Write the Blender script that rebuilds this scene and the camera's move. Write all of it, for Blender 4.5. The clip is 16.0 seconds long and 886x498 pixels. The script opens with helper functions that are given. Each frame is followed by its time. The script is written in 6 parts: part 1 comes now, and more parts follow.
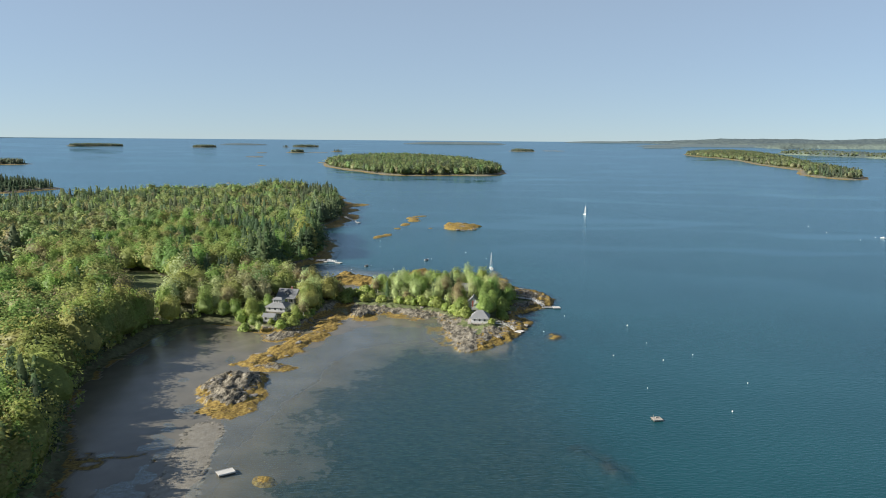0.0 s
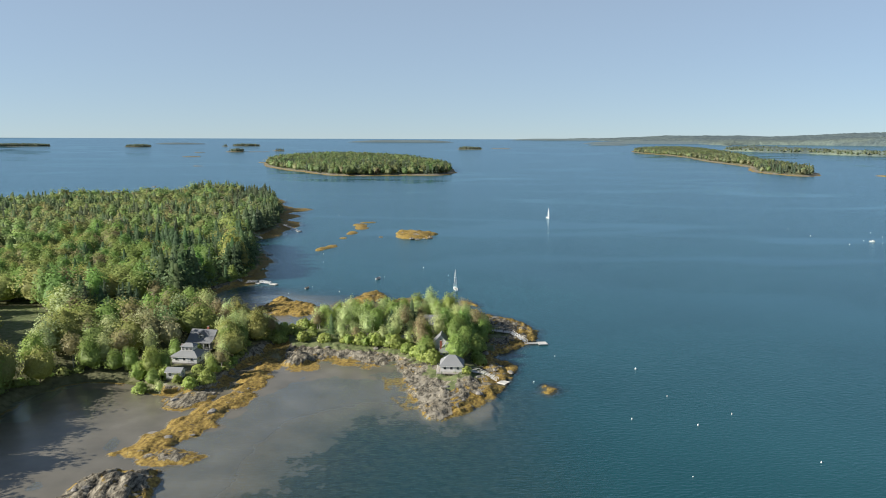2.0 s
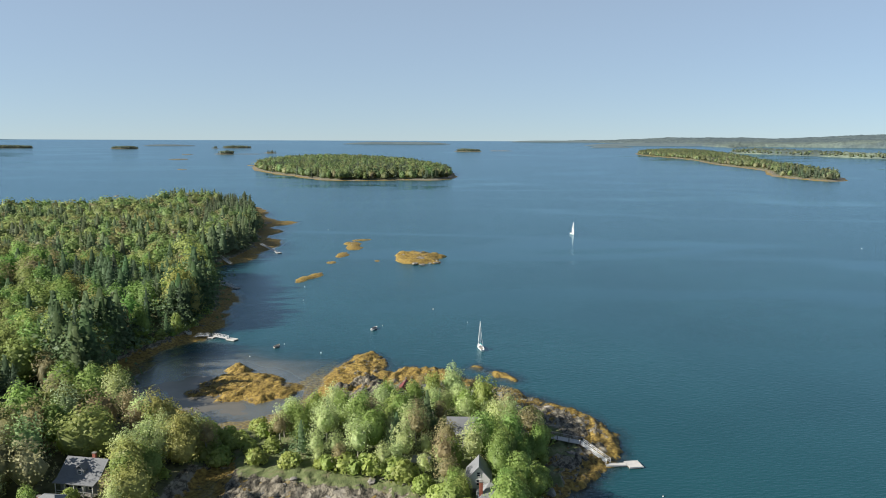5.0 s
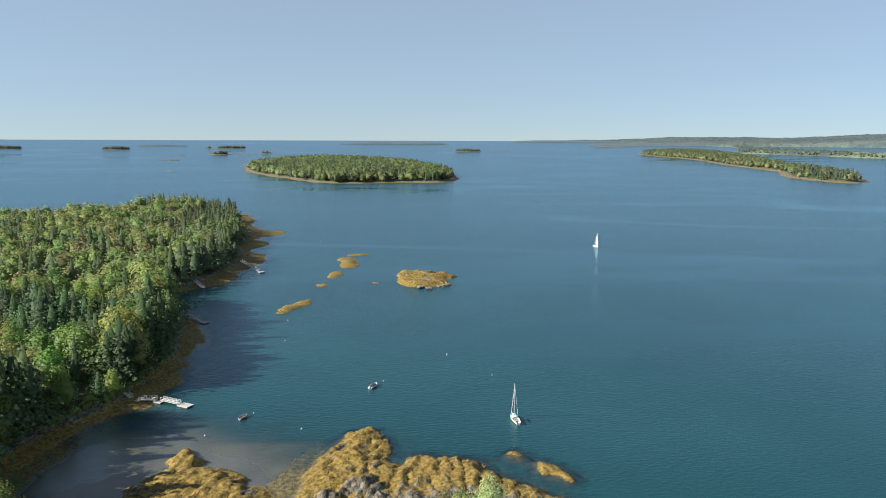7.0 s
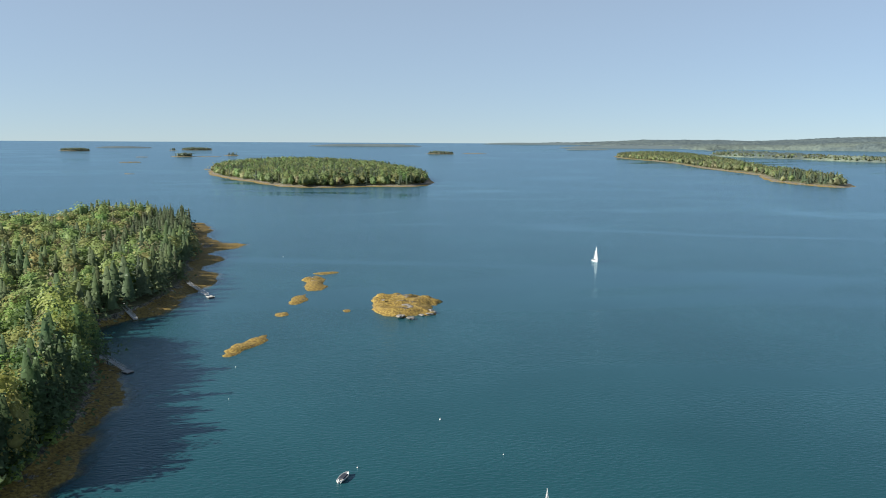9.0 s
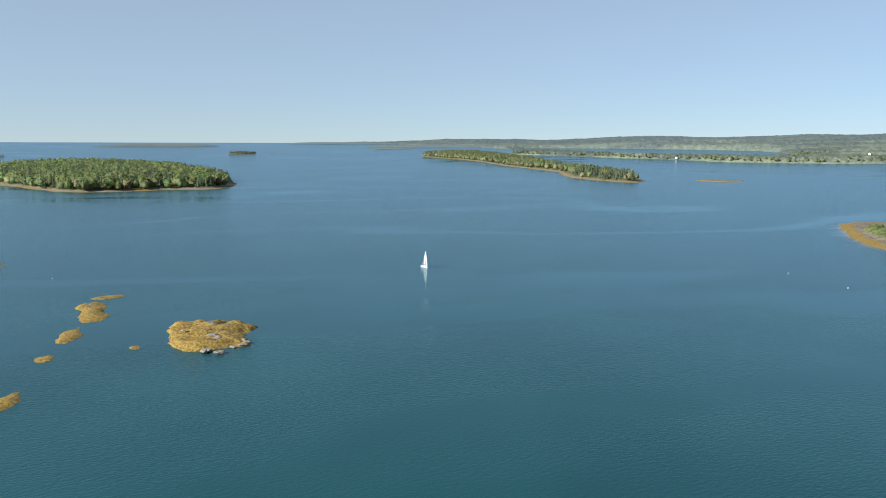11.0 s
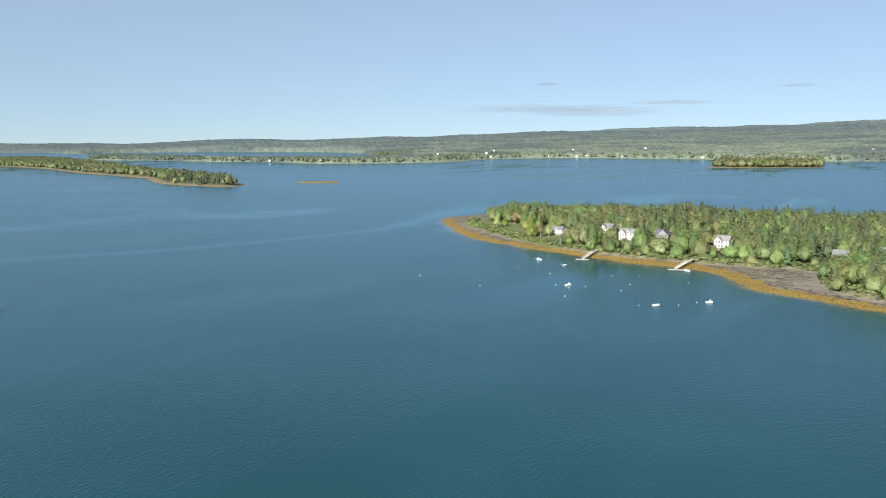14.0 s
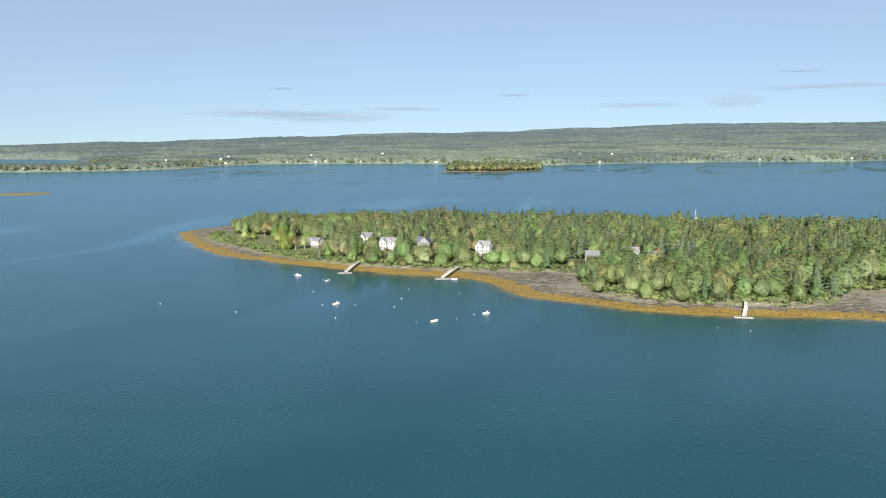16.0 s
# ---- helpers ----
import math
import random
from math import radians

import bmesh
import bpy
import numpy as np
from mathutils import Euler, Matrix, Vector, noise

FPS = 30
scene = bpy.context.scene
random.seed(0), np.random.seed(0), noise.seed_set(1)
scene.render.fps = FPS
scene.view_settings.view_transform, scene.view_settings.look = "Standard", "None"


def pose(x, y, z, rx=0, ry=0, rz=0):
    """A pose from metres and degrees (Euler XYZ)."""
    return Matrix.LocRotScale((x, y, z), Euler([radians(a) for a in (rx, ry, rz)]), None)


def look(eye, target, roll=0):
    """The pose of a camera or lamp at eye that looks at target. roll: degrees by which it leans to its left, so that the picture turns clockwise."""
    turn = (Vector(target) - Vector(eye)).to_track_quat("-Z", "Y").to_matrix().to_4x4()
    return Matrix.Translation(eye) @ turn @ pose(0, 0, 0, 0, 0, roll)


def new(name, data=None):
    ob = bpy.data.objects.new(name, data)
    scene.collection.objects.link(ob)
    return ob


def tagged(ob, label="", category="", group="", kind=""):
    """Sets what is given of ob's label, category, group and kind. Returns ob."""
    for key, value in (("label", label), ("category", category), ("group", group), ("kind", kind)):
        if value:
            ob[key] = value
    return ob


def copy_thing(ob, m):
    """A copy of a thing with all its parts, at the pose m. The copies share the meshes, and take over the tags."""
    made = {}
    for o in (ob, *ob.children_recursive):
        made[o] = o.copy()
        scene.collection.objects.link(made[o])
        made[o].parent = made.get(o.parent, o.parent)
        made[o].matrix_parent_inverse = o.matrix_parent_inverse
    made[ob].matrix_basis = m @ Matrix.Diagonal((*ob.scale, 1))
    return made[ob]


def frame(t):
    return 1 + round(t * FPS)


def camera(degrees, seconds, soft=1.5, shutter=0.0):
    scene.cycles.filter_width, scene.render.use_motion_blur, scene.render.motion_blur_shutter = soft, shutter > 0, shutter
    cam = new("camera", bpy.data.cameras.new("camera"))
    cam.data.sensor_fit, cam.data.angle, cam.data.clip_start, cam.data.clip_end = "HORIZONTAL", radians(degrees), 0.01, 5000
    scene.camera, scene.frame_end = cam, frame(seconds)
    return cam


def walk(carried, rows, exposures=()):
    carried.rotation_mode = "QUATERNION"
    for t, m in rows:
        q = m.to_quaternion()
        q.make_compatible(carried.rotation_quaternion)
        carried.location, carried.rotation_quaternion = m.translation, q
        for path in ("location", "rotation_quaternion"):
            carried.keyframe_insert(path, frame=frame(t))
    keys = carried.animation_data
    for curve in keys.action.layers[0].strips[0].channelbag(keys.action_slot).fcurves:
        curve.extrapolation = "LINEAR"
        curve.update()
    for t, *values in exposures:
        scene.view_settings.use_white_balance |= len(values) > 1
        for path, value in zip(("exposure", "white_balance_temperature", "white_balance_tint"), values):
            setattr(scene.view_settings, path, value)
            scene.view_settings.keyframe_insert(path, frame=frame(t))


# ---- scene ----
cam = camera(61.0, 16.0, 1.0)
PATH = [
    (0, look((-0.03, -2.80, 85.44), (-0.03, 96.10, 70.64), 0.46)),
    (0.5, look((-1.40, 15.90, 84.87), (0.48, 114.74, 69.80), 0.51)),
    (1, look((-2.71, 34.98, 84.67), (1.49, 133.75, 69.61), 0.43)),
    (1.5, look((-3.80, 54.40, 84.72), (2.46, 153.07, 69.67), 0.30)),
    (2, look((-4.57, 73.83, 84.71), (2.50, 172.45, 69.70), 0.20)),
    (2.5, look((-5.10, 93.02, 84.61), (2.02, 191.64, 69.64), 0.09)),
    (3, look((-5.47, 111.89, 84.44), (1.74, 210.51, 69.51), 0.08)),
    (3.5, look((-5.75, 130.69, 84.34), (1.56, 229.30, 69.42), 0.05)),
    (4, look((-6.03, 149.68, 84.36), (1.38, 248.28, 69.45), 0.04)),
    (4.2, look((-6.15, 157.31, 84.38), (1.31, 255.93, 69.54), 0.10)),
    (6.5, look((-7.58, 246.49, 84.96), (0.33, 345.07, 70.20), 0.26)),
    (7, look((-7.91, 265.55, 84.87), (0.11, 364.12, 70.06), 0.19)),
    (7.5, look((-8.20, 284.32, 84.75), (-0.09, 382.89, 70.00), 0.24)),
    (8, look((-8.43, 302.58, 84.74), (-0.25, 401.16, 70.08), 0.37)),
    (8.2, look((-8.50, 309.60, 84.69), (-0.24, 408.19, 70.07), 0.40)),
    (10.3, look((-7.71, 372.59, 81.68), (18.86, 467.91, 67.26), 0.14)),
    (10.5, look((-7.05, 377.86, 81.43), (22.27, 472.37, 67.01), 0.19)),
    (11, look((-4.93, 390.51, 80.81), (31.46, 482.54, 66.42), 0.25)),
    (11.5, look((-1.83, 402.64, 80.11), (42.85, 490.94, 65.77), 0.36)),
    (12, look((2.09, 414.29, 79.38), (54.21, 498.43, 65.12), 0.20)),
    (12.5, look((6.67, 425.43, 78.73), (65.70, 504.88, 64.49), 0.03)),
    (13, look((11.85, 436.04, 78.21), (77.35, 510.26, 64.00), -0.09)),
    (13.5, look((17.56, 446.02, 77.86), (89.36, 514.19, 63.82), -0.24)),
    (14, look((23.84, 455.18, 77.68), (101.77, 516.29, 63.76), -0.23)),
    (14.5, look((30.67, 463.54, 77.56), (113.98, 517.10, 63.76), -0.24)),
    (15, look((37.99, 471.27, 77.43), (125.69, 517.32, 63.71), -0.33)),
    (15.5, look((45.71, 478.62, 77.31), (136.91, 517.34, 63.74), -0.34)),
    (16, look((53.65, 485.75, 77.21), (147.74, 516.89, 63.87), -0.28)),
]
walk(cam, PATH, [(0.0, 0.84), (8.2, 0.90), (16.0, 0.95)])

# ---------------------------------------------------------------- light
SUN_FROM = Vector((-0.86, -0.12, 0.455)).normalized()   # towards the sun
world = bpy.data.worlds.new("sky")
scene.world = world
world.use_nodes = True
wn = world.node_tree.nodes
sky = wn.new("ShaderNodeTexSky")
sky.sky_type = "NISHITA"
sky.sun_disc = False
sky.sun_elevation = math.asin(SUN_FROM.z)
sky.sun_rotation = math.atan2(SUN_FROM.x, SUN_FROM.y)
sky.altitude = 80.0
sky.air_density = 0.9
sky.dust_density = 0.1
sky.ozone_density = 6.2
wl = world.node_tree.links
wn["Background"].inputs[1].default_value = 0.0345
wl.new(sky.outputs[0], wn["Background"].inputs[0])
way, dip = wn.new("ShaderNodeTexCoord"), wn.new("ShaderNodeVectorMath")   # from this height the sea's edge lies below the level
dip.inputs[1].default_value = (0, 0, 0.035)
wl.new(way.outputs["Generated"], dip.inputs[0])
wl.new(dip.outputs[0], sky.inputs["Vector"])
haze, both = wn.new("ShaderNodeBackground"), wn.new("ShaderNodeAddShader")   # even milky light of the humid air
haze.inputs[0].default_value, haze.inputs[1].default_value = (0.147, 0.171, 0.186, 1), 1.0
wl.new(wn["Background"].outputs[0], both.inputs[0])
wl.new(haze.outputs[0], both.inputs[1])
height, thin = wn.new("ShaderNodeSeparateXYZ"), wn.new("ShaderNodeMapRange")   # the haze lies low and thins out overhead
wl.new(way.outputs["Generated"], height.inputs[0])
wl.new(height.outputs["Z"], thin.inputs["Value"])
thin.interpolation_type = "SMOOTHSTEP"
thin.inputs["From Min"].default_value, thin.inputs["From Max"].default_value = 0.12, 0.75
thin.inputs["To Min"].default_value, thin.inputs["To Max"].default_value = 1.0, 0.25
wl.new(thin.outputs[0], haze.inputs[1])
wl.new(both.outputs[0], wn["World Output"].inputs[0])
sun_data = bpy.data.lights.new("sun", "SUN")
sun_data.energy = 5.0
sun_data.angle = radians(0.5)
sun_data.color = (1.0, 0.945, 0.85)
sun = new("sun", sun_data)
sun.matrix_world = look(SUN_FROM * 500, (0, 0, 0))

# ---------------------------------------------------------------- number helpers
_table = np.random.default_rng(3).random((256, 256)).astype(np.float32)


def vnoise(x, y):
    """Smooth value noise, 0 to 1."""
    xi, yi = np.floor(x).astype(int), np.floor(y).astype(int)
    u, v = x - xi, y - yi
    u, v = u * u * (3 - 2 * u), v * v * (3 - 2 * v)
    a, b = _table[xi & 255, yi & 255], _table[(xi + 1) & 255, yi & 255]
    c, d = _table[xi & 255, (yi + 1) & 255], _table[(xi + 1) & 255, (yi + 1) & 255]
    return (a * (1 - u) + b * u) * (1 - v) + (c * (1 - u) + d * u) * v


def fbm(x, y, size, octaves=4, seed=0.0):
    """Layered noise, about -1 to 1, with features of the given size in metres."""
    total, amp, norm = 0.0, 1.0, 0.0
    for k in range(octaves):
        s = 2.0 ** k / size
        total = total + amp * (vnoise(x * s + 17.3 * k + seed, y * s + 9.1 * k + seed * 1.7) * 2 - 1)
        norm += amp
        amp *= 0.5
    return total / norm * 1.6


def ridged(x, y, size, octaves=3, seed=0.0):
    total, amp, norm = 0.0, 1.0, 0.0
    for k in range(octaves):
        s = 2.0 ** k / size
        total = total + amp * (1 - np.abs(vnoise(x * s + 5.7 * k + seed, y * s + 31.0 * k + seed) * 2 - 1))
        norm += amp
        amp *= 0.55
    return total / norm


def soft_outline(points, rounds=2):
    """Chaikin's corner cutting on a closed outline."""
    p = np.array(points, float)
    for _ in range(rounds):
        q = np.roll(p, -1, axis=0)
        p = np.stack([0.75 * p + 0.25 * q, 0.25 * p + 0.75 * q], 1).reshape(-1, 2)
    return p


def inside(x, y, outline):
    """Distance to a closed outline, positive inside it."""
    shape = x.shape
    x, y = x.ravel(), y.ravel()
    best = np.full(x.shape, 1e12)
    odd = np.zeros(x.shape, bool)
    for (ax, ay), (bx, by) in zip(outline, np.roll(outline, -1, axis=0)):
        dx, dy = bx - ax, by - ay
        k = np.clip(((x - ax) * dx + (y - ay) * dy) / (dx * dx + dy * dy + 1e-9), 0, 1)
        best = np.minimum(best, (x - ax - k * dx) ** 2 + (y - ay - k * dy) ** 2)
        if ay != by:
            odd ^= ((ay > y) != (by > y)) & (x < (bx - ax) * (y - ay) / (by - ay) + ax)
    return (np.sqrt(best) * np.where(odd, 1, -1)).reshape(shape)


def step(a, b, v):
    k = np.clip((v - a) / (b - a), 0, 1)
    return k * k * (3 - 2 * k)


# Beyond 2.6 km distance is drawn together towards the edge of sight, keeping each thing's direction and apparent size.
HUB, EYE_LEVEL, NEAR, LIFT = np.array([15.0, 330.0]), 84.0, 2600.0, 0.0283


def drawn_in(v):
    v = np.array(v, float)
    off = v[:, :2] - HUB
    d = np.maximum(np.hypot(off[:, 0], off[:, 1]), 1e-6)
    far = np.minimum(np.maximum(d, NEAR), 15500)
    r = np.where(d < NEAR, d, far * (EYE_LEVEL + NEAR * LIFT) / (EYE_LEVEL + LIFT * far))   # the drawn-in sea rises at one gentle slope
    k = r / d
    return np.column_stack([HUB + off * k[:, None], EYE_LEVEL + (v[:, 2] - EYE_LEVEL) * k])


# ---------------------------------------------------------------- mesh helpers
def mesh_from(name, verts, faces, material, smooth=False, attributes=()):
    me = bpy.data.meshes.new(name)
    verts = np.asarray(verts, np.float32)
    faces = np.asarray(faces, np.int32)
    n = faces.shape[1]
    me.vertices.add(len(verts))
    me.vertices.foreach_set("co", verts.ravel())
    me.loops.add(faces.size)
    me.loops.foreach_set("vertex_index", faces.ravel())
    me.polygons.add(len(faces))
    me.polygons.foreach_set("loop_start", np.arange(0, faces.size, n, dtype=np.int32))
    me.update(calc_edges=True)
    if smooth:
        me.polygons.foreach_set("use_smooth", np.ones(len(faces), bool))
    for key, values in attributes:
        values = np.asarray(values, np.float32)
        if key == "custom_normal":
            me.attributes.new(key, "FLOAT_VECTOR", "POINT").data.foreach_set("vector", values.ravel())
        elif values.ndim == 1:
            me.attributes.new(key, "FLOAT", "POINT").data.foreach_set("value", values)
        else:
            me.attributes.new(key, "FLOAT_COLOR", "POINT").data.foreach_set(
                "color", np.column_stack([values, np.ones(len(values), np.float32)]).ravel())
    for m in (material if isinstance(material, (list, tuple)) else [material]):
        me.materials.append(m)
    return me


def grid_faces(nx, ny):
    i = np.arange(nx * ny).reshape(nx, ny)
    return np.stack([i[:-1, :-1], i[1:, :-1], i[1:, 1:], i[:-1, 1:]], -1).reshape(-1, 4)


def thing(name, label, category, group="", at=None, kind=""):
    ob = new(name)
    ob.empty_display_size = 0.5
    if at is not None:
        ob.matrix_basis = at
    return tagged(ob, label, category, group, kind)


def part(name, bm, material, parent, label="", smooth=False):
    """Links a bmesh as one mesh object under a thing or a part."""
    me = bpy.data.meshes.new(name)
    bm.to_mesh(me)
    bm.free()
    me.materials.append(material)
    if smooth:
        me.polygons.foreach_set("use_smooth", np.ones(len(me.polygons), bool))
    ob = new(name, me)
    ob.parent = parent
    return tagged(ob, label)


def box(bm, x0, x1, y0, y1, z0, z1, m=None, bevel=0.0):
    got = bmesh.ops.create_cube(bm, size=1.0)["verts"]
    for v in got:
        v.co = Vector((x0 + (v.co.x + 0.5) * (x1 - x0), y0 + (v.co.y + 0.5) * (y1 - y0), z0 + (v.co.z + 0.5) * (z1 - z0)))
    if m is not None:
        bmesh.ops.transform(bm, matrix=m, verts=got)
    if bevel:
        bmesh.ops.bevel(bm, geom=list({e for v in got for e in v.link_edges}), offset=bevel, segments=1, affect="EDGES")
    return bm


def rod(bm, a, b, r0, r1=None, sides=8):
    a, b = Vector(a), Vector(b)
    got = bmesh.ops.create_cone(bm, cap_ends=True, segments=sides, radius1=r0, radius2=r0 if r1 is None else r1, depth=(b - a).length)["verts"]
    bmesh.ops.transform(bm, matrix=Matrix.Translation((a + b) / 2) @ (b - a).to_track_quat("Z", "Y").to_matrix().to_4x4(), verts=got)
    return bm


def solid(bm, verts, faces):
    vs = [bm.verts.new(v) for v in verts]
    for f in faces:
        bm.faces.new([vs[i] for i in f])
    bmesh.ops.recalc_face_normals(bm, faces=bm.faces[:])
    return bm


# ---------------------------------------------------------------- materials
def material(name):
    m = bpy.data.materials.new(name)
    m.use_nodes = True
    return m, m.node_tree.nodes, m.node_tree.links, m.node_tree.nodes["Principled BSDF"]


def plain(name, colour, rough=0.6, metal=0.0, spread=0.12, size=0.6, bump=0.15):
    """A surface with fine grain and broader wear."""
    m, n, l, b = material(name)
    b.inputs["Roughness"].default_value, b.inputs["Metallic"].default_value = rough, metal
    co = n.new("ShaderNodeTexCoord")
    broad, fine = n.new("ShaderNodeTexNoise"), n.new("ShaderNodeTexNoise")
    broad.inputs["Scale"].default_value, fine.inputs["Scale"].default_value = 0.35 / size, 5.0 / size
    broad.inputs["Detail"].default_value = fine.inputs["Detail"].default_value = 3
    mix = n.new("ShaderNodeMath")
    mix.operation = "ADD"
    l.new(co.outputs["Object"], broad.inputs["Vector"])
    l.new(co.outputs["Object"], fine.inputs["Vector"])
    l.new(broad.outputs["Fac"], mix.inputs[0])
    l.new(fine.outputs["Fac"], mix.inputs[1])
    ramp = n.new("ShaderNodeValToRGB")
    ramp.color_ramp.elements[0].position, ramp.color_ramp.elements[1].position = 0.35, 0.75
    half = n.new("ShaderNodeMath")
    half.operation = "MULTIPLY"
    half.inputs[1].default_value = 0.5
    l.new(mix.outputs[0], half.inputs[0])
    l.new(half.outputs[0], ramp.inputs[0])
    ramp.color_ramp.elements[0].color = (*[c * (1 - spread) for c in colour], 1)
    ramp.color_ramp.elements[1].color = (*[min(1, c * (1 + spread)) for c in colour], 1)
    l.new(ramp.outputs[0], b.inputs["Base Color"])
    if bump:
        bp = n.new("ShaderNodeBump")
        bp.inputs["Strength"].default_value, bp.inputs["Distance"].default_value = bump, 0.03
        l.new(fine.outputs["Fac"], bp.inputs["Height"])
        l.new(bp.outputs[0], b.inputs["Normal"])
    return m


def make_leaves():
    """Foliage: the species' tone, varied from tree to tree and leaf to leaf, part of the light passing through."""
    m, n, l, b = material("foliage")
    tone, info, isl = n.new("ShaderNodeAttribute"), n.new("ShaderNodeObjectInfo"), n.new("ShaderNodeNewGeometry")
    tone.attribute_name = "tone"
    hsv = n.new("ShaderNodeHueSaturation")
    mr = n.new("ShaderNodeMapRange")
    mr.inputs["To Min"].default_value, mr.inputs["To Max"].default_value = 0.9, 1.1
    l.new(isl.outputs["Random Per Island"], mr.inputs["Value"])
    hr = n.new("ShaderNodeMapRange")
    hr.inputs["To Min"].default_value, hr.inputs["To Max"].default_value = 0.485, 0.515
    l.new(info.outputs["Random"], hr.inputs["Value"])
    l.new(hr.outputs[0], hsv.inputs["Hue"])
    l.new(tone.outputs["Color"], hsv.inputs["Color"])
    tufts = noise_of(n, l, isl.outputs["Position"], 1.15, 4)   # twigs and hollows within a crown
    gaps = n.new("ShaderNodeMapRange")
    gaps.inputs["From Min"].default_value, gaps.inputs["From Max"].default_value = 0.32, 0.68
    gaps.inputs["To Min"].default_value, gaps.inputs["To Max"].default_value = 0.86, 1.14
    l.new(tufts.outputs["Fac"], gaps.inputs["Value"])
    both = n.new("ShaderNodeMath")
    both.operation = "MULTIPLY"
    l.new(gaps.outputs[0], both.inputs[0])
    l.new(mr.outputs[0], both.inputs[1])
    relief = n.new("ShaderNodeBump")
    relief.inputs["Strength"].default_value, relief.inputs["Distance"].default_value = 0.28, 0.7
    l.new(tufts.outputs["Fac"], relief.inputs["Height"])
    n.remove(b)
    d, t, g, mx, mg = (n.new("ShaderNode" + k) for k in ("BsdfDiffuse", "BsdfTranslucent", "BsdfGlossy", "MixShader", "MixShader"))
    mx.inputs[0].default_value, mg.inputs[0].default_value = 0.54, 0.015
    g.inputs["Roughness"].default_value = 0.5
    l.new(both.outputs[0], hsv.inputs["Value"])
    for s in (d, t):
        l.new(relief.outputs[0], s.inputs["Normal"])
        l.new(hsv.outputs[0], s.inputs["Color"])
    l.new(d.outputs[0], mx.inputs[1])
    l.new(t.outputs[0], mx.inputs[2])
    l.new(mx.outputs[0], mg.inputs[1])
    l.new(g.outputs[0], mg.inputs[2])
    l.new(mg.outputs[0], n["Material Output"].inputs[0])
    return m


def ramp_of(n, stops):
    r = n.new("ShaderNodeValToRGB")
    e = r.color_ramp.elements
    while len(e) < len(stops):
        e.new(0.5)
    for el, (p, c) in zip(e, stops):
        el.position, el.color = p, (*c, 1)
    return r


def noise_of(n, l, co, scale, detail=5, stretch=None, rot=None):
    t = n.new("ShaderNodeTexNoise")
    t.inputs["Scale"].default_value, t.inputs["Detail"].default_value = scale, detail
    if stretch:
        mp = n.new("ShaderNodeMapping")
        mp.inputs["Scale"].default_value = stretch
        mp.inputs["Rotation"].default_value = rot or (0, 0, 0)
        l.new(co, mp.inputs["Vector"])
        l.new(mp.outputs[0], t.inputs["Vector"])
    else:
        l.new(co, t.inputs["Vector"])
    return t


def mix_rgb(n, l, fac, a, b):
    m = n.new("ShaderNodeMix")
    m.data_type = "RGBA"
    l.new(fac, m.inputs[0])
    l.new(a, m.inputs[6])
    l.new(b, m.inputs[7])
    return m.outputs[2]


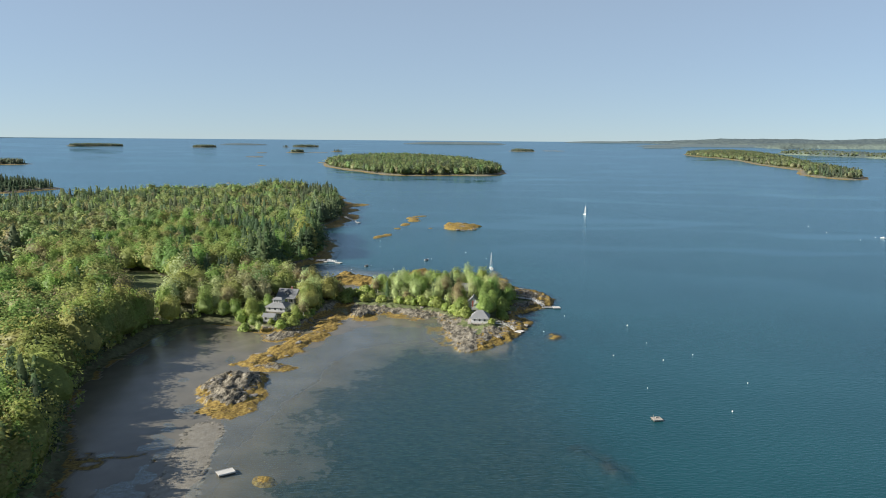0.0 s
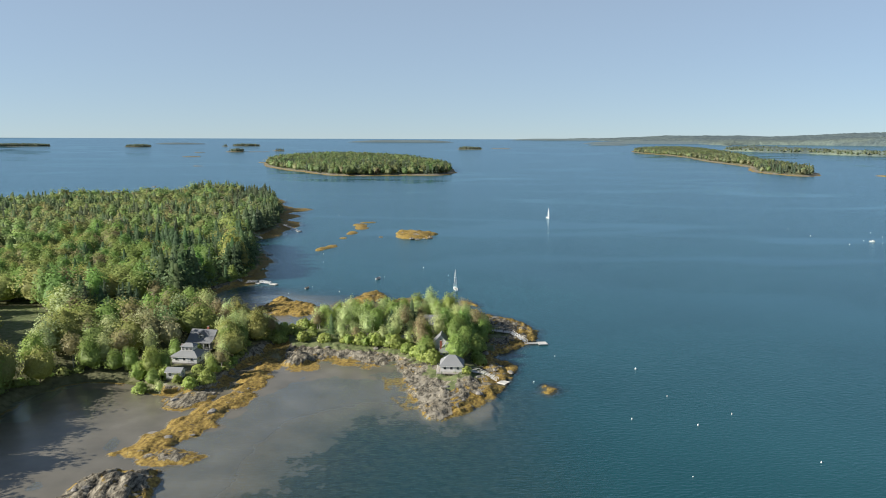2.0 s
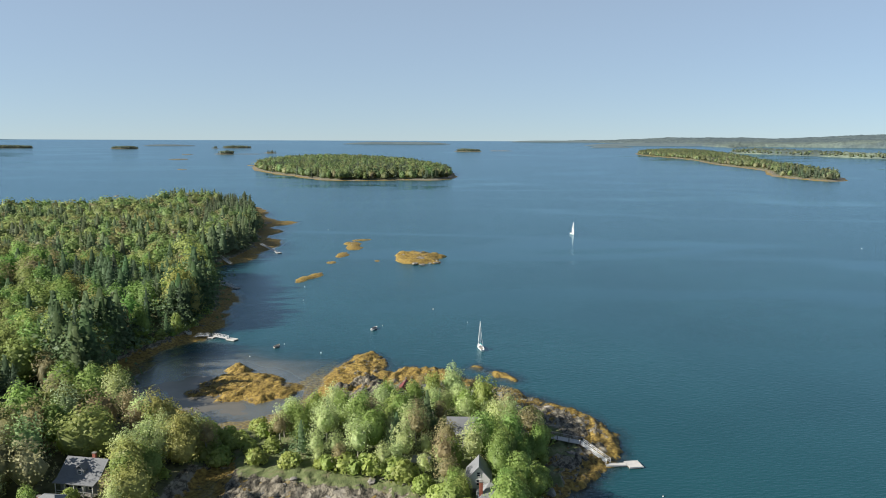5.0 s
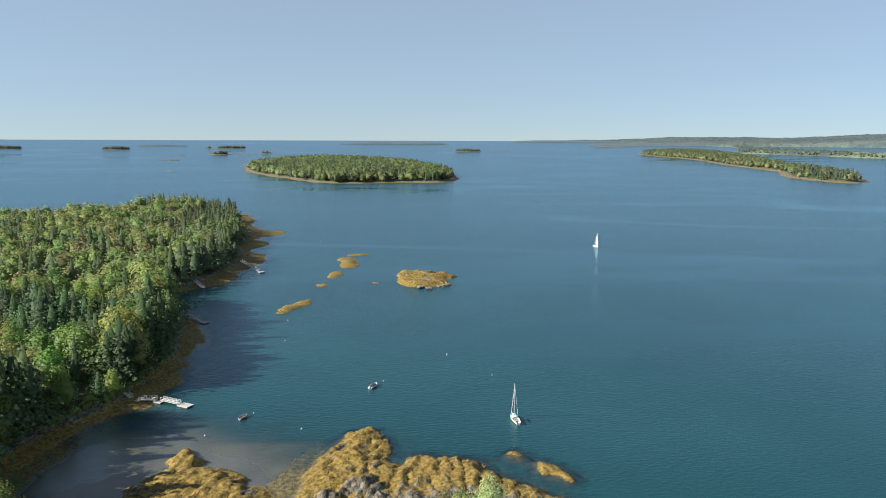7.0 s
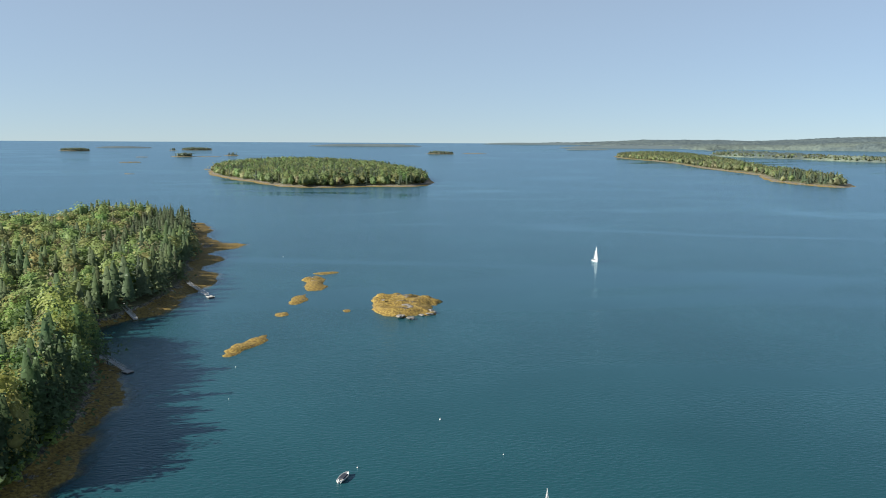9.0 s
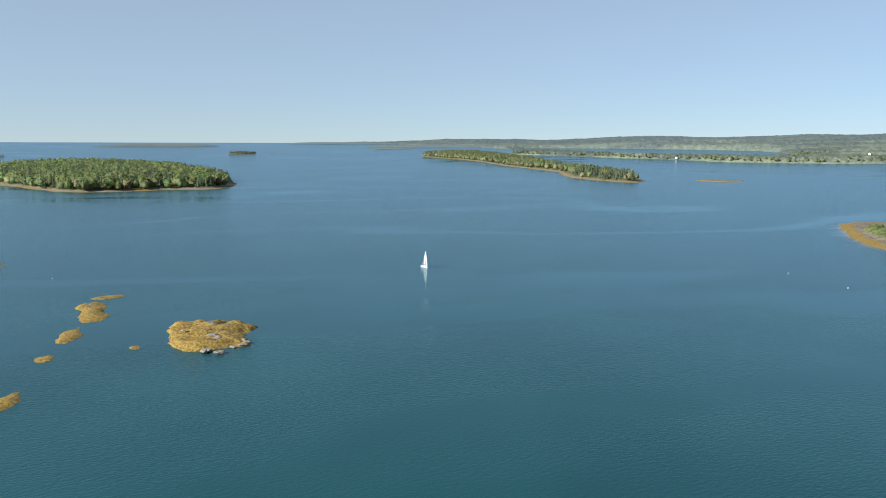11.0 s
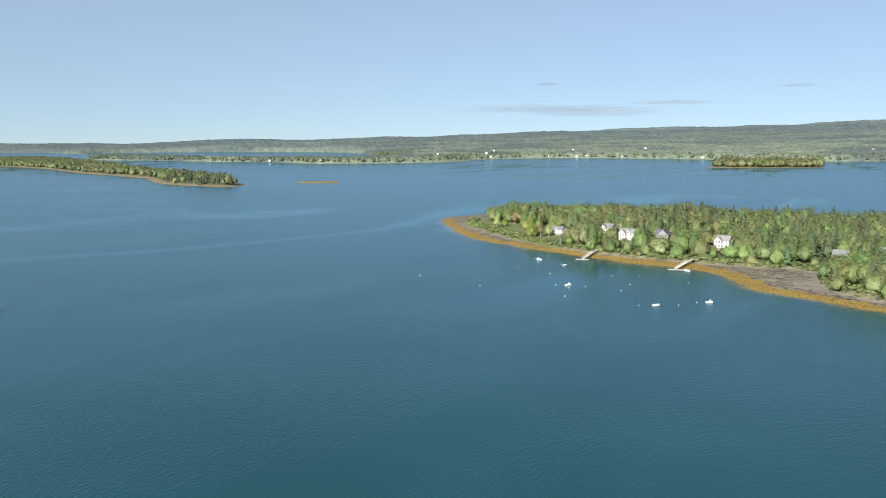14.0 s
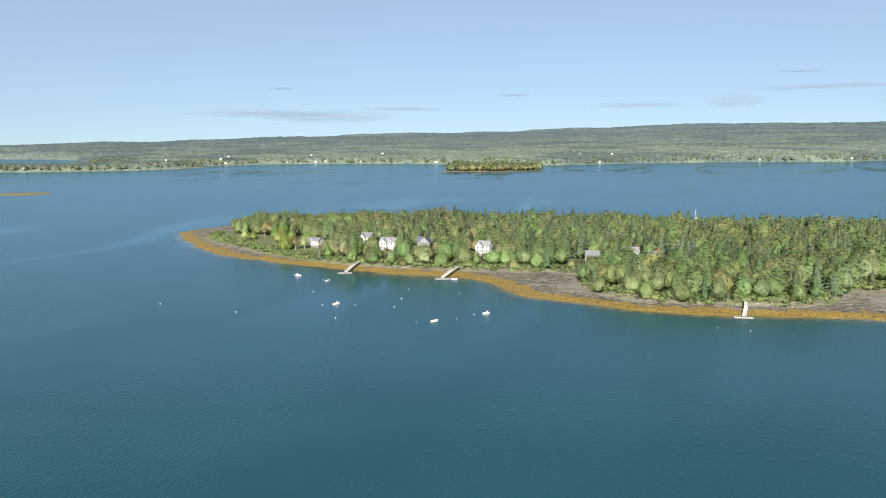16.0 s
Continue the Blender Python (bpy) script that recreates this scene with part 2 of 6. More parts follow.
def make_shore():
    """Ground by what covers it: bare ledge, rockweed, mud, grass and forest floor."""
    m, n, l, b = material("shore_ground")
    pos = n.new("ShaderNodeNewGeometry").outputs["Position"]
    big, mid, fine = (noise_of(n, l, pos, s, 6) for s in (0.09, 0.45, 2.2))
    grain = noise_of(n, l, pos, 0.75, 9, (1.0, 0.32, 1.0), (0, 0, radians(-16)))
    grain.inputs["Roughness"].default_value = 0.68

    tuft = noise_of(n, l, pos, 1.0, 7)

    def attr(name):
        a = n.new("ShaderNodeAttribute")
        a.attribute_name = name
        return a.outputs["Fac"]

    def edged(a, source, width=0.35):
        """The cover's edge, broken up by noise."""
        s = n.new("ShaderNodeMath")
        s.operation = "ADD"
        o = n.new("ShaderNodeMapRange")
        o.inputs["From Min"].default_value, o.inputs["From Max"].default_value = 0.3, 0.7
        o.inputs["To Min"].default_value, o.inputs["To Max"].default_value = -width, width
        l.new(source, o.inputs["Value"])
        l.new(a, s.inputs[0])
        l.new(o.outputs[0], s.inputs[1])
        e = n.new("ShaderNodeMapRange")
        e.inputs["From Min"].default_value, e.inputs["From Max"].default_value = 0.42, 0.58
        l.new(s.outputs[0], e.inputs["Value"])
        return e.outputs[0]

    rock = ramp_of(n, [(0.38, (0.03, 0.027, 0.02)), (0.46, (0.13, 0.116, 0.086)), (0.54, (0.225, 0.20, 0.15)), (0.66, (0.36, 0.33, 0.255))])
    l.new(grain.outputs["Fac"], rock.inputs[0])
    joint, bent = n.new("ShaderNodeTexVoronoi"), n.new("ShaderNodeVectorMath")   # broken joints between blocks of ledge
    joint.feature = "DISTANCE_TO_EDGE"
    joint.inputs["Scale"].default_value = 0.42
    turned = n.new("ShaderNodeMapping")
    turned.inputs["Scale"].default_value, turned.inputs["Rotation"].default_value = (1.7, 0.38, 1.0), (0, 0, radians(-16))
    bent.operation = "MULTIPLY_ADD"
    bent.inputs[1].default_value = (5.0, 5.0, 0)
    l.new(mid.outputs["Color"], bent.inputs[0])
    l.new(pos, bent.inputs[2])
    l.new(bent.outputs[0], turned.inputs["Vector"])
    l.new(turned.outputs[0], joint.inputs["Vector"])
    gap = n.new("ShaderNodeMapRange")
    gap.inputs["From Min"].default_value, gap.inputs["From Max"].default_value = 0.0, 0.1
    l.new(joint.outputs["Distance"], gap.inputs["Value"])
    seams = ramp_of(n, [(0.0, (0.26, 0.25, 0.23)), (1.0, (1.03, 1.03, 1.03))])
    l.new(gap.outputs[0], seams.inputs[0])
    ledge_mix = n.new("ShaderNodeMix")
    ledge_mix.data_type, ledge_mix.blend_type = "RGBA", "MULTIPLY"
    ledge_mix.inputs[0].default_value = 1.0
    l.new(rock.outputs[0], ledge_mix.inputs[6])
    l.new(seams.outputs[0], ledge_mix.inputs[7])
    weed = ramp_of(n, [(0.30, (0.065, 0.045, 0.015)), (0.45, (0.185, 0.122, 0.027)), (0.58, (0.285, 0.198, 0.046)), (0.75, (0.36, 0.28, 0.09))])
    l.new(tuft.outputs["Fac"], weed.inputs[0])
    mud = ramp_of(n, [(0.3, (0.105, 0.096, 0.074)), (0.6, (0.142, 0.129, 0.10)), (0.8, (0.178, 0.163, 0.13))])
    l.new(big.outputs["Fac"], mud.inputs[0])
    sand = ramp_of(n, [(0.3, (0.16, 0.143, 0.11)), (0.48, (0.2, 0.181, 0.142)), (0.7, (0.245, 0.224, 0.18))])
    l.new(mid.outputs["Fac"], sand.inputs[0])
    grass = ramp_of(n, [(0.32, (0.085, 0.105, 0.042)), (0.5, (0.125, 0.155, 0.058)), (0.7, (0.19, 0.18, 0.10))])
    l.new(mid.outputs["Fac"], grass.inputs[0])
    floor = ramp_of(n, [(0.3, (0.05, 0.052, 0.024)), (0.5, (0.10, 0.105, 0.045)), (0.7, (0.15, 0.14, 0.075))])
    l.new(mid.outputs["Fac"], floor.inputs[0])
    c = ledge_mix.outputs[2]
    c = mix_rgb(n, l, edged(attr("weed"), mid.outputs["Fac"], 0.5), c, weed.outputs[0])
    c = mix_rgb(n, l, edged(attr("mud"), mid.outputs["Fac"]), c, mud.outputs[0])
    c = mix_rgb(n, l, edged(attr("sand"), mid.outputs["Fac"]), c, sand.outputs[0])
    c = mix_rgb(n, l, edged(attr("grass"), mid.outputs["Fac"]), c, grass.outputs[0])
    c = mix_rgb(n, l, edged(attr("forest"), mid.outputs["Fac"]), c, floor.outputs[0])
    eelgrass = ramp_of(n, [(0.35, (0.024, 0.029, 0.021)), (0.65, (0.07, 0.072, 0.048))])
    l.new(mid.outputs["Fac"], eelgrass.inputs[0])
    c = mix_rgb(n, l, edged(attr("bed"), mid.outputs["Fac"], 0.3), c, eelgrass.outputs[0])
    l.new(c, b.inputs["Base Color"])
    wet = n.new("ShaderNodeMapRange")   # wet mud shines, dry ledge does not
    wet.inputs["To Min"].default_value, wet.inputs["To Max"].default_value = 0.8, 0.24
    l.new(attr("wet"), wet.inputs["Value"])
    l.new(wet.outputs[0], b.inputs["Roughness"])
    b.inputs["Specular IOR Level"].default_value = 0.35
    bp = n.new("ShaderNodeBump")
    bp.inputs["Distance"].default_value = 0.5
    even = n.new("ShaderNodeMapRange")
    even.inputs["To Min"].default_value, even.inputs["To Max"].default_value = 0.42, 0.05
    flat = n.new("ShaderNodeMath")
    flat.operation = "MAXIMUM"
    l.new(attr("mud"), flat.inputs[0])
    half = n.new("ShaderNodeMath")
    half.operation = "MULTIPLY"
    half.inputs[1].default_value = 0.45
    l.new(attr("sand"), half.inputs[0])
    l.new(half.outputs[0], flat.inputs[1])
    l.new(flat.outputs[0], even.inputs["Value"])
    l.new(even.outputs[0], bp.inputs["Strength"])
    strata = n.new("ShaderNodeMath")
    strata.operation = "MULTIPLY_ADD"
    strata.inputs[1].default_value = 1.6
    l.new(grain.outputs["Fac"], strata.inputs[0])
    rugged = n.new("ShaderNodeMath")
    rugged.operation = "MULTIPLY_ADD"
    rugged.inputs[1].default_value = 0.25
    l.new(gap.outputs[0], rugged.inputs[0])
    l.new(fine.outputs["Fac"], rugged.inputs[2])
    l.new(rugged.outputs[0], strata.inputs[2])
    l.new(strata.outputs[0], bp.inputs["Height"])
    l.new(bp.outputs[0], b.inputs["Normal"])
    return m


def make_water():
    """Sea water: clear over the shallows, blue-green where deep, ruffled by a light breeze with smooth slicks."""
    m, n, l, b = material("sea_water")
    n.remove(b)
    pos = n.new("ShaderNodeNewGeometry").outputs["Position"]
    ripple = noise_of(n, l, pos, 0.42, 3, (1.0, 2.6, 1.0), (0, 0, radians(-12)))
    chop = noise_of(n, l, pos, 0.9, 2, (1.0, 1.8, 1.0), (0, 0, radians(20)))
    slick = noise_of(n, l, pos, 0.0022, 3, (0.45, 1.6, 1.0), (0, 0, radians(12)))   # thin winding slicks
    where = noise_of(n, l, pos, 0.0011, 2)
    away = n.new("ShaderNodeMath")
    away.operation = "SUBTRACT"
    away.inputs[1].default_value = 0.5
    l.new(slick.outputs["Fac"], away.inputs[0])
    near = n.new("ShaderNodeMath")
    near.operation = "ABSOLUTE"
    l.new(away.outputs[0], near.inputs[0])
    line = n.new("ShaderNodeMapRange")
    line.inputs["From Min"].default_value, line.inputs["From Max"].default_value = 0.036, 0.006
    l.new(near.outputs[0], line.inputs["Value"])
    some = n.new("ShaderNodeMapRange")
    some.inputs["From Min"].default_value, some.inputs["From Max"].default_value = 0.40, 0.52
    l.new(where.outputs["Fac"], some.inputs["Value"])
    calm = n.new("ShaderNodeMath")
    calm.operation = "MULTIPLY"
    l.new(line.outputs[0], calm.inputs[0])
    l.new(some.outputs[0], calm.inputs[1])
    hs = n.new("ShaderNodeMath")
    hs.operation = "MULTIPLY_ADD"
    hs.inputs[1].default_value = 0.35
    l.new(chop.outputs["Fac"], hs.inputs[0])
    l.new(ripple.outputs["Fac"], hs.inputs[2])
    st = n.new("ShaderNodeMapRange")
    st.inputs["To Min"].default_value, st.inputs["To Max"].default_value = 0.28, 0.04
    l.new(calm.outputs[0], st.inputs["Value"])
    bp = n.new("ShaderNodeBump")
    bp.inputs["Distance"].default_value = 0.8
    l.new(st.outputs[0], bp.inputs["Strength"])
    l.new(hs.outputs[0], bp.inputs["Height"])
    depth = n.new("ShaderNodeAttribute")
    depth.attribute_name = "murk"
    big = noise_of(n, l, pos, 0.012, 4)
    deep = ramp_of(n, [(0.35, (0.009, 0.055, 0.065)), (0.65, (0.013, 0.068, 0.080))])
    l.new(big.outputs["Fac"], deep.inputs[0])
    body = n.new("ShaderNodeBsdfDiffuse")
    l.new(deep.outputs[0], body.inputs["Color"])
    l.new(bp.outputs[0], body.inputs["Normal"])
    clear = n.new("ShaderNodeBsdfTransparent")
    clear.inputs["Color"].default_value = (0.95, 0.975, 0.97, 1)
    under = n.new("ShaderNodeMixShader")
    l.new(depth.outputs["Fac"], under.inputs[0])
    l.new(clear.outputs[0], under.inputs[1])
    l.new(body.outputs[0], under.inputs[2])
    gloss = n.new("ShaderNodeBsdfGlossy")
    gr = n.new("ShaderNodeMapRange")
    gr.inputs["To Min"].default_value, gr.inputs["To Max"].default_value = 0.22, 0.1
    l.new(calm.outputs[0], gr.inputs["Value"])
    gloss.inputs["Color"].default_value = (0.70, 0.88, 1.0, 1)
    l.new(gr.outputs[0], gloss.inputs["Roughness"])
    l.new(bp.outputs[0], gloss.inputs["Normal"])
    facing = n.new("ShaderNodeLayerWeight")
    facing.inputs["Blend"].default_value = 0.5
    l.new(bp.outputs[0], facing.inputs["Normal"])
    fifth = n.new("ShaderNodeMath")
    fifth.operation = "POWER"
    fifth.inputs[1].default_value = 4.2
    l.new(facing.outputs["Facing"], fifth.inputs[0])
    fres = n.new("ShaderNodeMapRange")
    fres.inputs["To Min"].default_value, fres.inputs["To Max"].default_value = 0.02, 0.70
    l.new(fifth.outputs[0], fres.inputs["Value"])
    top = n.new("ShaderNodeMixShader")
    l.new(fres.outputs[0], top.inputs[0])
    l.new(under.outputs[0], top.inputs[1])
    l.new(gloss.outputs[0], top.inputs[2])
    l.new(top.outputs[0], n["Material Output"].inputs[0])
    return m


LEAF, SHORE, WATER = make_leaves(), make_shore(), make_water()
BARK = plain("grey_bark", (0.16, 0.13, 0.10), 0.9, size=0.4)
BIRCH = plain("pale_bark", (0.42, 0.39, 0.34), 0.85, size=0.4)
WHITE = plain("white_paint", (0.6, 0.595, 0.575), 0.55, spread=0.06)
CREAM = plain("weathered_white_paint", (0.62, 0.6, 0.55), 0.7, spread=0.12)
GREY = plain("grey_shingle_wall", (0.24, 0.25, 0.26), 0.85)
ROOF = plain("grey_shingle_roof", (0.175, 0.182, 0.19), 0.85, spread=0.18, size=1.2)
ROOF_PALE = plain("pale_roof", (0.215, 0.222, 0.225), 0.8, spread=0.12, size=1.2)
ROOF_DARK = plain("dark_roof", (0.09, 0.095, 0.11), 0.8, spread=0.2, size=1.2)
ROOF_RED = plain("red_roof", (0.16, 0.034, 0.032), 0.75, spread=0.2, size=1.2)
BRICK = plain("red_brick", (0.28, 0.09, 0.06), 0.9, spread=0.25, size=0.3)
GLASS = plain("window_glass", (0.03, 0.04, 0.05), 0.08, spread=0.2, bump=0)
WOOD = plain("weathered_planks", (0.36, 0.33, 0.29), 0.85, spread=0.2, size=0.5)
WOOD_PALE = plain("pale_planks", (0.52, 0.51, 0.48), 0.8, spread=0.15, size=0.5)
PILE = plain("dark_piling", (0.09, 0.075, 0.06), 0.9)
ALU = plain("aluminium_rail", (0.78, 0.78, 0.77), 0.5, 0.1, spread=0.05)
HULL = plain("white_gelcoat", (0.66, 0.66, 0.64), 0.3, spread=0.04, bump=0)
SAIL = plain("white_sailcloth", (0.82, 0.82, 0.8), 0.7, spread=0.03, bump=0)
DARKBOAT = plain("dark_boat_cover", (0.03, 0.035, 0.05), 0.7)
TEAL = plain("teal_sail_cover", (0.08, 0.3, 0.28), 0.8)
BUOY = plain("white_buoy", (0.85, 0.84, 0.8), 0.5, spread=0.03, bump=0)
# land on the horizon: the haze before it is mixed into this blue-grey
HAZED_LAND = plain("hazed_far_land", (0.095, 0.13, 0.14), 0.95, spread=0.08, size=400.0, bump=0)
STONE = plain("grey_ledge_stone", (0.24, 0.225, 0.2), 0.9, spread=0.35, size=1.5, bump=0.6)

# ---------------------------------------------------------------- plan of the near shore
HEADLAND = soft_outline([(-96, 60), (-97, 150), (-99, 172), (-106, 192), (-121, 217), (-126, 237), (-130, 260), (-130, 289),
    (-128, 315), (-117, 336), (-97, 337), (-85, 328), (-76, 320), (-66, 318), (-62, 335), (-60, 355), (-58, 372), (-50, 378),
    (-48, 388), (-62, 392), (-76, 405), (-96, 430), (-111, 450), (-108, 474), (-97, 490), (-88, 518), (-90, 558), (-95, 592),
    (-113, 642), (-127, 664), (-108, 725), (-104, 780), (-119, 852), (-127, 925), (-150, 1020), (-176, 1100), (-230, 1120),
    (-290, 1000), (-390, 940), (-470, 800), (-560, 640), (-700, 500), (-720, 100), (-400, 20)], 1)
TIDE_LINE = soft_outline([(-82, 60), (-84, 170), (-95, 240), (-110, 300), (-100, 335), (-60, 312), (-50, 330), (-48, 389), (-75, 415),
    (-100, 429), (-103, 452), (-98, 468), (-97, 481), (-88, 491), (-79, 501), (-80, 527), (-85, 558), (-80, 590), (-97, 614),
    (-111, 639), (-128, 677), (-111, 684), (-93, 708), (-95, 740), (-88, 799), (-108, 828), (-93, 875), (-119, 894),
    (-85, 930), (-130, 965), (-132, 1036), (-160, 1114), (-240, 1135), (-310, 1000), (-420, 940), (-700, 500), (-720, 100), (-400, 20)], 1)
MUDFLAT = soft_outline([(-40, 60), (-56, 150), (-57, 200), (-52, 225), (-46, 262), (-34, 290), (-14, 312), (4, 302), (14, 328), (-10, 370), (-60, 380),
    (-110, 360), (-160, 300), (-150, 60)])
NORTH_MUD = soft_outline([(-112, 425), (-104, 455), (-84, 474), (-66, 470), (-45, 455), (-32, 432), (-30, 400), (-60, 385), (-90, 395)])
NECK = soft_outline([(-54, 388), (-47, 363), (-46, 349), (-39, 343), (-29, 354), (-19, 352), (-8, 342), (-4, 352), (-1, 338), (2, 310),
    (9, 285), (20, 297), (31, 311), (39, 331), (33, 348), (46, 361), (60, 381), (57, 402), (40, 426), (28, 436), (19, 449), (12, 455),
    (0, 456), (-5, 450), (-8, 466), (-10, 478), (-21, 470), (-27, 454), (-30, 440), (-27, 424), (-36, 405), (-58, 399)], 1)
NECK_WOOD = soft_outline([(-59, 382), (-47, 378), (-29, 371), (-14, 366.5), (-4, 363), (4, 356), (8.5, 347), (12, 338), (17, 328), (24, 330), (31, 361),
    (37, 384), (31, 408), (20, 418), (6, 420), (-3, 417), (-9, 406), (-20, 401), (-36, 398), (-58, 394)])
LEDGES = [  # bare or weed-covered ledges: outline, height, share of weed
    (soft_outline([(-84, 238), (-82, 256), (-74, 262), (-62, 257), (-61, 238), (-64, 220), (-74, 224)]), 2.7, 0.5),
    (soft_outline([(-80, 224), (-74, 218), (-64, 213), (-59, 222), (-57, 240), (-62, 250), (-68, 232)]), 1.0, 1.2),
    (soft_outline([(-72, 262), (-56, 262), (-52, 268), (-62, 274), (-72, 270)]), 1.0, 0.9),
    (soft_outline([(-80, 270), (-73, 265), (-64, 273), (-54, 295), (-45, 326), (-47, 360), (-56, 345), (-57, 322), (-66, 300), (-74, 284)]), 1.2, 1.2),
    (soft_outline([(-82, 312), (-70, 298), (-62, 308), (-60, 322), (-70, 324)]), 0.8, 0.6),
    (soft_outline([(-36, 434), (-47, 452), (-55, 455), (-62, 467), (-66, 449), (-71, 441), (-65, 429), (-53, 423), (-40, 423)]), 2.0, 1.15),
    (soft_outline([(25, 456), (27, 452), (29.5, 454), (28, 458)]), 0.7, 1.2),
    (soft_outline([(31, 450), (34, 442), (39, 437), (41, 441), (37, 448), (33, 452)]), 0.9, 1.2),
    (soft_outline([(-24, 424), (-14, 428), (-5, 426), (-3, 438), (-12, 447), (-22, 442), (-26, 433)]), 4.2, 0.5),
    (soft_outline([(-46, 429), (-37, 431), (-34, 440), (-40, 445), (-46, 438)]), 1.5, 1.0),
    (soft_outline([(-74, 430), (-66, 428), (-62, 440), (-68, 447), (-74, 440)]), 2.6, 0.6),
    (soft_outline([(46, 309), (50, 310), (51, 316), (48, 319), (46, 316)]), 0.7, 1.2),
    (soft_outline([(38, 196), (41, 192), (45, 186), (48, 176), (47, 176), (43, 185), (38, 193)]), -0.5, 1.5),
    (soft_outline([(-46, 354), (-44, 345), (-38, 343), (-33, 352), (-29, 359), (-30, 366), (-42, 366)], 1), 2.3, 0.35),
    (soft_outline([(-28, 369), (-24, 358), (-17, 355), (-10, 356), (-9, 362), (-20, 366)], 1), 1.9, 0.2),
    (soft_outline([(-25, 352), (-14, 345), (-9, 340), (-6, 343), (-12, 348), (-22, 355)], 1), 0.6, 1.2),
    (soft_outline([(35, 330), (41, 330), (43, 345), (36, 347)]), 0.8, 1.2),
]
SOUTH = soft_outline([(-98, 140), (-103, 70), (-122, 0), (-160, -60), (-360, -80), (-430, 20), (-430, 140)])   # the shore behind the start
SOUTH_MUD = soft_outline([(-57, 140), (-60, 60), (-85, -20), (-170, -50), (-170, 140)])
LAWN = soft_outline([(-152, 318), (-137, 318), (-133, 342), (-135, 375), (-148, 405), (-170, 428), (-192, 418), (-174, 395), (-154, 366)])
FIELD = soft_outline([(-330, 540), (-270, 500), (-225, 380), (-250, 330), (-330, 360), (-420, 470)])


def near_ground(x, y):
    """Height and covers of the ground about the cove, the neck of land and the western headland."""
    wood, tide = inside(x, y, HEADLAND), inside(x, y, TIDE_LINE)
    wood = np.maximum(wood, inside(x, y, SOUTH)) + 2.5 * fbm(x, y, 14, 3, 4.0)
    tide = tide + 2.0 * fbm(x, y, 11, 4, 9.0) + 4.0 * step(470, 520, y) * fbm(x, y, 34, 3, 19.0)
    lumps = fbm(x, y, 7.0, 6, 2.0)
    u, v = x * 0.96 - y * 0.28, x * 0.28 + y * 0.96
    saw = lambda v: np.where(v % 1.0 < 0.82, (v % 1.0) / 0.82, (1.0 - v % 1.0) / 0.18)   # tilted beds: a long dip slope and a short broken face
    bedding = 0.34 * (saw(u / 5.2 + 1.3 * fbm(x, y, 16, 4, 3.0)) - 0.5) + 0.3 * (saw(u / 2.3 + 1.5 * fbm(x, y, 9, 4, 7.0)) - 0.5) + 0.7 * (ridged(v * 0.6, u * 0.5, 5.0, 2, 5.0) - 0.62)
    hill = 4.0 * (1 - np.exp(-np.maximum(wood, 0) / 70)) + 2.0 * (1 - np.exp(-np.maximum(wood, 0) / 12))
    h_wood = np.where(wood > 0, 1.9 + hill + 0.5 * fbm(x, y, 30, 3), 1.9 + wood * 0.75 + 0.3 * lumps)
    h_strip = np.where(tide > 0, 1.5 * (1 - np.exp(-tide / 9.0)), tide * 0.35) + 0.45 * lumps + 0.3 * bedding
    mud1, mud2 = inside(x, y, MUDFLAT), inside(x, y, NORTH_MUD)
    mud1 = np.maximum(mud1, inside(x, y, SOUTH_MUD))
    mud = np.maximum(mud1, mud2) + 5 * fbm(x, y, 40, 3, 1.0)
    h_mud = np.where(mud > 0, 0.2 * (1 - np.exp(-mud / 25)), np.maximum(mud * 0.034 - (mud / 60) ** 2, -12.0)) - 0.12 + 0.05 * fbm(x, y, 9, 3) + 0.2 * step(5, -20, mud) * fbm(x, y, 10, 4, 3.0)
    in_cove = step(-4, 10, mud1)
    h_strip = np.where(in_cove > 0, h_strip * (1 - in_cove) + np.minimum(h_strip, 0.0 + 0.22 * lumps + 0.25 * bedding) * in_cove, h_strip)
    h_strip = np.where((in_cove > 0.2) & (x < -86), -1.0, h_strip)
    neck = inside(x, y, NECK) + 1.8 * fbm(x, y, 7, 4, 6.0)
    nwood = inside(x, y, NECK_WOOD) + 1.5 * fbm(x, y, 8, 3, 8.0)
    h_neck = np.where(neck > 0, 2.0 * (1 - np.exp(-neck / 5.0)), neck * 0.5)
    h_neck = h_neck + step(-3, 3, neck) * (1 - 0.8 * step(-1, 3, nwood)) * (0.6 * lumps + 1.7 * bedding) * (1 - 0.3 * ((x < 12) & (y < 390)) * step(-0.1, 0.3, fbm(x, y, 15, 3, 33.0)))
    h_neck = h_neck + 1.8 * step(-2, 12, nwood)
    down = np.clip((x + 18) / 27, 0, 1)
    sward = step(4.8, 2.8, np.hypot(x - (27 * down - 18), y - (364.5 - 18 * down ** 1.4)) + 1.6 * fbm(x, y, 6, 3, 41.0))   # turf between the wood and the ledges
    sward = np.maximum(sward, 0.9 * (fbm(x, y, 7, 3, 43.0) > 0.25) * step(4, 7, x) * step(26, 22, x) * step(304, 309, y) * step(331, 326, y) * (neck > 2.5))
    h_neck = h_neck * (1 - 0.8 * sward) + 0.8 * sward * np.minimum(1.5, h_neck)
    shoal = np.exp(-((x - 23) / 9) ** 2 - ((y - 299) / 15) ** 2) * (1 + 0.5 * fbm(x, y, 10, 4, 47.0))
    h = np.maximum.reduce([h_wood, h_strip, h_mud, h_neck])
    rocky = np.maximum(step(-9, -5, neck), step(-9, -5, tide) * (1 - np.where(x > -68, step(-16, -6, mud1), in_cove * 0.7)))
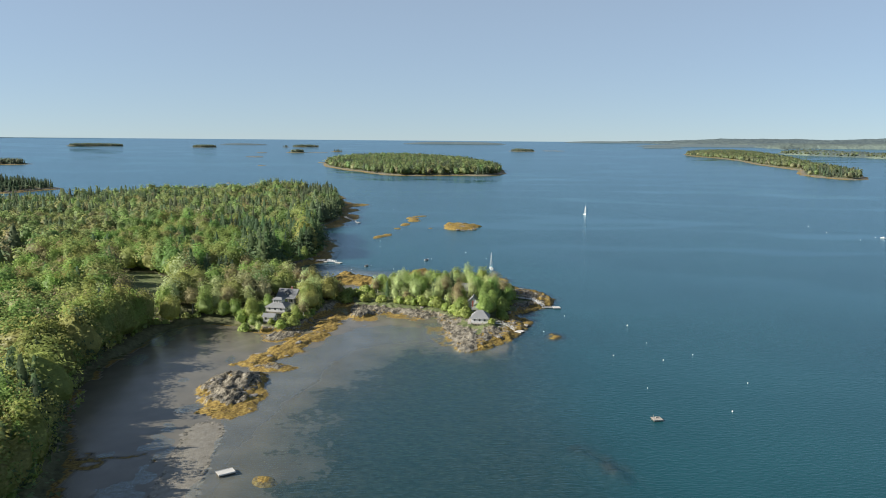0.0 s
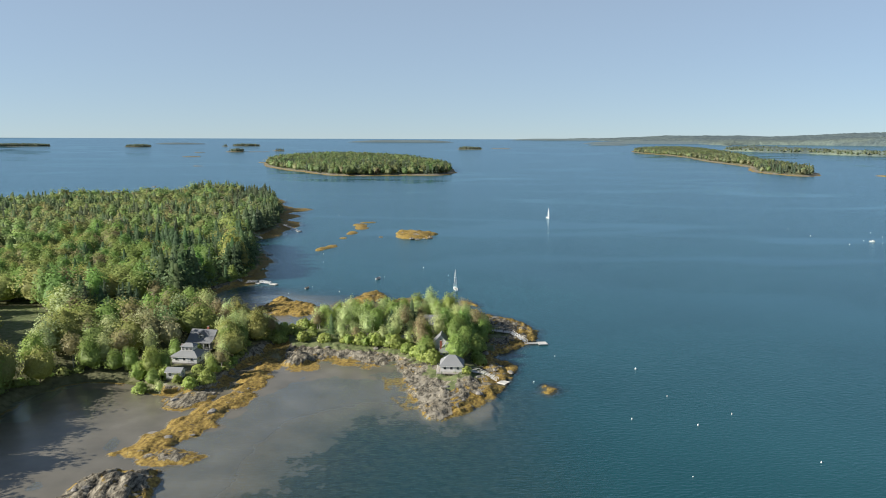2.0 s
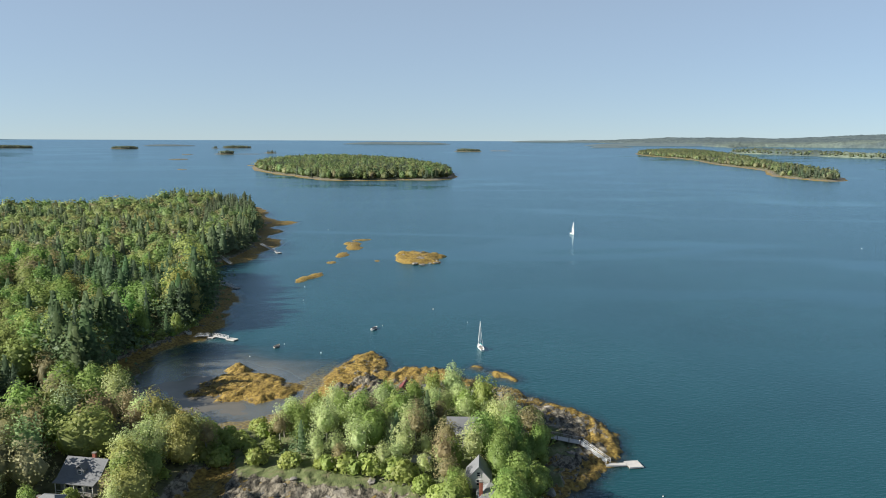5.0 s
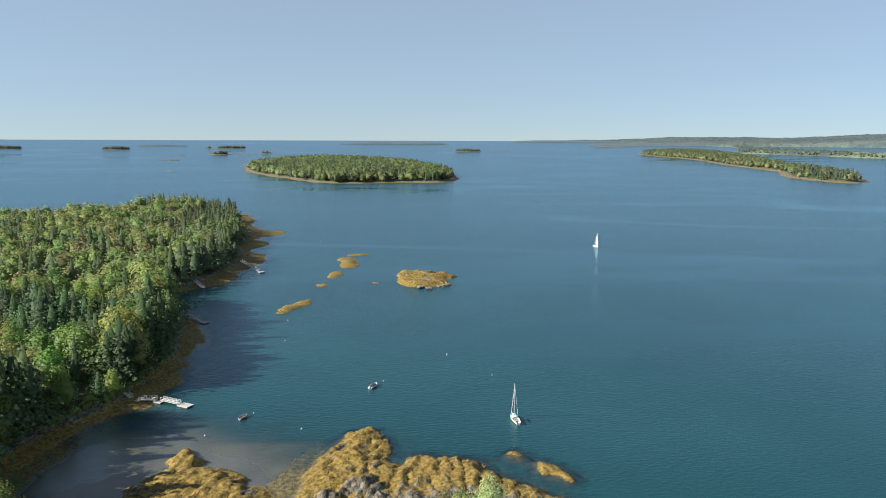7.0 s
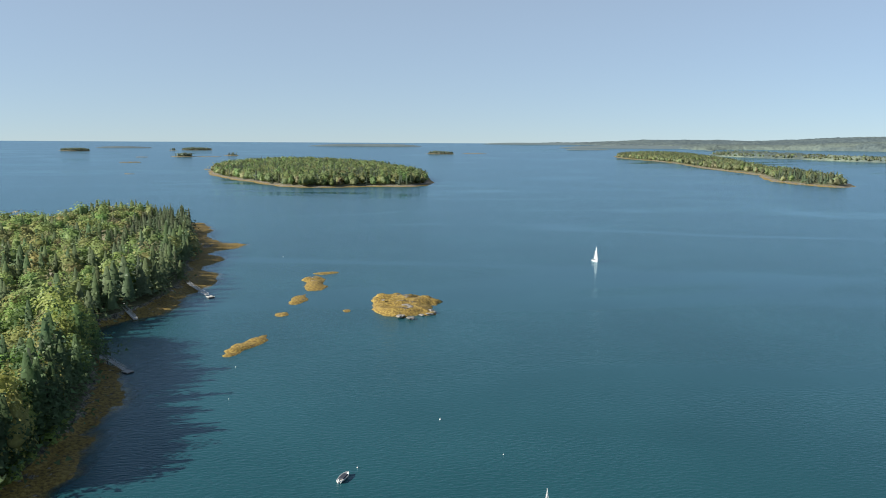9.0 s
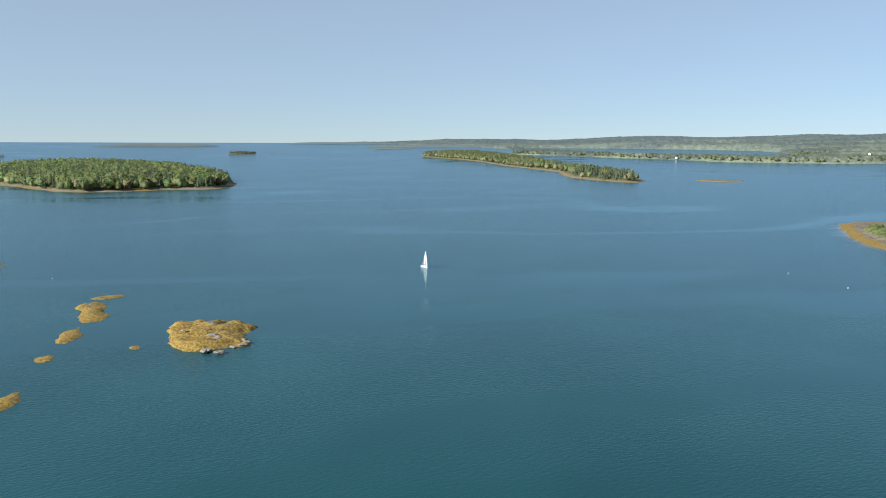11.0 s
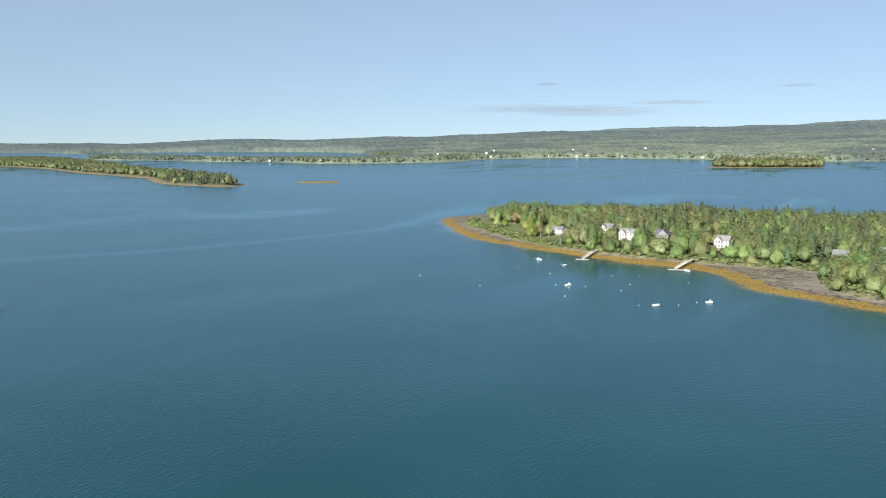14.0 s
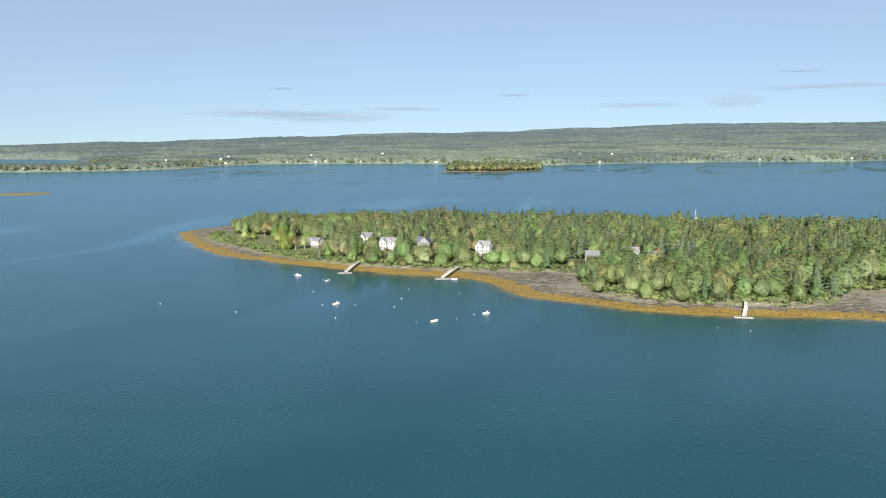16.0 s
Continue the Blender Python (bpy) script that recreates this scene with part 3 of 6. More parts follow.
    weedy = np.where((x < 14) & (y < 385) & (x > -45), -0.1, 1.5) + 0.9 * step(425, 440, y) * (x > -90)
    weed = np.where(h < weedy + 0.8 * lumps, 0.85, 0.15) * rocky
    weed = np.where((in_cove > 0.5) & (wood > -6) & (wood < -1) & (lumps > -0.3), 0.9, weed)
    drowned = (x > -45) & (x < 60) & (y < 350) & (h < -0.3)
    weed = np.where(drowned, 0.0, weed)
    for outline, top, share in LEDGES:
        s = inside(x, y, outline) + (2.6 if share > 1 and top > 1 else 1.6) * fbm(x, y, 6, 4, top)
        hl = np.where(s > 0, top * (1 - np.exp(-s / (1.5 + top))), s * 0.55) if top > 0 else np.where(s > 0, top, top + s * 0.7)
        hl = hl + step(-1.5, 2, s) * (0.4 * abs(top) * lumps + 0.8 * top * bedding)
        up = (hl > h) & (s > -6)
        weed = np.where(up, np.where(hl < abs(top) * 0.8 * share + 0.4 * lumps, 0.9, 0.1 + (share > 1)), weed)
        rocky = np.where(up, 1.0, rocky)
        h = np.maximum(h, np.where(s > -6, hl, -9))
    h = np.maximum(h, -0.34 - 3.2 * (1 - step(0.05, 0.75, shoal)) + 0.12 * lumps)
    weedbed = step(62, 20, x) * step(335, 285, y) * step(-70, -52, x)
    h = np.where(weedbed > 0.02, np.maximum(h, -3.0), h)
    grassy = np.maximum(step(-1, 2, nwood) * (fbm(x, y, 13, 3, 25.0) > -0.15), 0.9 * step(-11, -6, nwood) * (fbm(x, y, 11, 3, 5.0) > 0.0) * (h > 1.2))
    grassy = np.maximum(grassy, sward)
    lawn = np.maximum(inside(x, y, LAWN), inside(x, y, FIELD))
    bed = np.maximum(0.95 * step(0.3, 0.0, h + 0.2 * lumps) * np.maximum(step(14, 22, x), step(395, 405, y) * step(-30, -20, x)),
                     np.clip(step(-0.1, -1.5, h + 0.45 * fbm(x, y, 12, 4, 14.0)) * weedbed, 0, 0.85))
    bed = bed * (1 - step(0.25, 0.6, shoal))
    forest = np.maximum.reduce([step(-0.5, 3, wood) * (lawn < 0), step(-1, 2, nwood) * (grassy < 0.4), step(-5, -3.5, wood) * (x < -80) * (y < 342) * (lawn < 0)])
    grass = np.maximum(grassy * (h > 1.0), step(-2, 2, lawn))
    grass = np.maximum(grass, step(-1, 1, wood) * step(-30, 10, 318 - np.abs(y - 318) * 4 - 310) * 0.8)
    mudness = ((h_mud >= h - 0.02) | (h < -2.2) | ((in_cove > 0.05) & (rocky < 0.35) & (wood < -2.5)) | (drowned & (h < -0.3) & (weed < 0.5)) | ((shoal > 0.15) & (h < 0.1))) * 1.0
    pebble = 0.45 * ((x < 20) & (x > -60) & (y < 385)) * step(0.05, 0.3, fbm(x, y, 15, 3, 33.0)) * (h > 0.0) * (h < 2.3) * (mudness < 0.5)
    bar = 1.2 * np.exp(-((x + 67 + 0.12 * (y - 190)) / 5.5) ** 2) * step(120, 150, y) * step(218, 205, y)
    weed = np.maximum(weed, 0.75 * (np.abs(fbm(x, y, 12, 3, 11.0)) < 0.12) * step(205, 180, y) * step(-66, -80, x) * (mudness > 0))
    return h + 0.17 * bar, dict(weed=weed * (grass < 0.5), mud=mudness * (weed < 0.5) * (bar < 0.4), sand=np.maximum(bar, pebble * (weed < 0.5)), grass=grass, forest=forest, bed=bed, wet=mudness * (weed < 0.5) * (h > -0.2))


def lines(*spans):
    """Grid lines: spans of (from, to, spacing)."""
    out = [np.arange(a, b, s) for a, b, s in spans]
    return np.append(np.concatenate(out), spans[-1][1])


def ground_sheet(name, xs, ys, height, label, cover=SHORE):
    x, y = np.meshgrid(xs, ys, indexing="ij")
    h, covers = height(x, y)
    v = np.column_stack([x.ravel(), y.ravel(), np.maximum(h, -3.5).ravel()])
    faces = grid_faces(len(xs), len(ys))
    keep = h.ravel()[faces].max(1) > -3.4
    me = mesh_from(name, drawn_in(v), faces[keep], cover, True, [(k, np.broadcast_to(c, h.shape).ravel() * 1.0) for k, c in covers.items()])
    return tagged(new(name, me), label, "ground", kind="structure")


ground_sheet("ground", lines((-760, -170, 9), (-170, -136, 2.5), (-136, -86, 1.3), (-86, 62, 0.68), (62, 72, 4)), lines((-120, 60, 8), (60, 150, 3), (150, 212, 1.2), (212, 480, 0.72), (480, 700, 2.2), (700, 1160, 4)), near_ground,
             "mudflat, weed-covered ledges and wooded shore of a tidal cove")

# ---------------------------------------------------------------- other land
POINT_TIDE = soft_outline([(640, 944), (600, 905), (561, 867), (514, 803), (501, 749), (484, 698), (480, 658), (481, 621), (469, 594), (438, 572),
    (429, 562), (428, 539), (416, 516), (413, 490), (416, 458), (423, 429), (427, 402), (432, 330), (440, 240), (900, 240), (860, 480), (790, 620), (760, 720), (742, 830), (720, 925)], 1)
POINT_WOOD = soft_outline([(603, 888), (556, 822), (520, 762), (501, 714), (496, 668), (497, 629), (500, 592), (502, 566), (504, 545), (460, 543),
    (437, 518), (432, 490), (439, 451), (442, 428), (486, 405), (500, 380), (480, 320), (470, 250), (890, 250), (840, 480), (770, 620), (740, 720), (722, 830), (690, 890)], 1)
GREEN = soft_outline([(600, 868), (560, 806), (535, 765), (520, 735), (545, 730), (575, 760), (600, 820)])
MEADOW = soft_outline([(444, 428), (462, 416), (470, 385), (464, 330), (444, 330)])


def point_ground(x, y):
    """The wooded point with the houses."""
    tide = inside(x, y, POINT_TIDE) + 2.5 * fbm(x, y, 12, 4, 1.0)
    wood = inside(x, y, POINT_WOOD) + 2.5 * fbm(x, y, 14, 3, 2.0)
    lumps = fbm(x, y, 6, 4, 3.0)
    h = np.where(tide > 0, 1.9 * (1 - np.exp(-tide / 14.0)), tide * 0.15) + step(-3, 4, tide) * 0.4 * lumps
    h = h + np.where(wood > 0, 0.8 + 3.6 * (1 - np.exp(-wood / 60)) + 1.5 * (1 - np.exp(-wood / 6)), 0)
    lawn = np.maximum(inside(x, y, GREEN), inside(x, y, MEADOW))
    weed = np.where(h < 1.05 + 0.5 * lumps, 0.95, 0.0) * step(-3, 0, tide)
    return h, dict(weed=weed, mud=(h < -1) * 1.0, sand=np.maximum(0.75 * (fbm(x, y, 14, 3, 7.0) > -0.1) * (h > 1.4), 0.9 * step(-5, -3.5, wood) * (h > 1.2)) * (wood < 0),
                   grass=np.maximum.reduce([step(-3, 2, lawn) * (wood > -3), 0.5 * step(-3, 0, wood) * step(6, 2, wood), step(-3, 0, wood) * step(20, 16, wood) * step(715, 735, y)]), forest=(1 - step(20, 16, wood) * step(715, 735, y)) * step(2, 6, wood) * (lawn < 0))


ground_sheet("ground_point", lines((396, 530, 1.6), (530, 910, 6)), lines((236, 380, 4), (380, 960, 1.8)), point_ground,
             "wooded point with a golden rockweed shore")


def isle_ground(outline, top, rough, bank=6.0):
    def height(x, y):
        s = inside(x, y, outline) + rough * fbm(x, y, rough * 6, 4, top)
        h = np.where(s > 0, 1.8 * (1 - np.exp(-s / bank)) + top * (1 - np.exp(-np.maximum(s - bank, 0) / (top * 6))), s * 0.12)
        h = h + step(-2, 3, s) * 0.5 * fbm(x, y, rough * 2, 3)
        return h, dict(weed=0.9 * (h < 0.9) * (s > -3), mud=(h < -1) * 1.0, sand=0.6 * (h > 0.9) * (h < 1.9), grass=0.0 * h, forest=1.0 * (s > bank * 1.6))
    return height


ISLE = soft_outline([(-292, 1985), (-215, 1830), (-126, 1640), (-45, 1632), (39, 1672), (99, 1640), (150, 1770), (155, 1980), (120, 2250), (60, 2520),
    (-60, 2720), (-250, 2780), (-350, 2600), (-380, 2350), (-340, 2150)])
LONG_ISLE = soft_outline([(860, 1600), (930, 1640), (1000, 1790), (1080, 2080), (1210, 2500), (1420, 3050), (1620, 3700), (1800, 4300), (1640, 4500),
    (1330, 4150), (1205, 3700), (1190, 3060), (1030, 2480), (1000, 2110), (862, 1850), (846, 1715)])
ground_sheet("ground_isle", lines((-420, 190, 6)), lines((1590, 2100, 5), (2100, 2820, 20)), isle_ground(ISLE, 9, 8.0, 11.0), "wooded island with a pale rocky shore")
ground_sheet("ground_long_isle", lines((810, 1100, 7), (1100, 1860, 16)), lines((1560, 2300, 8), (2300, 4560, 24)), isle_ground(LONG_ISLE, 7, 7.0, 9.0), "long low wooded island")


def round_outline(x, y, rx, ry, turn=0.0, seed=0):
    rng = np.random.default_rng(seed)
    a = np.linspace(0, 2 * np.pi, 14, endpoint=False)
    k = 1 + 0.3 * (rng.random(14) - 0.5)
    px, py = rx * k * np.cos(a), ry * k * np.sin(a)
    c, s = math.cos(radians(turn)), math.sin(radians(turn))
    return soft_outline(np.column_stack([x + px * c - py * s, y + px * s + py * c]))


# small far islands: x, y, half width, half depth, top
FAR_ISLES = [(-700, 1150, 110, 110, 8), (-1240, 2090, 90, 60, 5), (-2500, 5250, 230, 90, 9), (-1655, 5080, 100, 60, 13), (-1800, 6500, 210, 90, 14), (-1165, 5395, 32, 26, 8),
    (-1050, 5560, 110, 60, 8), (-745, 3755, 50, 36, 11), (-575, 3985, 36, 32, 9), (475, 4545, 80, 45, 10), (690, 4700, 75, 16, 2), (130, 8500, 640, 250, 28), (2900, 7800, 900, 350, 20),
    (1890, 6400, 190, 110, 12), (3600, 12500, 1500, 400, 24)]
for k, (x, y, rx, ry, top) in enumerate(FAR_ISLES):
    o = round_outline(x, y, rx, ry, 0, k)
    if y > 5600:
        ground_sheet("backdrop_far_land", np.linspace(x - 1.4 * rx, x + 1.4 * rx, 60), np.linspace(y - 1.4 * ry, y + 1.4 * ry, 26), isle_ground(o, top + 6, rx * 0.06, 10.0), "low hazy land on the horizon", HAZED_LAND)
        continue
    ground_sheet("ground_far_isle", np.linspace(x - 1.4 * rx, x + 1.4 * rx, 40), np.linspace(y - 1.4 * ry, y + 1.4 * ry, 26), isle_ground(o, top, max(4.0, rx * 0.06), 10.0),
                 "small far wooded island")
# weed ledges standing alone in open water
for k, (x, y, rx, ry, turn, top) in enumerate([(18, 707, 18, 28, 10, 2.6), (-52, 641, 5, 16, -20, 1.2), (-43, 694, 3, 4, 0, 0.7), (-37, 729, 5, 13, -10, 0.9), (-31, 772, 7, 22, 5, 1.2),
                                               (-25, 806, 9, 4, 20, 0.7), (-12, 700, 2, 3, 0, 0.5), (1075, 1600, 42, 30, -50, 1.5), (-45, 175, 2, 2, 0, 0.2),
                                               (-740, 2965, 34, 18, 0, 1.4), (-890, 3650, 24, 14, 0, 1.2), (-513, 2133, 12, 6, 0, 0.8), (-373, 2397, 28, 13, 10, 1.3), (-640, 3770, 60, 14, 0, 0.8)]):
    o = round_outline(x, y, rx, ry, turn, 40 + k)

    def ledge(px, py, o=o, top=top):
        s = inside(px, py, o) + 1.4 * fbm(px, py, 7, 4, top) + (3.0 * fbm(px, py, 14, 3, top + 3.0) if top > 1 else 0.0)
        lumps, bed = fbm(px, py, 5, 4, 2.0), ridged(px * 0.3 + py * 0.1, py, 5, 3) - 0.6
        h = np.where(s > 0, top * (1 - np.exp(-s / (1.0 + 2 * top))), s * 0.45) + step(-1, 2, s) * top * (0.35 * lumps + 0.7 * bed)
        return h, dict(weed=np.where(h < top * 1.0 + 0.5 * lumps, 0.95, 0.05), mud=0 * h, sand=0.0 * h, grass=0 * h, forest=0 * h)
    n = int(np.clip(3.2 * rx / 1.2, 14, 70))
    ground_sheet("ground_ledge", np.linspace(x - 1.5 * rx - 4, x + 1.5 * rx + 4, n), np.linspace(y - 1.5 * ry - 4, y + 1.5 * ry + 4, int(np.clip(3.2 * ry / 1.2, 14, 90))), ledge,
                 "weed-covered ledge breaking the water")

# the mainland across the bay, low by the water and rising to far hills
MAIN_SHORE = soft_outline([(1880, 4300), (1960, 3700), (2040, 3290), (2010, 2720), (2120, 2500), (2440, 2330), (2700, 2420), (2900, 2560), (3300, 2480), (3470, 2200), (3400, 1700),
    (3250, 1330), (3300, 1020), (3580, 800), (3900, 420), (4000, 0), (4500, -480), (4600, -1500), (16000, -6000), (16500, 16000), (3300, 16000), (3500, 9000), (2700, 5400)], 1)
SPIT = soft_outline([(2350, 1250), (2400, 1080), (2520, 960), (2650, 960), (2600, 1120), (2480, 1290)])


INLET = soft_outline([(2250, 3500), (2400, 3150), (2480, 2880), (3300, 3500), (4300, 4700), (4600, 5600), (4100, 6600), (3300, 7000), (2600, 5600), (2350, 4300)], 1)   # the bay behind the spit


def skyline(az):
    return np.interp(az, [10, 30, 41, 58, 72, 80, 88, 98, 120], [-0.006, -0.003, 0.002, 0.011, 0.0165, 0.020, 0.0245, 0.0232, 0.022])


def main_height(x, y):
    off = np.hypot(x - HUB[0], y - HUB[1])
    az = np.degrees(np.arctan2(x - HUB[0], y - HUB[1]))
    s = np.minimum(inside(x, y, MAIN_SHORE), -inside(x, y, INLET)) + 40 * fbm(x, y, 300, 4)
    far = np.clip((off - 3000) / 11000, 0, 1.2)
    rise = (EYE_LEVEL - 12 + skyline(az) * 14000) * far ** 1.15 + 12
    rise = rise + 16 * far ** 0.5 * fbm(x, y, 900, 4, 2.0) + 38 * far * fbm(x, y, 2600, 3, 5.0)
    return s, np.where(s > 0, 2 * (1 - np.exp(-s / 12)) + rise * (1 - np.exp(-s / 260)), s * 0.2 - 7)


az, dist = np.meshgrid(np.radians(np.arange(8, 112, 0.13)), np.concatenate([np.arange(1900, 5200, 40), np.geomspace(5200, 15000, 60)]), indexing="ij")
mx, my = HUB[0] + dist * np.sin(az), HUB[1] + dist * np.cos(az)
ms, mh = main_height(mx, my)
canopy = step(-8, 110, ms)
ragged = np.random.default_rng(61).random(mx.shape)
mh = mh + canopy * (8 + 4 * fbm(mx, my, 90, 3, 4.0) + 9 * ragged)
mf = grid_faces(*mx.shape)
keep = ms.ravel()[mf].max(1) > -60
open_field = (fbm(mx, my, 420, 3, 8.0) > 0.95) & (ms > 120) & (dist < 4200)
stand = step(-0.15, 0.35, fbm(mx, my, 330, 4, 1.0))[..., None]   # stands of spruce among leafing broadleaf woods
# both wood tones are already paled and blued by haze over the bay
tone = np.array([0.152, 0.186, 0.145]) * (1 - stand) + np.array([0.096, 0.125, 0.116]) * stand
far_haze = np.clip((dist - 4000) / 6000, 0, 1)[..., None] * 0.75   # distance haze put into the tone, bluer the farther off
tone = tone * (1 - far_haze) + np.array([0.085, 0.115, 0.132]) * far_haze
tone = tone * (0.88 + 0.24 * ragged + 0.1 * fbm(mx, my, 120, 3, 6.0))[..., None]
tone = np.where(open_field[..., None], np.array([0.15, 0.18, 0.11]), tone)
tone = np.where(((ms < -3) & (dist < 4200))[..., None], np.array([0.125, 0.132, 0.098]), tone)


def make_far_wood():
    m, n, l, b = material("far_woods")
    a = n.new("ShaderNodeAttribute")
    a.attribute_name = "tone"
    pos = n.new("ShaderNodeNewGeometry").outputs["Position"]
    t = noise_of(n, l, pos, 0.05, 6)
    crowns = n.new("ShaderNodeTexVoronoi")
    crowns.inputs["Scale"].default_value = 0.085
    l.new(pos, crowns.inputs["Vector"])
    tops = n.new("ShaderNodeMath")
    tops.operation = "MULTIPLY_ADD"
    tops.inputs[1].default_value = -0.45
    l.new(crowns.outputs["Distance"], tops.inputs[0])
    l.new(t.outputs["Fac"], tops.inputs[2])
    # tops lightened and gaps between crowns darkened: canopy shade put into the colour
    r = ramp_of(n, [(0.0, (0.72, 0.74, 0.78)), (0.45, (1.15, 1.13, 1.08))])
    l.new(tops.outputs[0], r.inputs[0])
    relief = n.new("ShaderNodeBump")
    relief.inputs["Strength"].default_value, relief.inputs["Distance"].default_value = 0.35, 9.0
    l.new(tops.outputs[0], relief.inputs["Height"])
    l.new(relief.outputs[0], b.inputs["Normal"])
    mx_ = n.new("ShaderNodeMix")
    mx_.data_type, mx_.blend_type = "RGBA", "MULTIPLY"
    mx_.inputs[0].default_value = 1.0
    l.new(a.outputs["Color"], mx_.inputs[6])
    l.new(r.outputs[0], mx_.inputs[7])
    l.new(mx_.outputs[2], b.inputs["Base Color"])
    b.inputs["Roughness"].default_value = 0.9
    b.inputs["Specular IOR Level"].default_value = 0.1
    return m


FARWOOD = make_far_wood()
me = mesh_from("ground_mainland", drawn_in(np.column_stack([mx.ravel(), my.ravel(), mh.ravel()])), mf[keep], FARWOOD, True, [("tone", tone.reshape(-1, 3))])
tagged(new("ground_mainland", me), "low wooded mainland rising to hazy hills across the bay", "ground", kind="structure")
ground_sheet("ground_spit", lines((2300, 2700, 12)), lines((920, 1320, 12)), isle_ground(SPIT, 6, 8.0, 10.0), "wooded spit off the mainland shore")

# ---------------------------------------------------------------- the sea
xs = lines((-15000, -5000, 2000), (-5000, -1000, 400), (-1000, -160, 60), (-160, 70, 3.4), (70, 400, 30), (400, 440, 4), (440, 700, 20), (700, 3000, 100), (3000, 6000, 250), (6000, 15000, 2000))
ys = lines((-15000, -500, 1000), (-500, -130, 80), (-130, 60, 12), (60, 500, 3.4), (500, 1150, 8), (1150, 3000, 75), (3000, 8000, 250), (8000, 15000, 1000))
wx, wy = np.meshgrid(xs, ys, indexing="ij")
murk = np.ones_like(wx)
close = (wx > -220) & (wx < 120) & (wy > -125) & (wy < 1150)
murk[close] = np.maximum(1 - np.exp(-(np.maximum(-near_ground(wx[close], wy[close])[0], 0) / np.where(wy[close] > 470, 0.6, 1.1)) ** 1.5), step(52, 69, wx[close]))
murk[close] *= 1 - 0.45 * step(62, 20, wx[close]) * step(335, 285, wy[close]) * step(-70, -52, wx[close])
close = (wx > 380) & (wx < 760) & (wy > 240) & (wy < 960)
murk[close] = 1 - np.exp(-(np.maximum(-point_ground(wx[close], wy[close])[0], 0) / 0.9) ** 1.5)
me = mesh_from("water", drawn_in(np.column_stack([wx.ravel(), wy.ravel(), np.zeros(wx.size)])), grid_faces(len(xs), len(ys)), WATER, True, [("murk", murk.ravel()), ("custom_normal", np.tile((0.0, 0.0, 1.0), (wx.size, 1)))])
tagged(new("water", me), "blue-green bay water with light ripples and pale slicks", "water", kind="structure")

bx_, by_ = np.meshgrid(lines((-2500, 2500, 500)), lines((-1500, 3000, 500)), indexing="ij")
me = mesh_from("seabed", np.column_stack([bx_.ravel(), by_.ravel(), np.full(bx_.size, -3.7)]), grid_faces(*bx_.shape), plain("dark_seabed", (0.02, 0.038, 0.04), 0.95, size=20.0, bump=0))
tagged(new("seabed", me), "dark sea bed below the bay water", "ground", kind="structure")

# ---------------------------------------------------------------- trees
ICO = bmesh.new()
bmesh.ops.create_icosphere(ICO, subdivisions=1, radius=1.0)
ICO_V = np.array([v.co[:] for v in ICO.verts])
ICO_F = np.array([[v.index for v in f.verts] for f in ICO.faces])
ICO.free()
ICO = bmesh.new()
bmesh.ops.create_icosphere(ICO, subdivisions=2, radius=1.0)
ICO2_V = np.array([v.co[:] for v in ICO.verts])
ICO2_F = np.array([[v.index for v in f.verts] for f in ICO.faces])
ICO.free()


def leaf_triangles(centres, normals, size, rng, loose=0.55):
    """One bent scrap of foliage, a triangle, at each centre."""
    n = len(centres)
    nrm = normals + loose * rng.normal(size=(n, 3))
    nrm /= np.linalg.norm(nrm, axis=1)[:, None] + 1e-9
    t = np.cross(nrm, rng.normal(size=(n, 3)))
    t /= np.linalg.norm(t, axis=1)[:, None] + 1e-9
    b = np.cross(nrm, t)
    s = size * (0.6 + 0.8 * rng.random((n, 1)))
    return np.stack([centres + s * t, centres + s * (-0.5 * t + 0.86 * b), centres + s * (-0.5 * t - 0.86 * b)], 1)


def rounded(tri, out, rng=None, rough=0.0):
    """Triangles with the rounded normals of the clump that they belong to, and wound to face outwards."""
    if rng is not None:
        out = out + rough * rng.normal(size=out.shape)
    out = out / (np.linalg.norm(out, axis=-1, keepdims=True) + 1e-9)
    if out.ndim == 2:
        out = np.repeat(out[:, None], 3, 1)
    face = np.cross(tri[:, 1] - tri[:, 0], tri[:, 2] - tri[:, 0])
    flip = (face * out[:, 0]).sum(1) < 0
    tri, out = tri.copy(), out.copy()
    tri[flip] = tri[flip][:, ::-1]
    out[flip] = out[flip][:, ::-1]
    return np.stack([tri, out], 1)


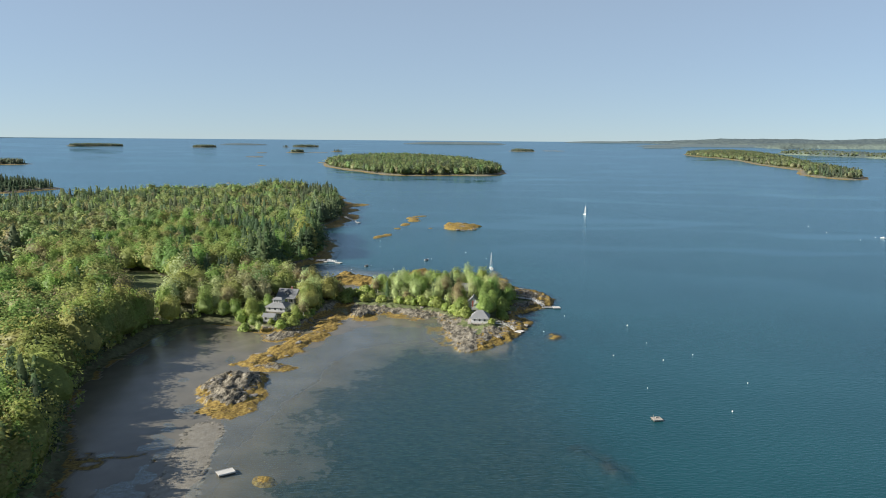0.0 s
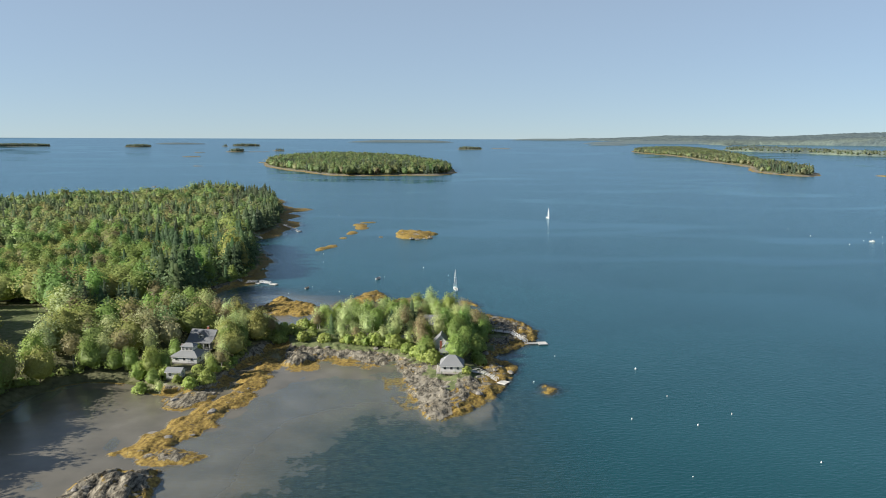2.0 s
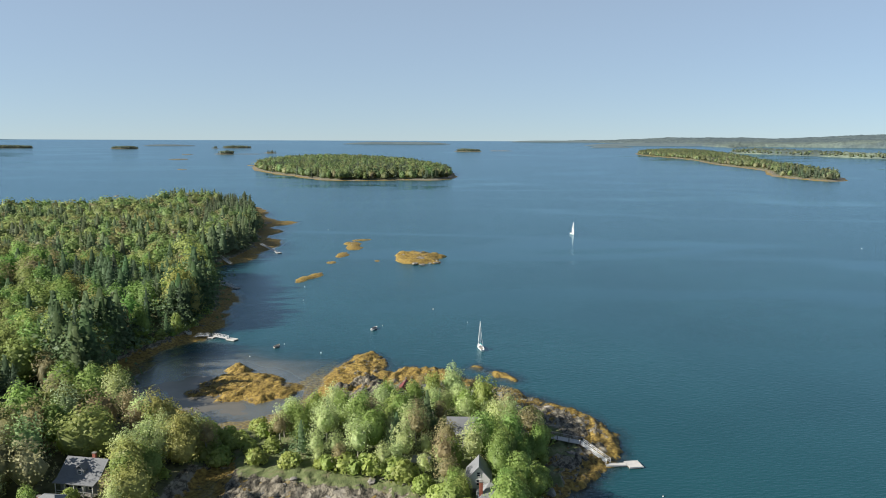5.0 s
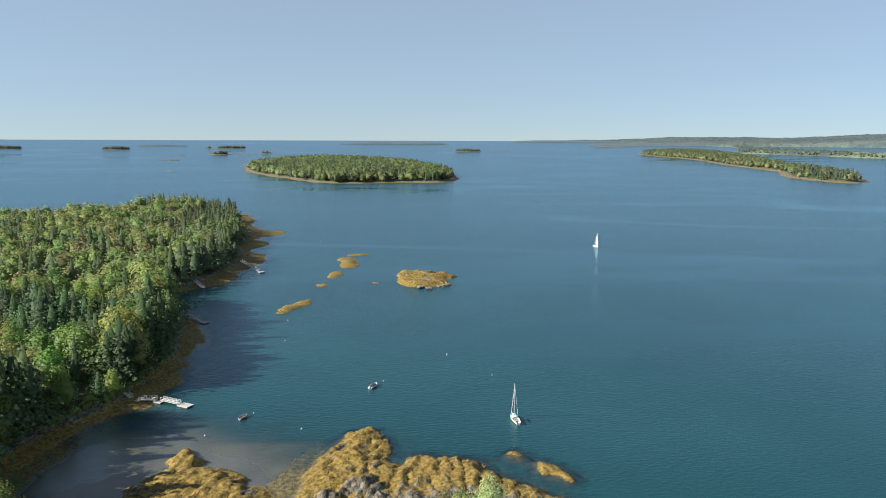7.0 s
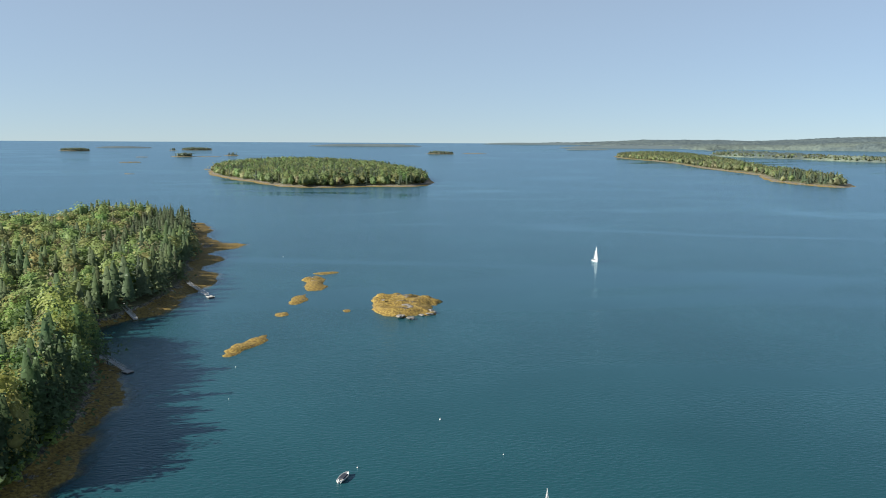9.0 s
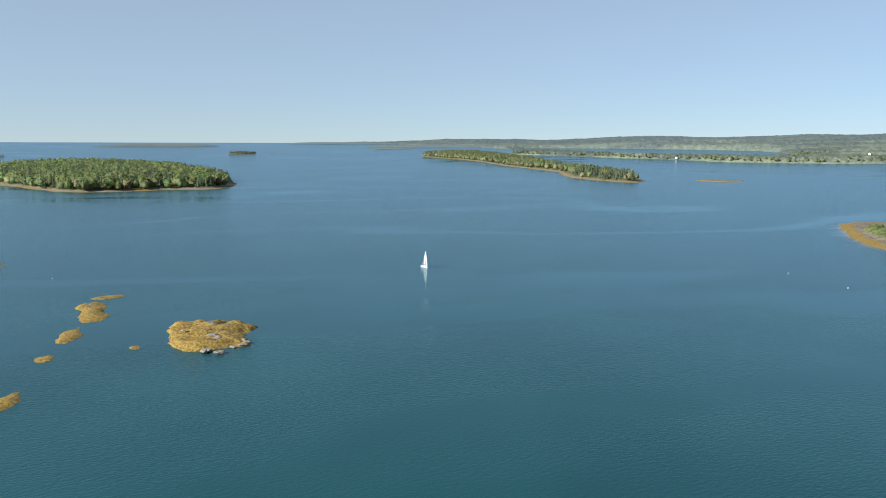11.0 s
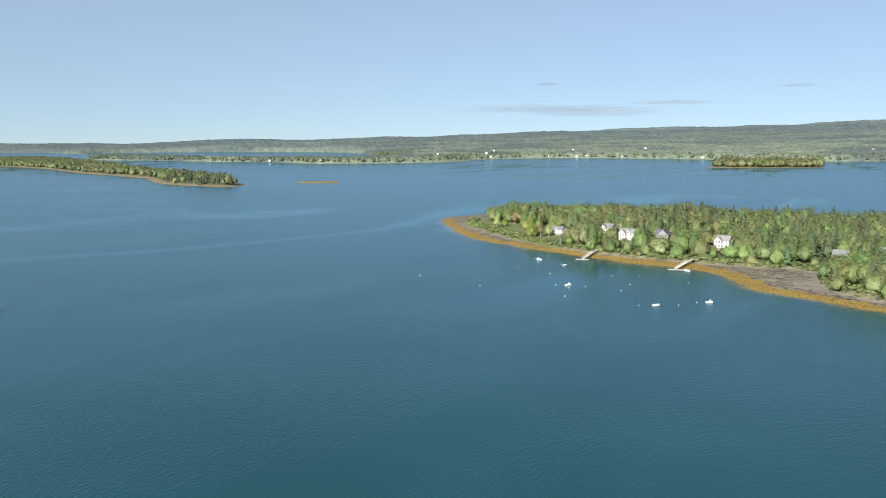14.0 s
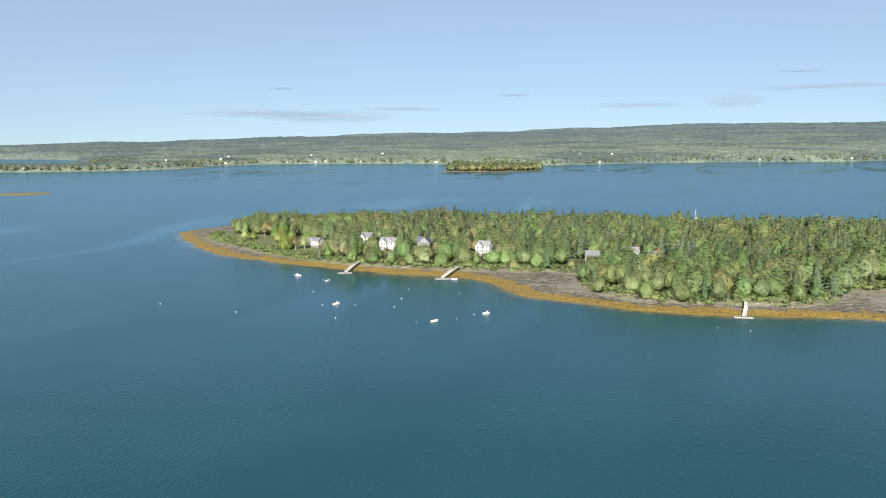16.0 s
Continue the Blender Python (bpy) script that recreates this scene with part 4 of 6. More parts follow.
def broadleaf(rng, height=14.0, radius=4.4, base=0.28, leaves=330, size=0.62, blobs=8, core=0.72, loose=0.55, airy=0.26, swell=0.2, rough=0.36):
    """Triangles of a domed crown: scraps of foliage through its outer shell, swelling into soft billows, over a leafy core."""
    few = leaves < 130
    count = min(blobs, 5) if few else blobs
    k = np.arange(count) + 0.5
    up, turn = 1.0 - 1.25 * k / count, 2.4 * k + 6.28 * rng.random()
    flat = np.sqrt(1 - np.clip(up, -0.98, 0.98) ** 2)
    centres = np.column_stack([flat * np.cos(turn), flat * np.sin(turn), up]) + 0.16 * rng.normal(size=(count, 3))
    centres /= np.linalg.norm(centres, axis=1)[:, None]
    amp = swell * (0.5 + rng.random(count))
    width = 1.5 / math.sqrt(count)
    mid, axes = np.array([0, 0, height * (1 + base) / 2]), np.array([radius, radius, height * (1 - base) / 2])
    flare = lambda d: np.column_stack([1.06 - 0.22 * d[:, 2], 1.06 - 0.22 * d[:, 2], np.ones(len(d))])   # broader low down

    def shell(d):
        away = np.arccos(np.clip(d @ centres.T, -1, 1)) / width
        bulge = amp * np.exp(-away ** 2)
        best = bulge.argmax(1)
        return 0.86 + bulge.max(1), d - centres[best]

    d = rng.normal(size=(leaves, 3))
    d /= np.linalg.norm(d, axis=1)[:, None]
    d[:, 2] = np.where(d[:, 2] < -0.45, -d[:, 2], d[:, 2])
    r, lean = shell(d)
    at = mid + d * axes * flare(d) * (r * (1.04 - airy * rng.random(leaves) ** 1.4))[:, None]
    out = d / axes * axes.mean()
    out = out / np.linalg.norm(out, axis=1)[:, None] + 3.6 * swell * lean + (0, 0, 0.4)
    tri = [rounded(leaf_triangles(at, out, size, rng, loose), out, rng, rough)]
    if core:
        cv, cf = (ICO_V, ICO_F) if few else (ICO2_V, ICO2_F)
        r, lean = shell(cv)
        v = mid + cv * axes * flare(cv) * (core * r)[:, None]
        v = v + 0.05 * radius * rng.normal(size=v.shape)
        tri.append(rounded(v[cf], (cv + 0.9 * lean + (0, 0, 0.4) + 0.3 * rng.normal(size=cv.shape))[cf]))
    return np.concatenate(tri)


def conifer(rng, height=17.0, radius=2.9, base=0.14, leaves=260, size=0.6, tiers=9, ragged=0.35, taper=0.85):
    """Triangles of a spire of drooping tiers."""
    t = 1 - np.sqrt(1 - rng.random(leaves) * 0.985)
    tier = (np.floor(t * tiers) + 0.35 + 0.4 * rng.random(leaves)) / tiers
    tier = np.clip(0.8 * tier + 0.2 * t, 0, 0.995)
    a = rng.random(leaves) * 2 * np.pi
    lobes = 1 + ragged * np.sin(a * 3 + tier * 40 + rng.random() * 6) * rng.random(leaves)
    r = radius * (1 - tier) ** taper * (0.4 + 0.7 * rng.random(leaves) ** 0.6) * lobes
    z = height * (base + (1 - base) * tier) - 0.16 * r
    c = np.column_stack([r * np.cos(a), r * np.sin(a), z])
    nrm = np.column_stack([np.cos(a) * 0.5, np.sin(a) * 0.5, np.full(leaves, 0.9)])
    tri = [rounded(leaf_triangles(c, nrm, size * (1 - 0.45 * tier)[:, None], rng, 0.5), nrm, rng, 0.55)]
    ring, levels = np.arange(6) * np.pi / 3, np.array([0.02, 0.3, 0.6, 0.93])
    girth = 0.42 * radius * (1 - levels) ** taper * (0.75 + 0.5 * rng.random((6, 4)))
    v = np.stack([girth * np.cos(ring)[:, None], girth * np.sin(ring)[:, None], height * (base + (1 - base) * levels) - 0.2 * girth], -1)
    w = np.roll(v, -1, 0)
    quads = np.stack([v[:, :-1], w[:, :-1], w[:, 1:], v[:, 1:]], 2).reshape(-1, 4, 3)
    inner = np.concatenate([quads[:, [0, 1, 2]], quads[:, [0, 2, 3]]])
    tri.append(rounded(inner, inner * (1, 1, 0) / radius + (0, 0, 0.35)))
    return np.concatenate(tri)


def trunk_mesh(name, height, thick, bark, limbs, rng, spread):
    bm = bmesh.new()
    bend = Vector((rng.normal() * 0.3, rng.normal() * 0.3, height * 0.45))
    rod(bm, (0, 0, -0.6), bend, thick, thick * 0.72, 7)
    rod(bm, bend, (bend.x * 1.6, bend.y * 1.6, height * 0.9), thick * 0.72, thick * 0.2, 6)
    for k in range(limbs):
        a, z = 2.4 * k, height * (0.3 + 0.4 * k / max(1, limbs))
        rod(bm, (bend.x * 0.8, bend.y * 0.8, z), (spread * math.cos(a), spread * math.sin(a), z + height * 0.2), thick * 0.4, thick * 0.1, 5)
    me = bpy.data.meshes.new(name)
    bm.to_mesh(me)
    bm.free()
    me.materials.append(bark)
    return me


def crown_mesh(name, tri, tone, rng):
    t = np.asarray(tone) * (0.93 + 0.14 * rng.random((len(tri), 1)))
    t = np.repeat(t, 3, axis=0)
    return mesh_from(name, tri[:, 0].reshape(-1, 3), np.arange(len(tri) * 3).reshape(-1, 3), LEAF, True, [("tone", t), ("custom_normal", tri[:, 1].reshape(-1, 3))])


# species: tone of the leaf, label
TONES = {
    "maple": (0.285, 0.36, 0.105), "oak": (0.345, 0.355, 0.12), "ash": (0.235, 0.345, 0.10), "birch": (0.48, 0.555, 0.255),
    "budding": (0.325, 0.285, 0.15), "spruce": (0.095, 0.135, 0.078), "pine": (0.14, 0.21, 0.10), "bush": (0.35, 0.42, 0.125)}
LABELS = {"maple": "fresh yellow-green broadleaf tree in spring leaf", "oak": "olive-gold broadleaf tree just leafing out", "ash": "bright green full-leaved broadleaf tree",
    "birch": "pale silvery green feathery tree with light bark", "budding": "half-bare tree with brownish opening buds", "spruce": "dark green pointed spruce near the shore",
    "pine": "blue-green layered pine tree by the shore", "bush": "low yellow-green shrub by the shore"}


def shape(kind, rng, detail, even=False):
    """Crown triangles of a species. detail: share of the full count of leaf scraps."""
    n = lambda k: max(10, int(k * detail))
    g = detail ** -0.36 if detail < 1 else 1.0
    if kind == "spruce":
        return conifer(rng, 16, 3.9, 0.08, n(800), 0.42 * g, 9, 0.6, 0.82)
    if kind == "pine":
        return conifer(rng, 16.5, 5.6, 0.16, n(900), 0.46 * g, 6, 1.1, 0.72)
    if kind == "birch":
        return broadleaf(rng, 13.0, 3.9, -0.04, n(1900), 0.22 * g, 15, 0.54, 0.7, 0.6, 0.46, 0.42)
    if kind == "budding":
        return broadleaf(rng, 13.5, 4.4, 0.12 if detail > 0.6 else -0.1, n(1200), 0.24 * g, 14, 0.5 if detail > 0.6 else 0.66, 0.6, 0.6, 0.3)
    if kind == "bush":
        return broadleaf(rng, 3.2, 2.0, -0.3, n(260), 0.33 * g, 5, 0.7)
    tall, wide, lobes = {"maple": (13.5, 5.0, 11), "oak": (13.5, 6.2, 9), "ash": (14.5, 4.5, 12)}[kind]
    return broadleaf(rng, tall, wide, -0.12, n(1500), 0.30 * g, lobes, *((0.74, 0.55, 0.42, 0.38, 0.38) if even else (0.7, 0.6, 0.46, 0.32, 0.36)))


MODELS = {}
for kind in TONES:
    rng = np.random.default_rng(len(kind) * 7 + ord(kind[0]))
    for k in range(3):
        tone = np.array(TONES[kind]) * (1.0 + 0.1 * k)
        tall = {"spruce": 17, "pine": 17, "birch": 13, "bush": 2.2}.get(kind, 13.5)
        ob = tagged(new("shrub" if kind == "bush" else "tree"), LABELS[kind], "shrub" if kind == "bush" else "tree", "trees by the shore")
        tr = new("trunk", trunk_mesh("trunk", tall, 0.09 if kind == "bush" else 0.24, BIRCH if kind in ("birch", "budding") else BARK, {"spruce": 0, "bush": 3}.get(kind, 6), rng, 0.8 if kind == "bush" else 2.6))
        cr = new("crown", crown_mesh("crown", shape(kind, rng, 0.85, True), tone, rng))
        tr.parent = cr.parent = ob
        MODELS[kind, k] = [ob, False]


def plant(kind, x, y, z, size=1.0, turn=0.0):
    """A tree of its own at a place."""
    model = MODELS[kind, int(abs(x * 7 + y * 3)) % 3]
    m = Matrix.Translation((x, y, z)) @ Matrix.Rotation(turn, 4, "Z")
    if model[1]:
        ob = copy_thing(model[0], m)
    else:
        ob, model[1] = model[0], True
        ob.matrix_basis = m
    ob.scale = (size, size, size * (0.92 + 0.16 * ((x * 13.7) % 1)))
    return ob


def scatter(outline, spacing, rng, keep=None):
    lo, hi = outline.min(0), outline.max(0)
    gx, gy = np.meshgrid(np.arange(lo[0], hi[0], spacing), np.arange(lo[1], hi[1], spacing), indexing="ij")
    gx = gx + spacing * 0.85 * (rng.random(gx.shape) - 0.5) + np.where(np.arange(gx.shape[1]) % 2, spacing / 2, 0)
    gy = gy + spacing * 0.85 * (rng.random(gx.shape) - 0.5)
    s = inside(gx, gy, outline)
    ok = s > 0.5
    if keep is not None:
        ok &= keep(gx, gy)
    return gx[ok], gy[ok], s[ok]


def wood(name, label, kinds, x, y, z, size, detail, rng, tone_spread=0.12, bare=0.0, wide=1.1, even=True):
    """Many trees joined into one stretch of woodland. kinds: the species of each tree. bare: share of a pale green
    mixed into the leaf colour, mostly as distance haze.
    """
    out_v, out_t, out_n = [], [], []
    for kind in sorted(set(kinds)):
        for k in range(4):
            tri = shape(kind, rng, detail, even)
            mine = np.flatnonzero((kinds == kind) & (np.arange(len(kinds)) % 4 == k))
            if not len(mine):
                continue
            a, s = rng.random(len(mine)) * 2 * np.pi, size[mine] * (0.86 + 0.28 * rng.random(len(mine)))
            p, q = tri[:, 0].reshape(1, -1, 3), tri[:, 1].reshape(1, -1, 3)
            c, sn = np.cos(a)[:, None], np.sin(a)[:, None]
            w = s * (0.95 + 0.3 * rng.random(len(mine))) * (1.0 if kind in ("spruce", "pine") else 1.12 if kind == "bush" else wide)
            lop = np.exp(0.16 * rng.normal(size=len(mine)))[:, None]   # crowns grown to one side
            v = np.stack([(p[..., 0] * lop * c - p[..., 1] / lop * sn) * w[:, None] + x[mine][:, None],
                          (p[..., 0] * lop * sn + p[..., 1] / lop * c) * w[:, None] + y[mine][:, None], p[..., 2] * s[:, None] + z[mine][:, None]], -1)
            # the veil of air over distant woods goes into their leaf tone here
            t = (np.array(TONES[kind]) * (1 - bare) + np.array((0.255, 0.285, 0.165) if bare < 0.5 else (0.165, 0.2, 0.13)) * bare) * (1 + tone_spread * rng.normal(size=(len(mine), 1))) * (1 + 0.045 * rng.normal(size=(len(mine), 3)))
            out_v.append(v.reshape(-1, 3))
            out_n.append(np.stack([q[..., 0] * c - q[..., 1] * sn, q[..., 0] * sn + q[..., 1] * c, q[..., 2] + 0 * c], -1).reshape(-1, 3))
            out_t.append(np.repeat(np.clip(t, 0.01, 0.5), p.shape[1], axis=0))
    v, t = np.concatenate(out_v), np.concatenate(out_t)
    me = mesh_from(name, drawn_in(v), np.arange(len(v)).reshape(-1, 3), LEAF, True, [("tone", t), ("custom_normal", np.concatenate(out_n))])
    return tagged(new(name, me), label, "woods", kind="stuff")


def choose(rng, n, shares):
    names = list(shares)
    p = np.array([shares[k] for k in names], float)
    return np.array(names)[rng.choice(len(names), n, p=p / p.sum())]


HOUSE_SPOTS = [(16, 331, 8), (15, 345, 6), (14, 357, 6), (2, 366, 4), (-1, 412, 6), (-4, 420, 5), (8, 413, 5), (24, 406, 6), (13, 381, 8), (32, 400, 5), (-75, 357, 8), (-76, 340, 8), (-76, 324, 5), (-131, 545, 9), (-73, 350, 5), (-79, 333, 5), (-72, 333, 4), (-70, 348, 4), (-78, 348, 3), (-76, 333, 5), (-73, 318, 6), (-69, 325, 5), (-73, 350, 6), (-69, 341, 5), (-68, 333, 4), (-76, 313, 5)]


def clear_of(spots):
    def keep(x, y):
        ok = np.ones(x.shape, bool)
        for hx, hy, r in spots:
            ok &= (x - hx) ** 2 + (y - hy) ** 2 > r * r
        return ok
    return keep


def gz(x, y):
    """Height of the near ground at one place."""
    return float(near_ground(np.array([float(x)]), np.array([float(y)]))[0][0])


# western headland
rng = np.random.default_rng(21)
off_lawn = lambda x, y: (np.maximum(inside(x, y, LAWN), inside(x, y, FIELD)) < -1) & clear_of(HOUSE_SPOTS)(x, y)
x, y, s = scatter(HEADLAND, 9.2, rng, lambda x, y: off_lawn(x, y) & (y > 130) & (x > -520))
z = near_ground(x, y)[0]
tall_bank = (s < 26) & (y > 425) & (y < 640)
patch, patch2 = fbm(x, y, 60, 3, 3.0), fbm(x, y, 38, 3, 12.0)
dark = ((patch > 0.75) & (y < 620)) | ((y > 900) & (s < 50) & (x > -200)) | ((y > 660) & (y < 900) & (patch2 > 0.12) & (rng.random(len(x)) < 0.75)) | ((s < 18) & (y > 640) & (patch > 0.0)) | ((s < 30) & (y > 455) & (y < 640) & (rng.random(len(x)) < 0.1)) | (tall_bank & (rng.random(len(x)) < 0.65))
by_house = (y > 315) & (y < 410) & (x > -170)
kinds = np.where(dark, choose(rng, len(x), {"spruce": 0.15, "pine": 0.85}), choose(rng, len(x), {"maple": 0.31, "oak": 0.24, "ash": 0.26, "budding": 0.13, "pine": 0.06}))
kinds = np.where((y > 900) & (s < 50) & (x > -200), "spruce", kinds)
kinds = np.where(by_house & ~dark, choose(rng, len(x), {"budding": 0.34, "oak": 0.28, "maple": 0.26, "birch": 0.12}), kinds)
size = np.clip(0.96 + 0.26 * patch2, 0.62, 1.35) * np.where(y > 480, 0.9, 1.0) * np.where(s < 4, 0.88, 1.0) * np.where(y < 330, 1.12, 1.0) * np.where((inside(x, y, HEADLAND) > 0) & (y > 315) & (y < 400) & (x > -92), 0.8, 1.0) * np.where(tall_bank, 1.35, 1.0) * np.where((y > 640) & (s < 28), 1.35, 1.0) * np.where((y > 490) & (y < 512) & (x > -112), 0.6, 1.0)
front = (y < 400) & (s < 15) & (x > -170) & (y > 150)
front |= (s < 9) & (y >= 400) & (y < 620)
idx = np.flatnonzero(front)
idx = idx[np.argsort(-x[idx] + 0.1 * y[idx])][:270]
single = np.zeros(len(x), bool)
single[idx] = True
for i in idx:
    plant(kinds[i], x[i], y[i], z[i] - 0.2, size[i], rng.random() * 6.28)
near = ~single & (y < 640) & (x > -240) & (x > -0.62 * y - 25)
wood("woodland", "mixed woodland of spruce, pine and spring-green broadleaf trees", kinds[near], x[near], y[near], z[near] - 0.3, size[near], 0.5, rng)
rest = ~single & ~near
# close-grown trees at the very edge of the bank
bx, by, _ = scatter(HEADLAND, 4.7, rng, lambda x, y: (inside(x, y, HEADLAND) < 12) & (inside(x, y, HEADLAND) > np.where(y > 425, 4.0, 2.0)) & (((y > 110) & (y < 322)) | ((y > 425) & (y < 650)) | ((y > 330) & (y < 384) & (x > -72))) & (x > -190) & ((y < 486) | (y > 513)) & (inside(x, y, LAWN) < -1) & clear_of(HOUSE_SPOTS)(x, y))
by_cove = (by > 325) & (by < 400)
bk = np.where(by_cove, choose(rng, len(bx), {"maple": 0.4, "oak": 0.3, "birch": 0.3}), "")
for i in np.flatnonzero(by_cove):
    plant(bk[i], bx[i], by[i], gz(bx[i], by[i]) - 0.2, 0.6 + 0.25 * rng.random(), rng.random() * 6.28)
bx, by = bx[~by_cove], by[~by_cove]
north = by > 400
bk = np.where(north, choose(rng, len(bx), {"spruce": 0.2, "pine": 0.58, "maple": 0.15, "oak": 0.07}), choose(rng, len(bx), {"pine": 0.22, "maple": 0.36, "oak": 0.26, "ash": 0.06, "spruce": 0.1}))
bsize = (np.where(north, np.where(by < 486, 1.45, 1.3), np.where(by > 325, 0.8, 1.2)) * (0.85 + 0.3 * rng.random(len(bx))))
for mine, fine in ((by < 260, 0.5), (by >= 260, 0.45)):
    wood("woodland", "close-grown trees along the edge of the bank", bk[mine], bx[mine], by[mine], near_ground(bx[mine], by[mine])[0] - 0.3, bsize[mine], fine, rng, wide=0.85)
wood("woodland", "spruce and broadleaf woodland on the outer headland", kinds[rest], x[rest], y[rest], z[rest] - 0.3, size[rest], 0.09, rng, 0.08, 0.3)

rng_south = np.random.default_rng(28)
x, y, s = scatter(SOUTH, 7.4, rng_south, lambda x, y: y < 132)
wood("woodland", "mixed broadleaf and pine woodland behind the cove", choose(rng_south, len(x), {"maple": 0.4, "oak": 0.3, "ash": 0.2, "pine": 0.1}), x, y, near_ground(x, y)[0] - 0.3, 0.95 + 0.2 * rng_south.random(len(x)), 0.02, rng_south)

# the neck of land
rng = np.random.default_rng(22)
x, y, s = scatter(NECK_WOOD, 5.2, rng, lambda x, y: clear_of(HOUSE_SPOTS + [(0, 399, 6.5)])(x, y) & ((x > -36) | (np.abs(y - 388) < 9)))
z = near_ground(x, y)[0]
kinds = choose(rng, len(x), {"birch": 0.5, "maple": 0.22, "budding": 0.12, "ash": 0.06, "pine": 0.1})
kinds = np.where((x > 16) & (y > 338) & (y < 375), choose(rng, len(x), {"ash": 0.5, "maple": 0.5}), kinds)
kinds = np.where(x < -36, "bush", kinds)
size = np.where(kinds == "pine", 0.64, 0.74) * (0.66 + 0.55 * rng.random(len(x))) * np.where(s < 2.5, 0.75, 1.0)
size = np.where(kinds == "bush", 1.2, size)
for i in range(len(x)):
    plant(kinds[i], x[i], y[i], z[i] - 0.2, size[i], rng.random() * 6.28)

# a full bright tree and shrubs close about the cottages, and shrubs along the wood's edge
for tx, ty, k, sz in ((7.5, 344, "maple", 0.62), (10.5, 348, "maple", 0.5), (12.5, 340.5, "bush", 1.1), (19.5, 339.5, "bush", 1.3), (20.5, 343, "ash", 0.55), (11.5, 337.5, "bush", 0.8), (22, 325.5, "bush", 0.8)):
    plant(k, tx, ty, gz(tx, ty) - 0.2, sz, tx)
# small trees and shrubs about the houses by the cove
for tx, ty, k, sz in ((-83, 333, "maple", 0.5), (-69, 337, "birch", 0.42), (-66.5, 331, "maple", 0.45), (-84, 323, "maple", 0.48), (-71, 318.5, "bush", 1.3), (-80.5, 317.5, "birch", 0.4), (-68, 352, "budding", 0.55),
                      (-65.5, 345, "birch", 0.5), (-82, 343, "ash", 0.5), (-70.5, 328, "bush", 1.2), (-82, 329, "bush", 1.2), (-87, 319, "bush", 1.3), (-66, 322, "bush", 1.4), (-76, 349.5, "bush", 1.1), (-91, 330, "maple", 0.55), (-95, 335, "ash", 0.6), (-101, 336, "maple", 0.6)):
    plant(k, tx, ty, gz(tx, ty) - 0.2, sz, ty)
for k in range(64):
    q = NECK_WOOD[(k * 2) % len(NECK_WOOD)]
    tx, ty = q[0] + rng.normal() * 1.2, q[1] + rng.normal() * 1.2
    if clear_of(HOUSE_SPOTS + [(24, 327, 6)])(np.array([tx]), np.array([ty]))[0]:
        plant("bush", tx, ty, gz(tx, ty) - 0.2, 0.8 + 0.9 * rng.random(), tx)

# the point with the houses
POINT_HOUSES = [(546, 748, 11), (535, 684, 12), (541, 660, 11), (536, 616, 10), (525, 543, 10), (533, 520, 10), (519, 506, 9), (555, 490, 10), (560, 712, 10)]
rng = np.random.default_rng(23)
x, y, s = scatter(POINT_WOOD, 8.4, rng, lambda x, y: (inside(x, y, GREEN) < -1) & (inside(x, y, MEADOW) < -1) & clear_of(POINT_HOUSES)(x, y) & (y > 300) & (x < 740) & ((inside(x, y, POINT_WOOD) > 17) | (y < 728)))
low = (x < 560) & np.any([(np.abs(y - hy) < 12) & (x < hx) & (x > hx - 32) for hx, hy, r in POINT_HOUSES[1:7]], axis=0)
seaward = (x < 560) & np.any([(np.abs(y - hy) < 7) & (x < hx) & (x > hx - 17) for hx, hy, r in POINT_HOUSES], axis=0)
x, y, s, low = x[~seaward], y[~seaward], s[~seaward], low[~seaward]
z = point_ground(x, y)[0]
patch, patch2 = fbm(x, y, 50, 3, 3.0), fbm(x, y, 34, 3, 15.0)
dark = (patch > 0.72) | ((np.abs(y - 575) < 28) & (s > 22) & (s < 80) & (rng.random(len(x)) < 0.6)) | ((y < 720) & (s > 55) & (patch2 > 0.0) & (rng.random(len(x)) < 0.5))
kinds = np.where(dark, choose(rng, len(x), {"spruce": 0.75, "pine": 0.25}), choose(rng, len(x), {"maple": 0.34, "oak": 0.26, "ash": 0.12, "budding": 0.14, "birch": 0.04, "pine": 0.10}))
kinds = np.where(~dark & (y < 590), choose(rng, len(x), {"ash": 0.3, "pine": 0.27, "maple": 0.28, "oak": 0.15}), kinds)
size = np.clip(0.94 + 0.24 * patch2, 0.66, 1.2) * np.where(s < 6, 0.8, 1.0) * np.where(low, 0.55, 1.0) * np.where(kinds == "spruce", 1.05, 1.0)
fore = (s < 75) | (x < 560)
for mine, fine in ((fore, 0.26), (~fore, 0.09)):
    wood("woodland", "spring-green broadleaf woodland with dark spruces on the point", kinds[mine], x[mine], y[mine], z[mine] - 0.3, size[mine], fine, rng, 0.11, 0.49, 0.95)
# open-grown trees standing about the green and before the houses
rng_green = np.random.default_rng(46)
made = 0
while made < 22:
    tx, ty = rng_green.uniform(505, 600), rng_green.uniform(668, 862)
    p, q = np.array([tx]), np.array([ty])
    if inside(p, q, POINT_WOOD)[0] > 5 and clear_of(POINT_HOUSES)(p, q)[0] and (inside(p, q, GREEN)[0] > -2 or tx < 532):
        plant(("maple", "oak", "budding", "ash", "birch", "maple")[made % 6], tx, ty, float(point_ground(p, q)[0][0]) - 0.2, rng_green.uniform(0.55, 0.9), rng_green.uniform(0, 6.28))
        made += 1
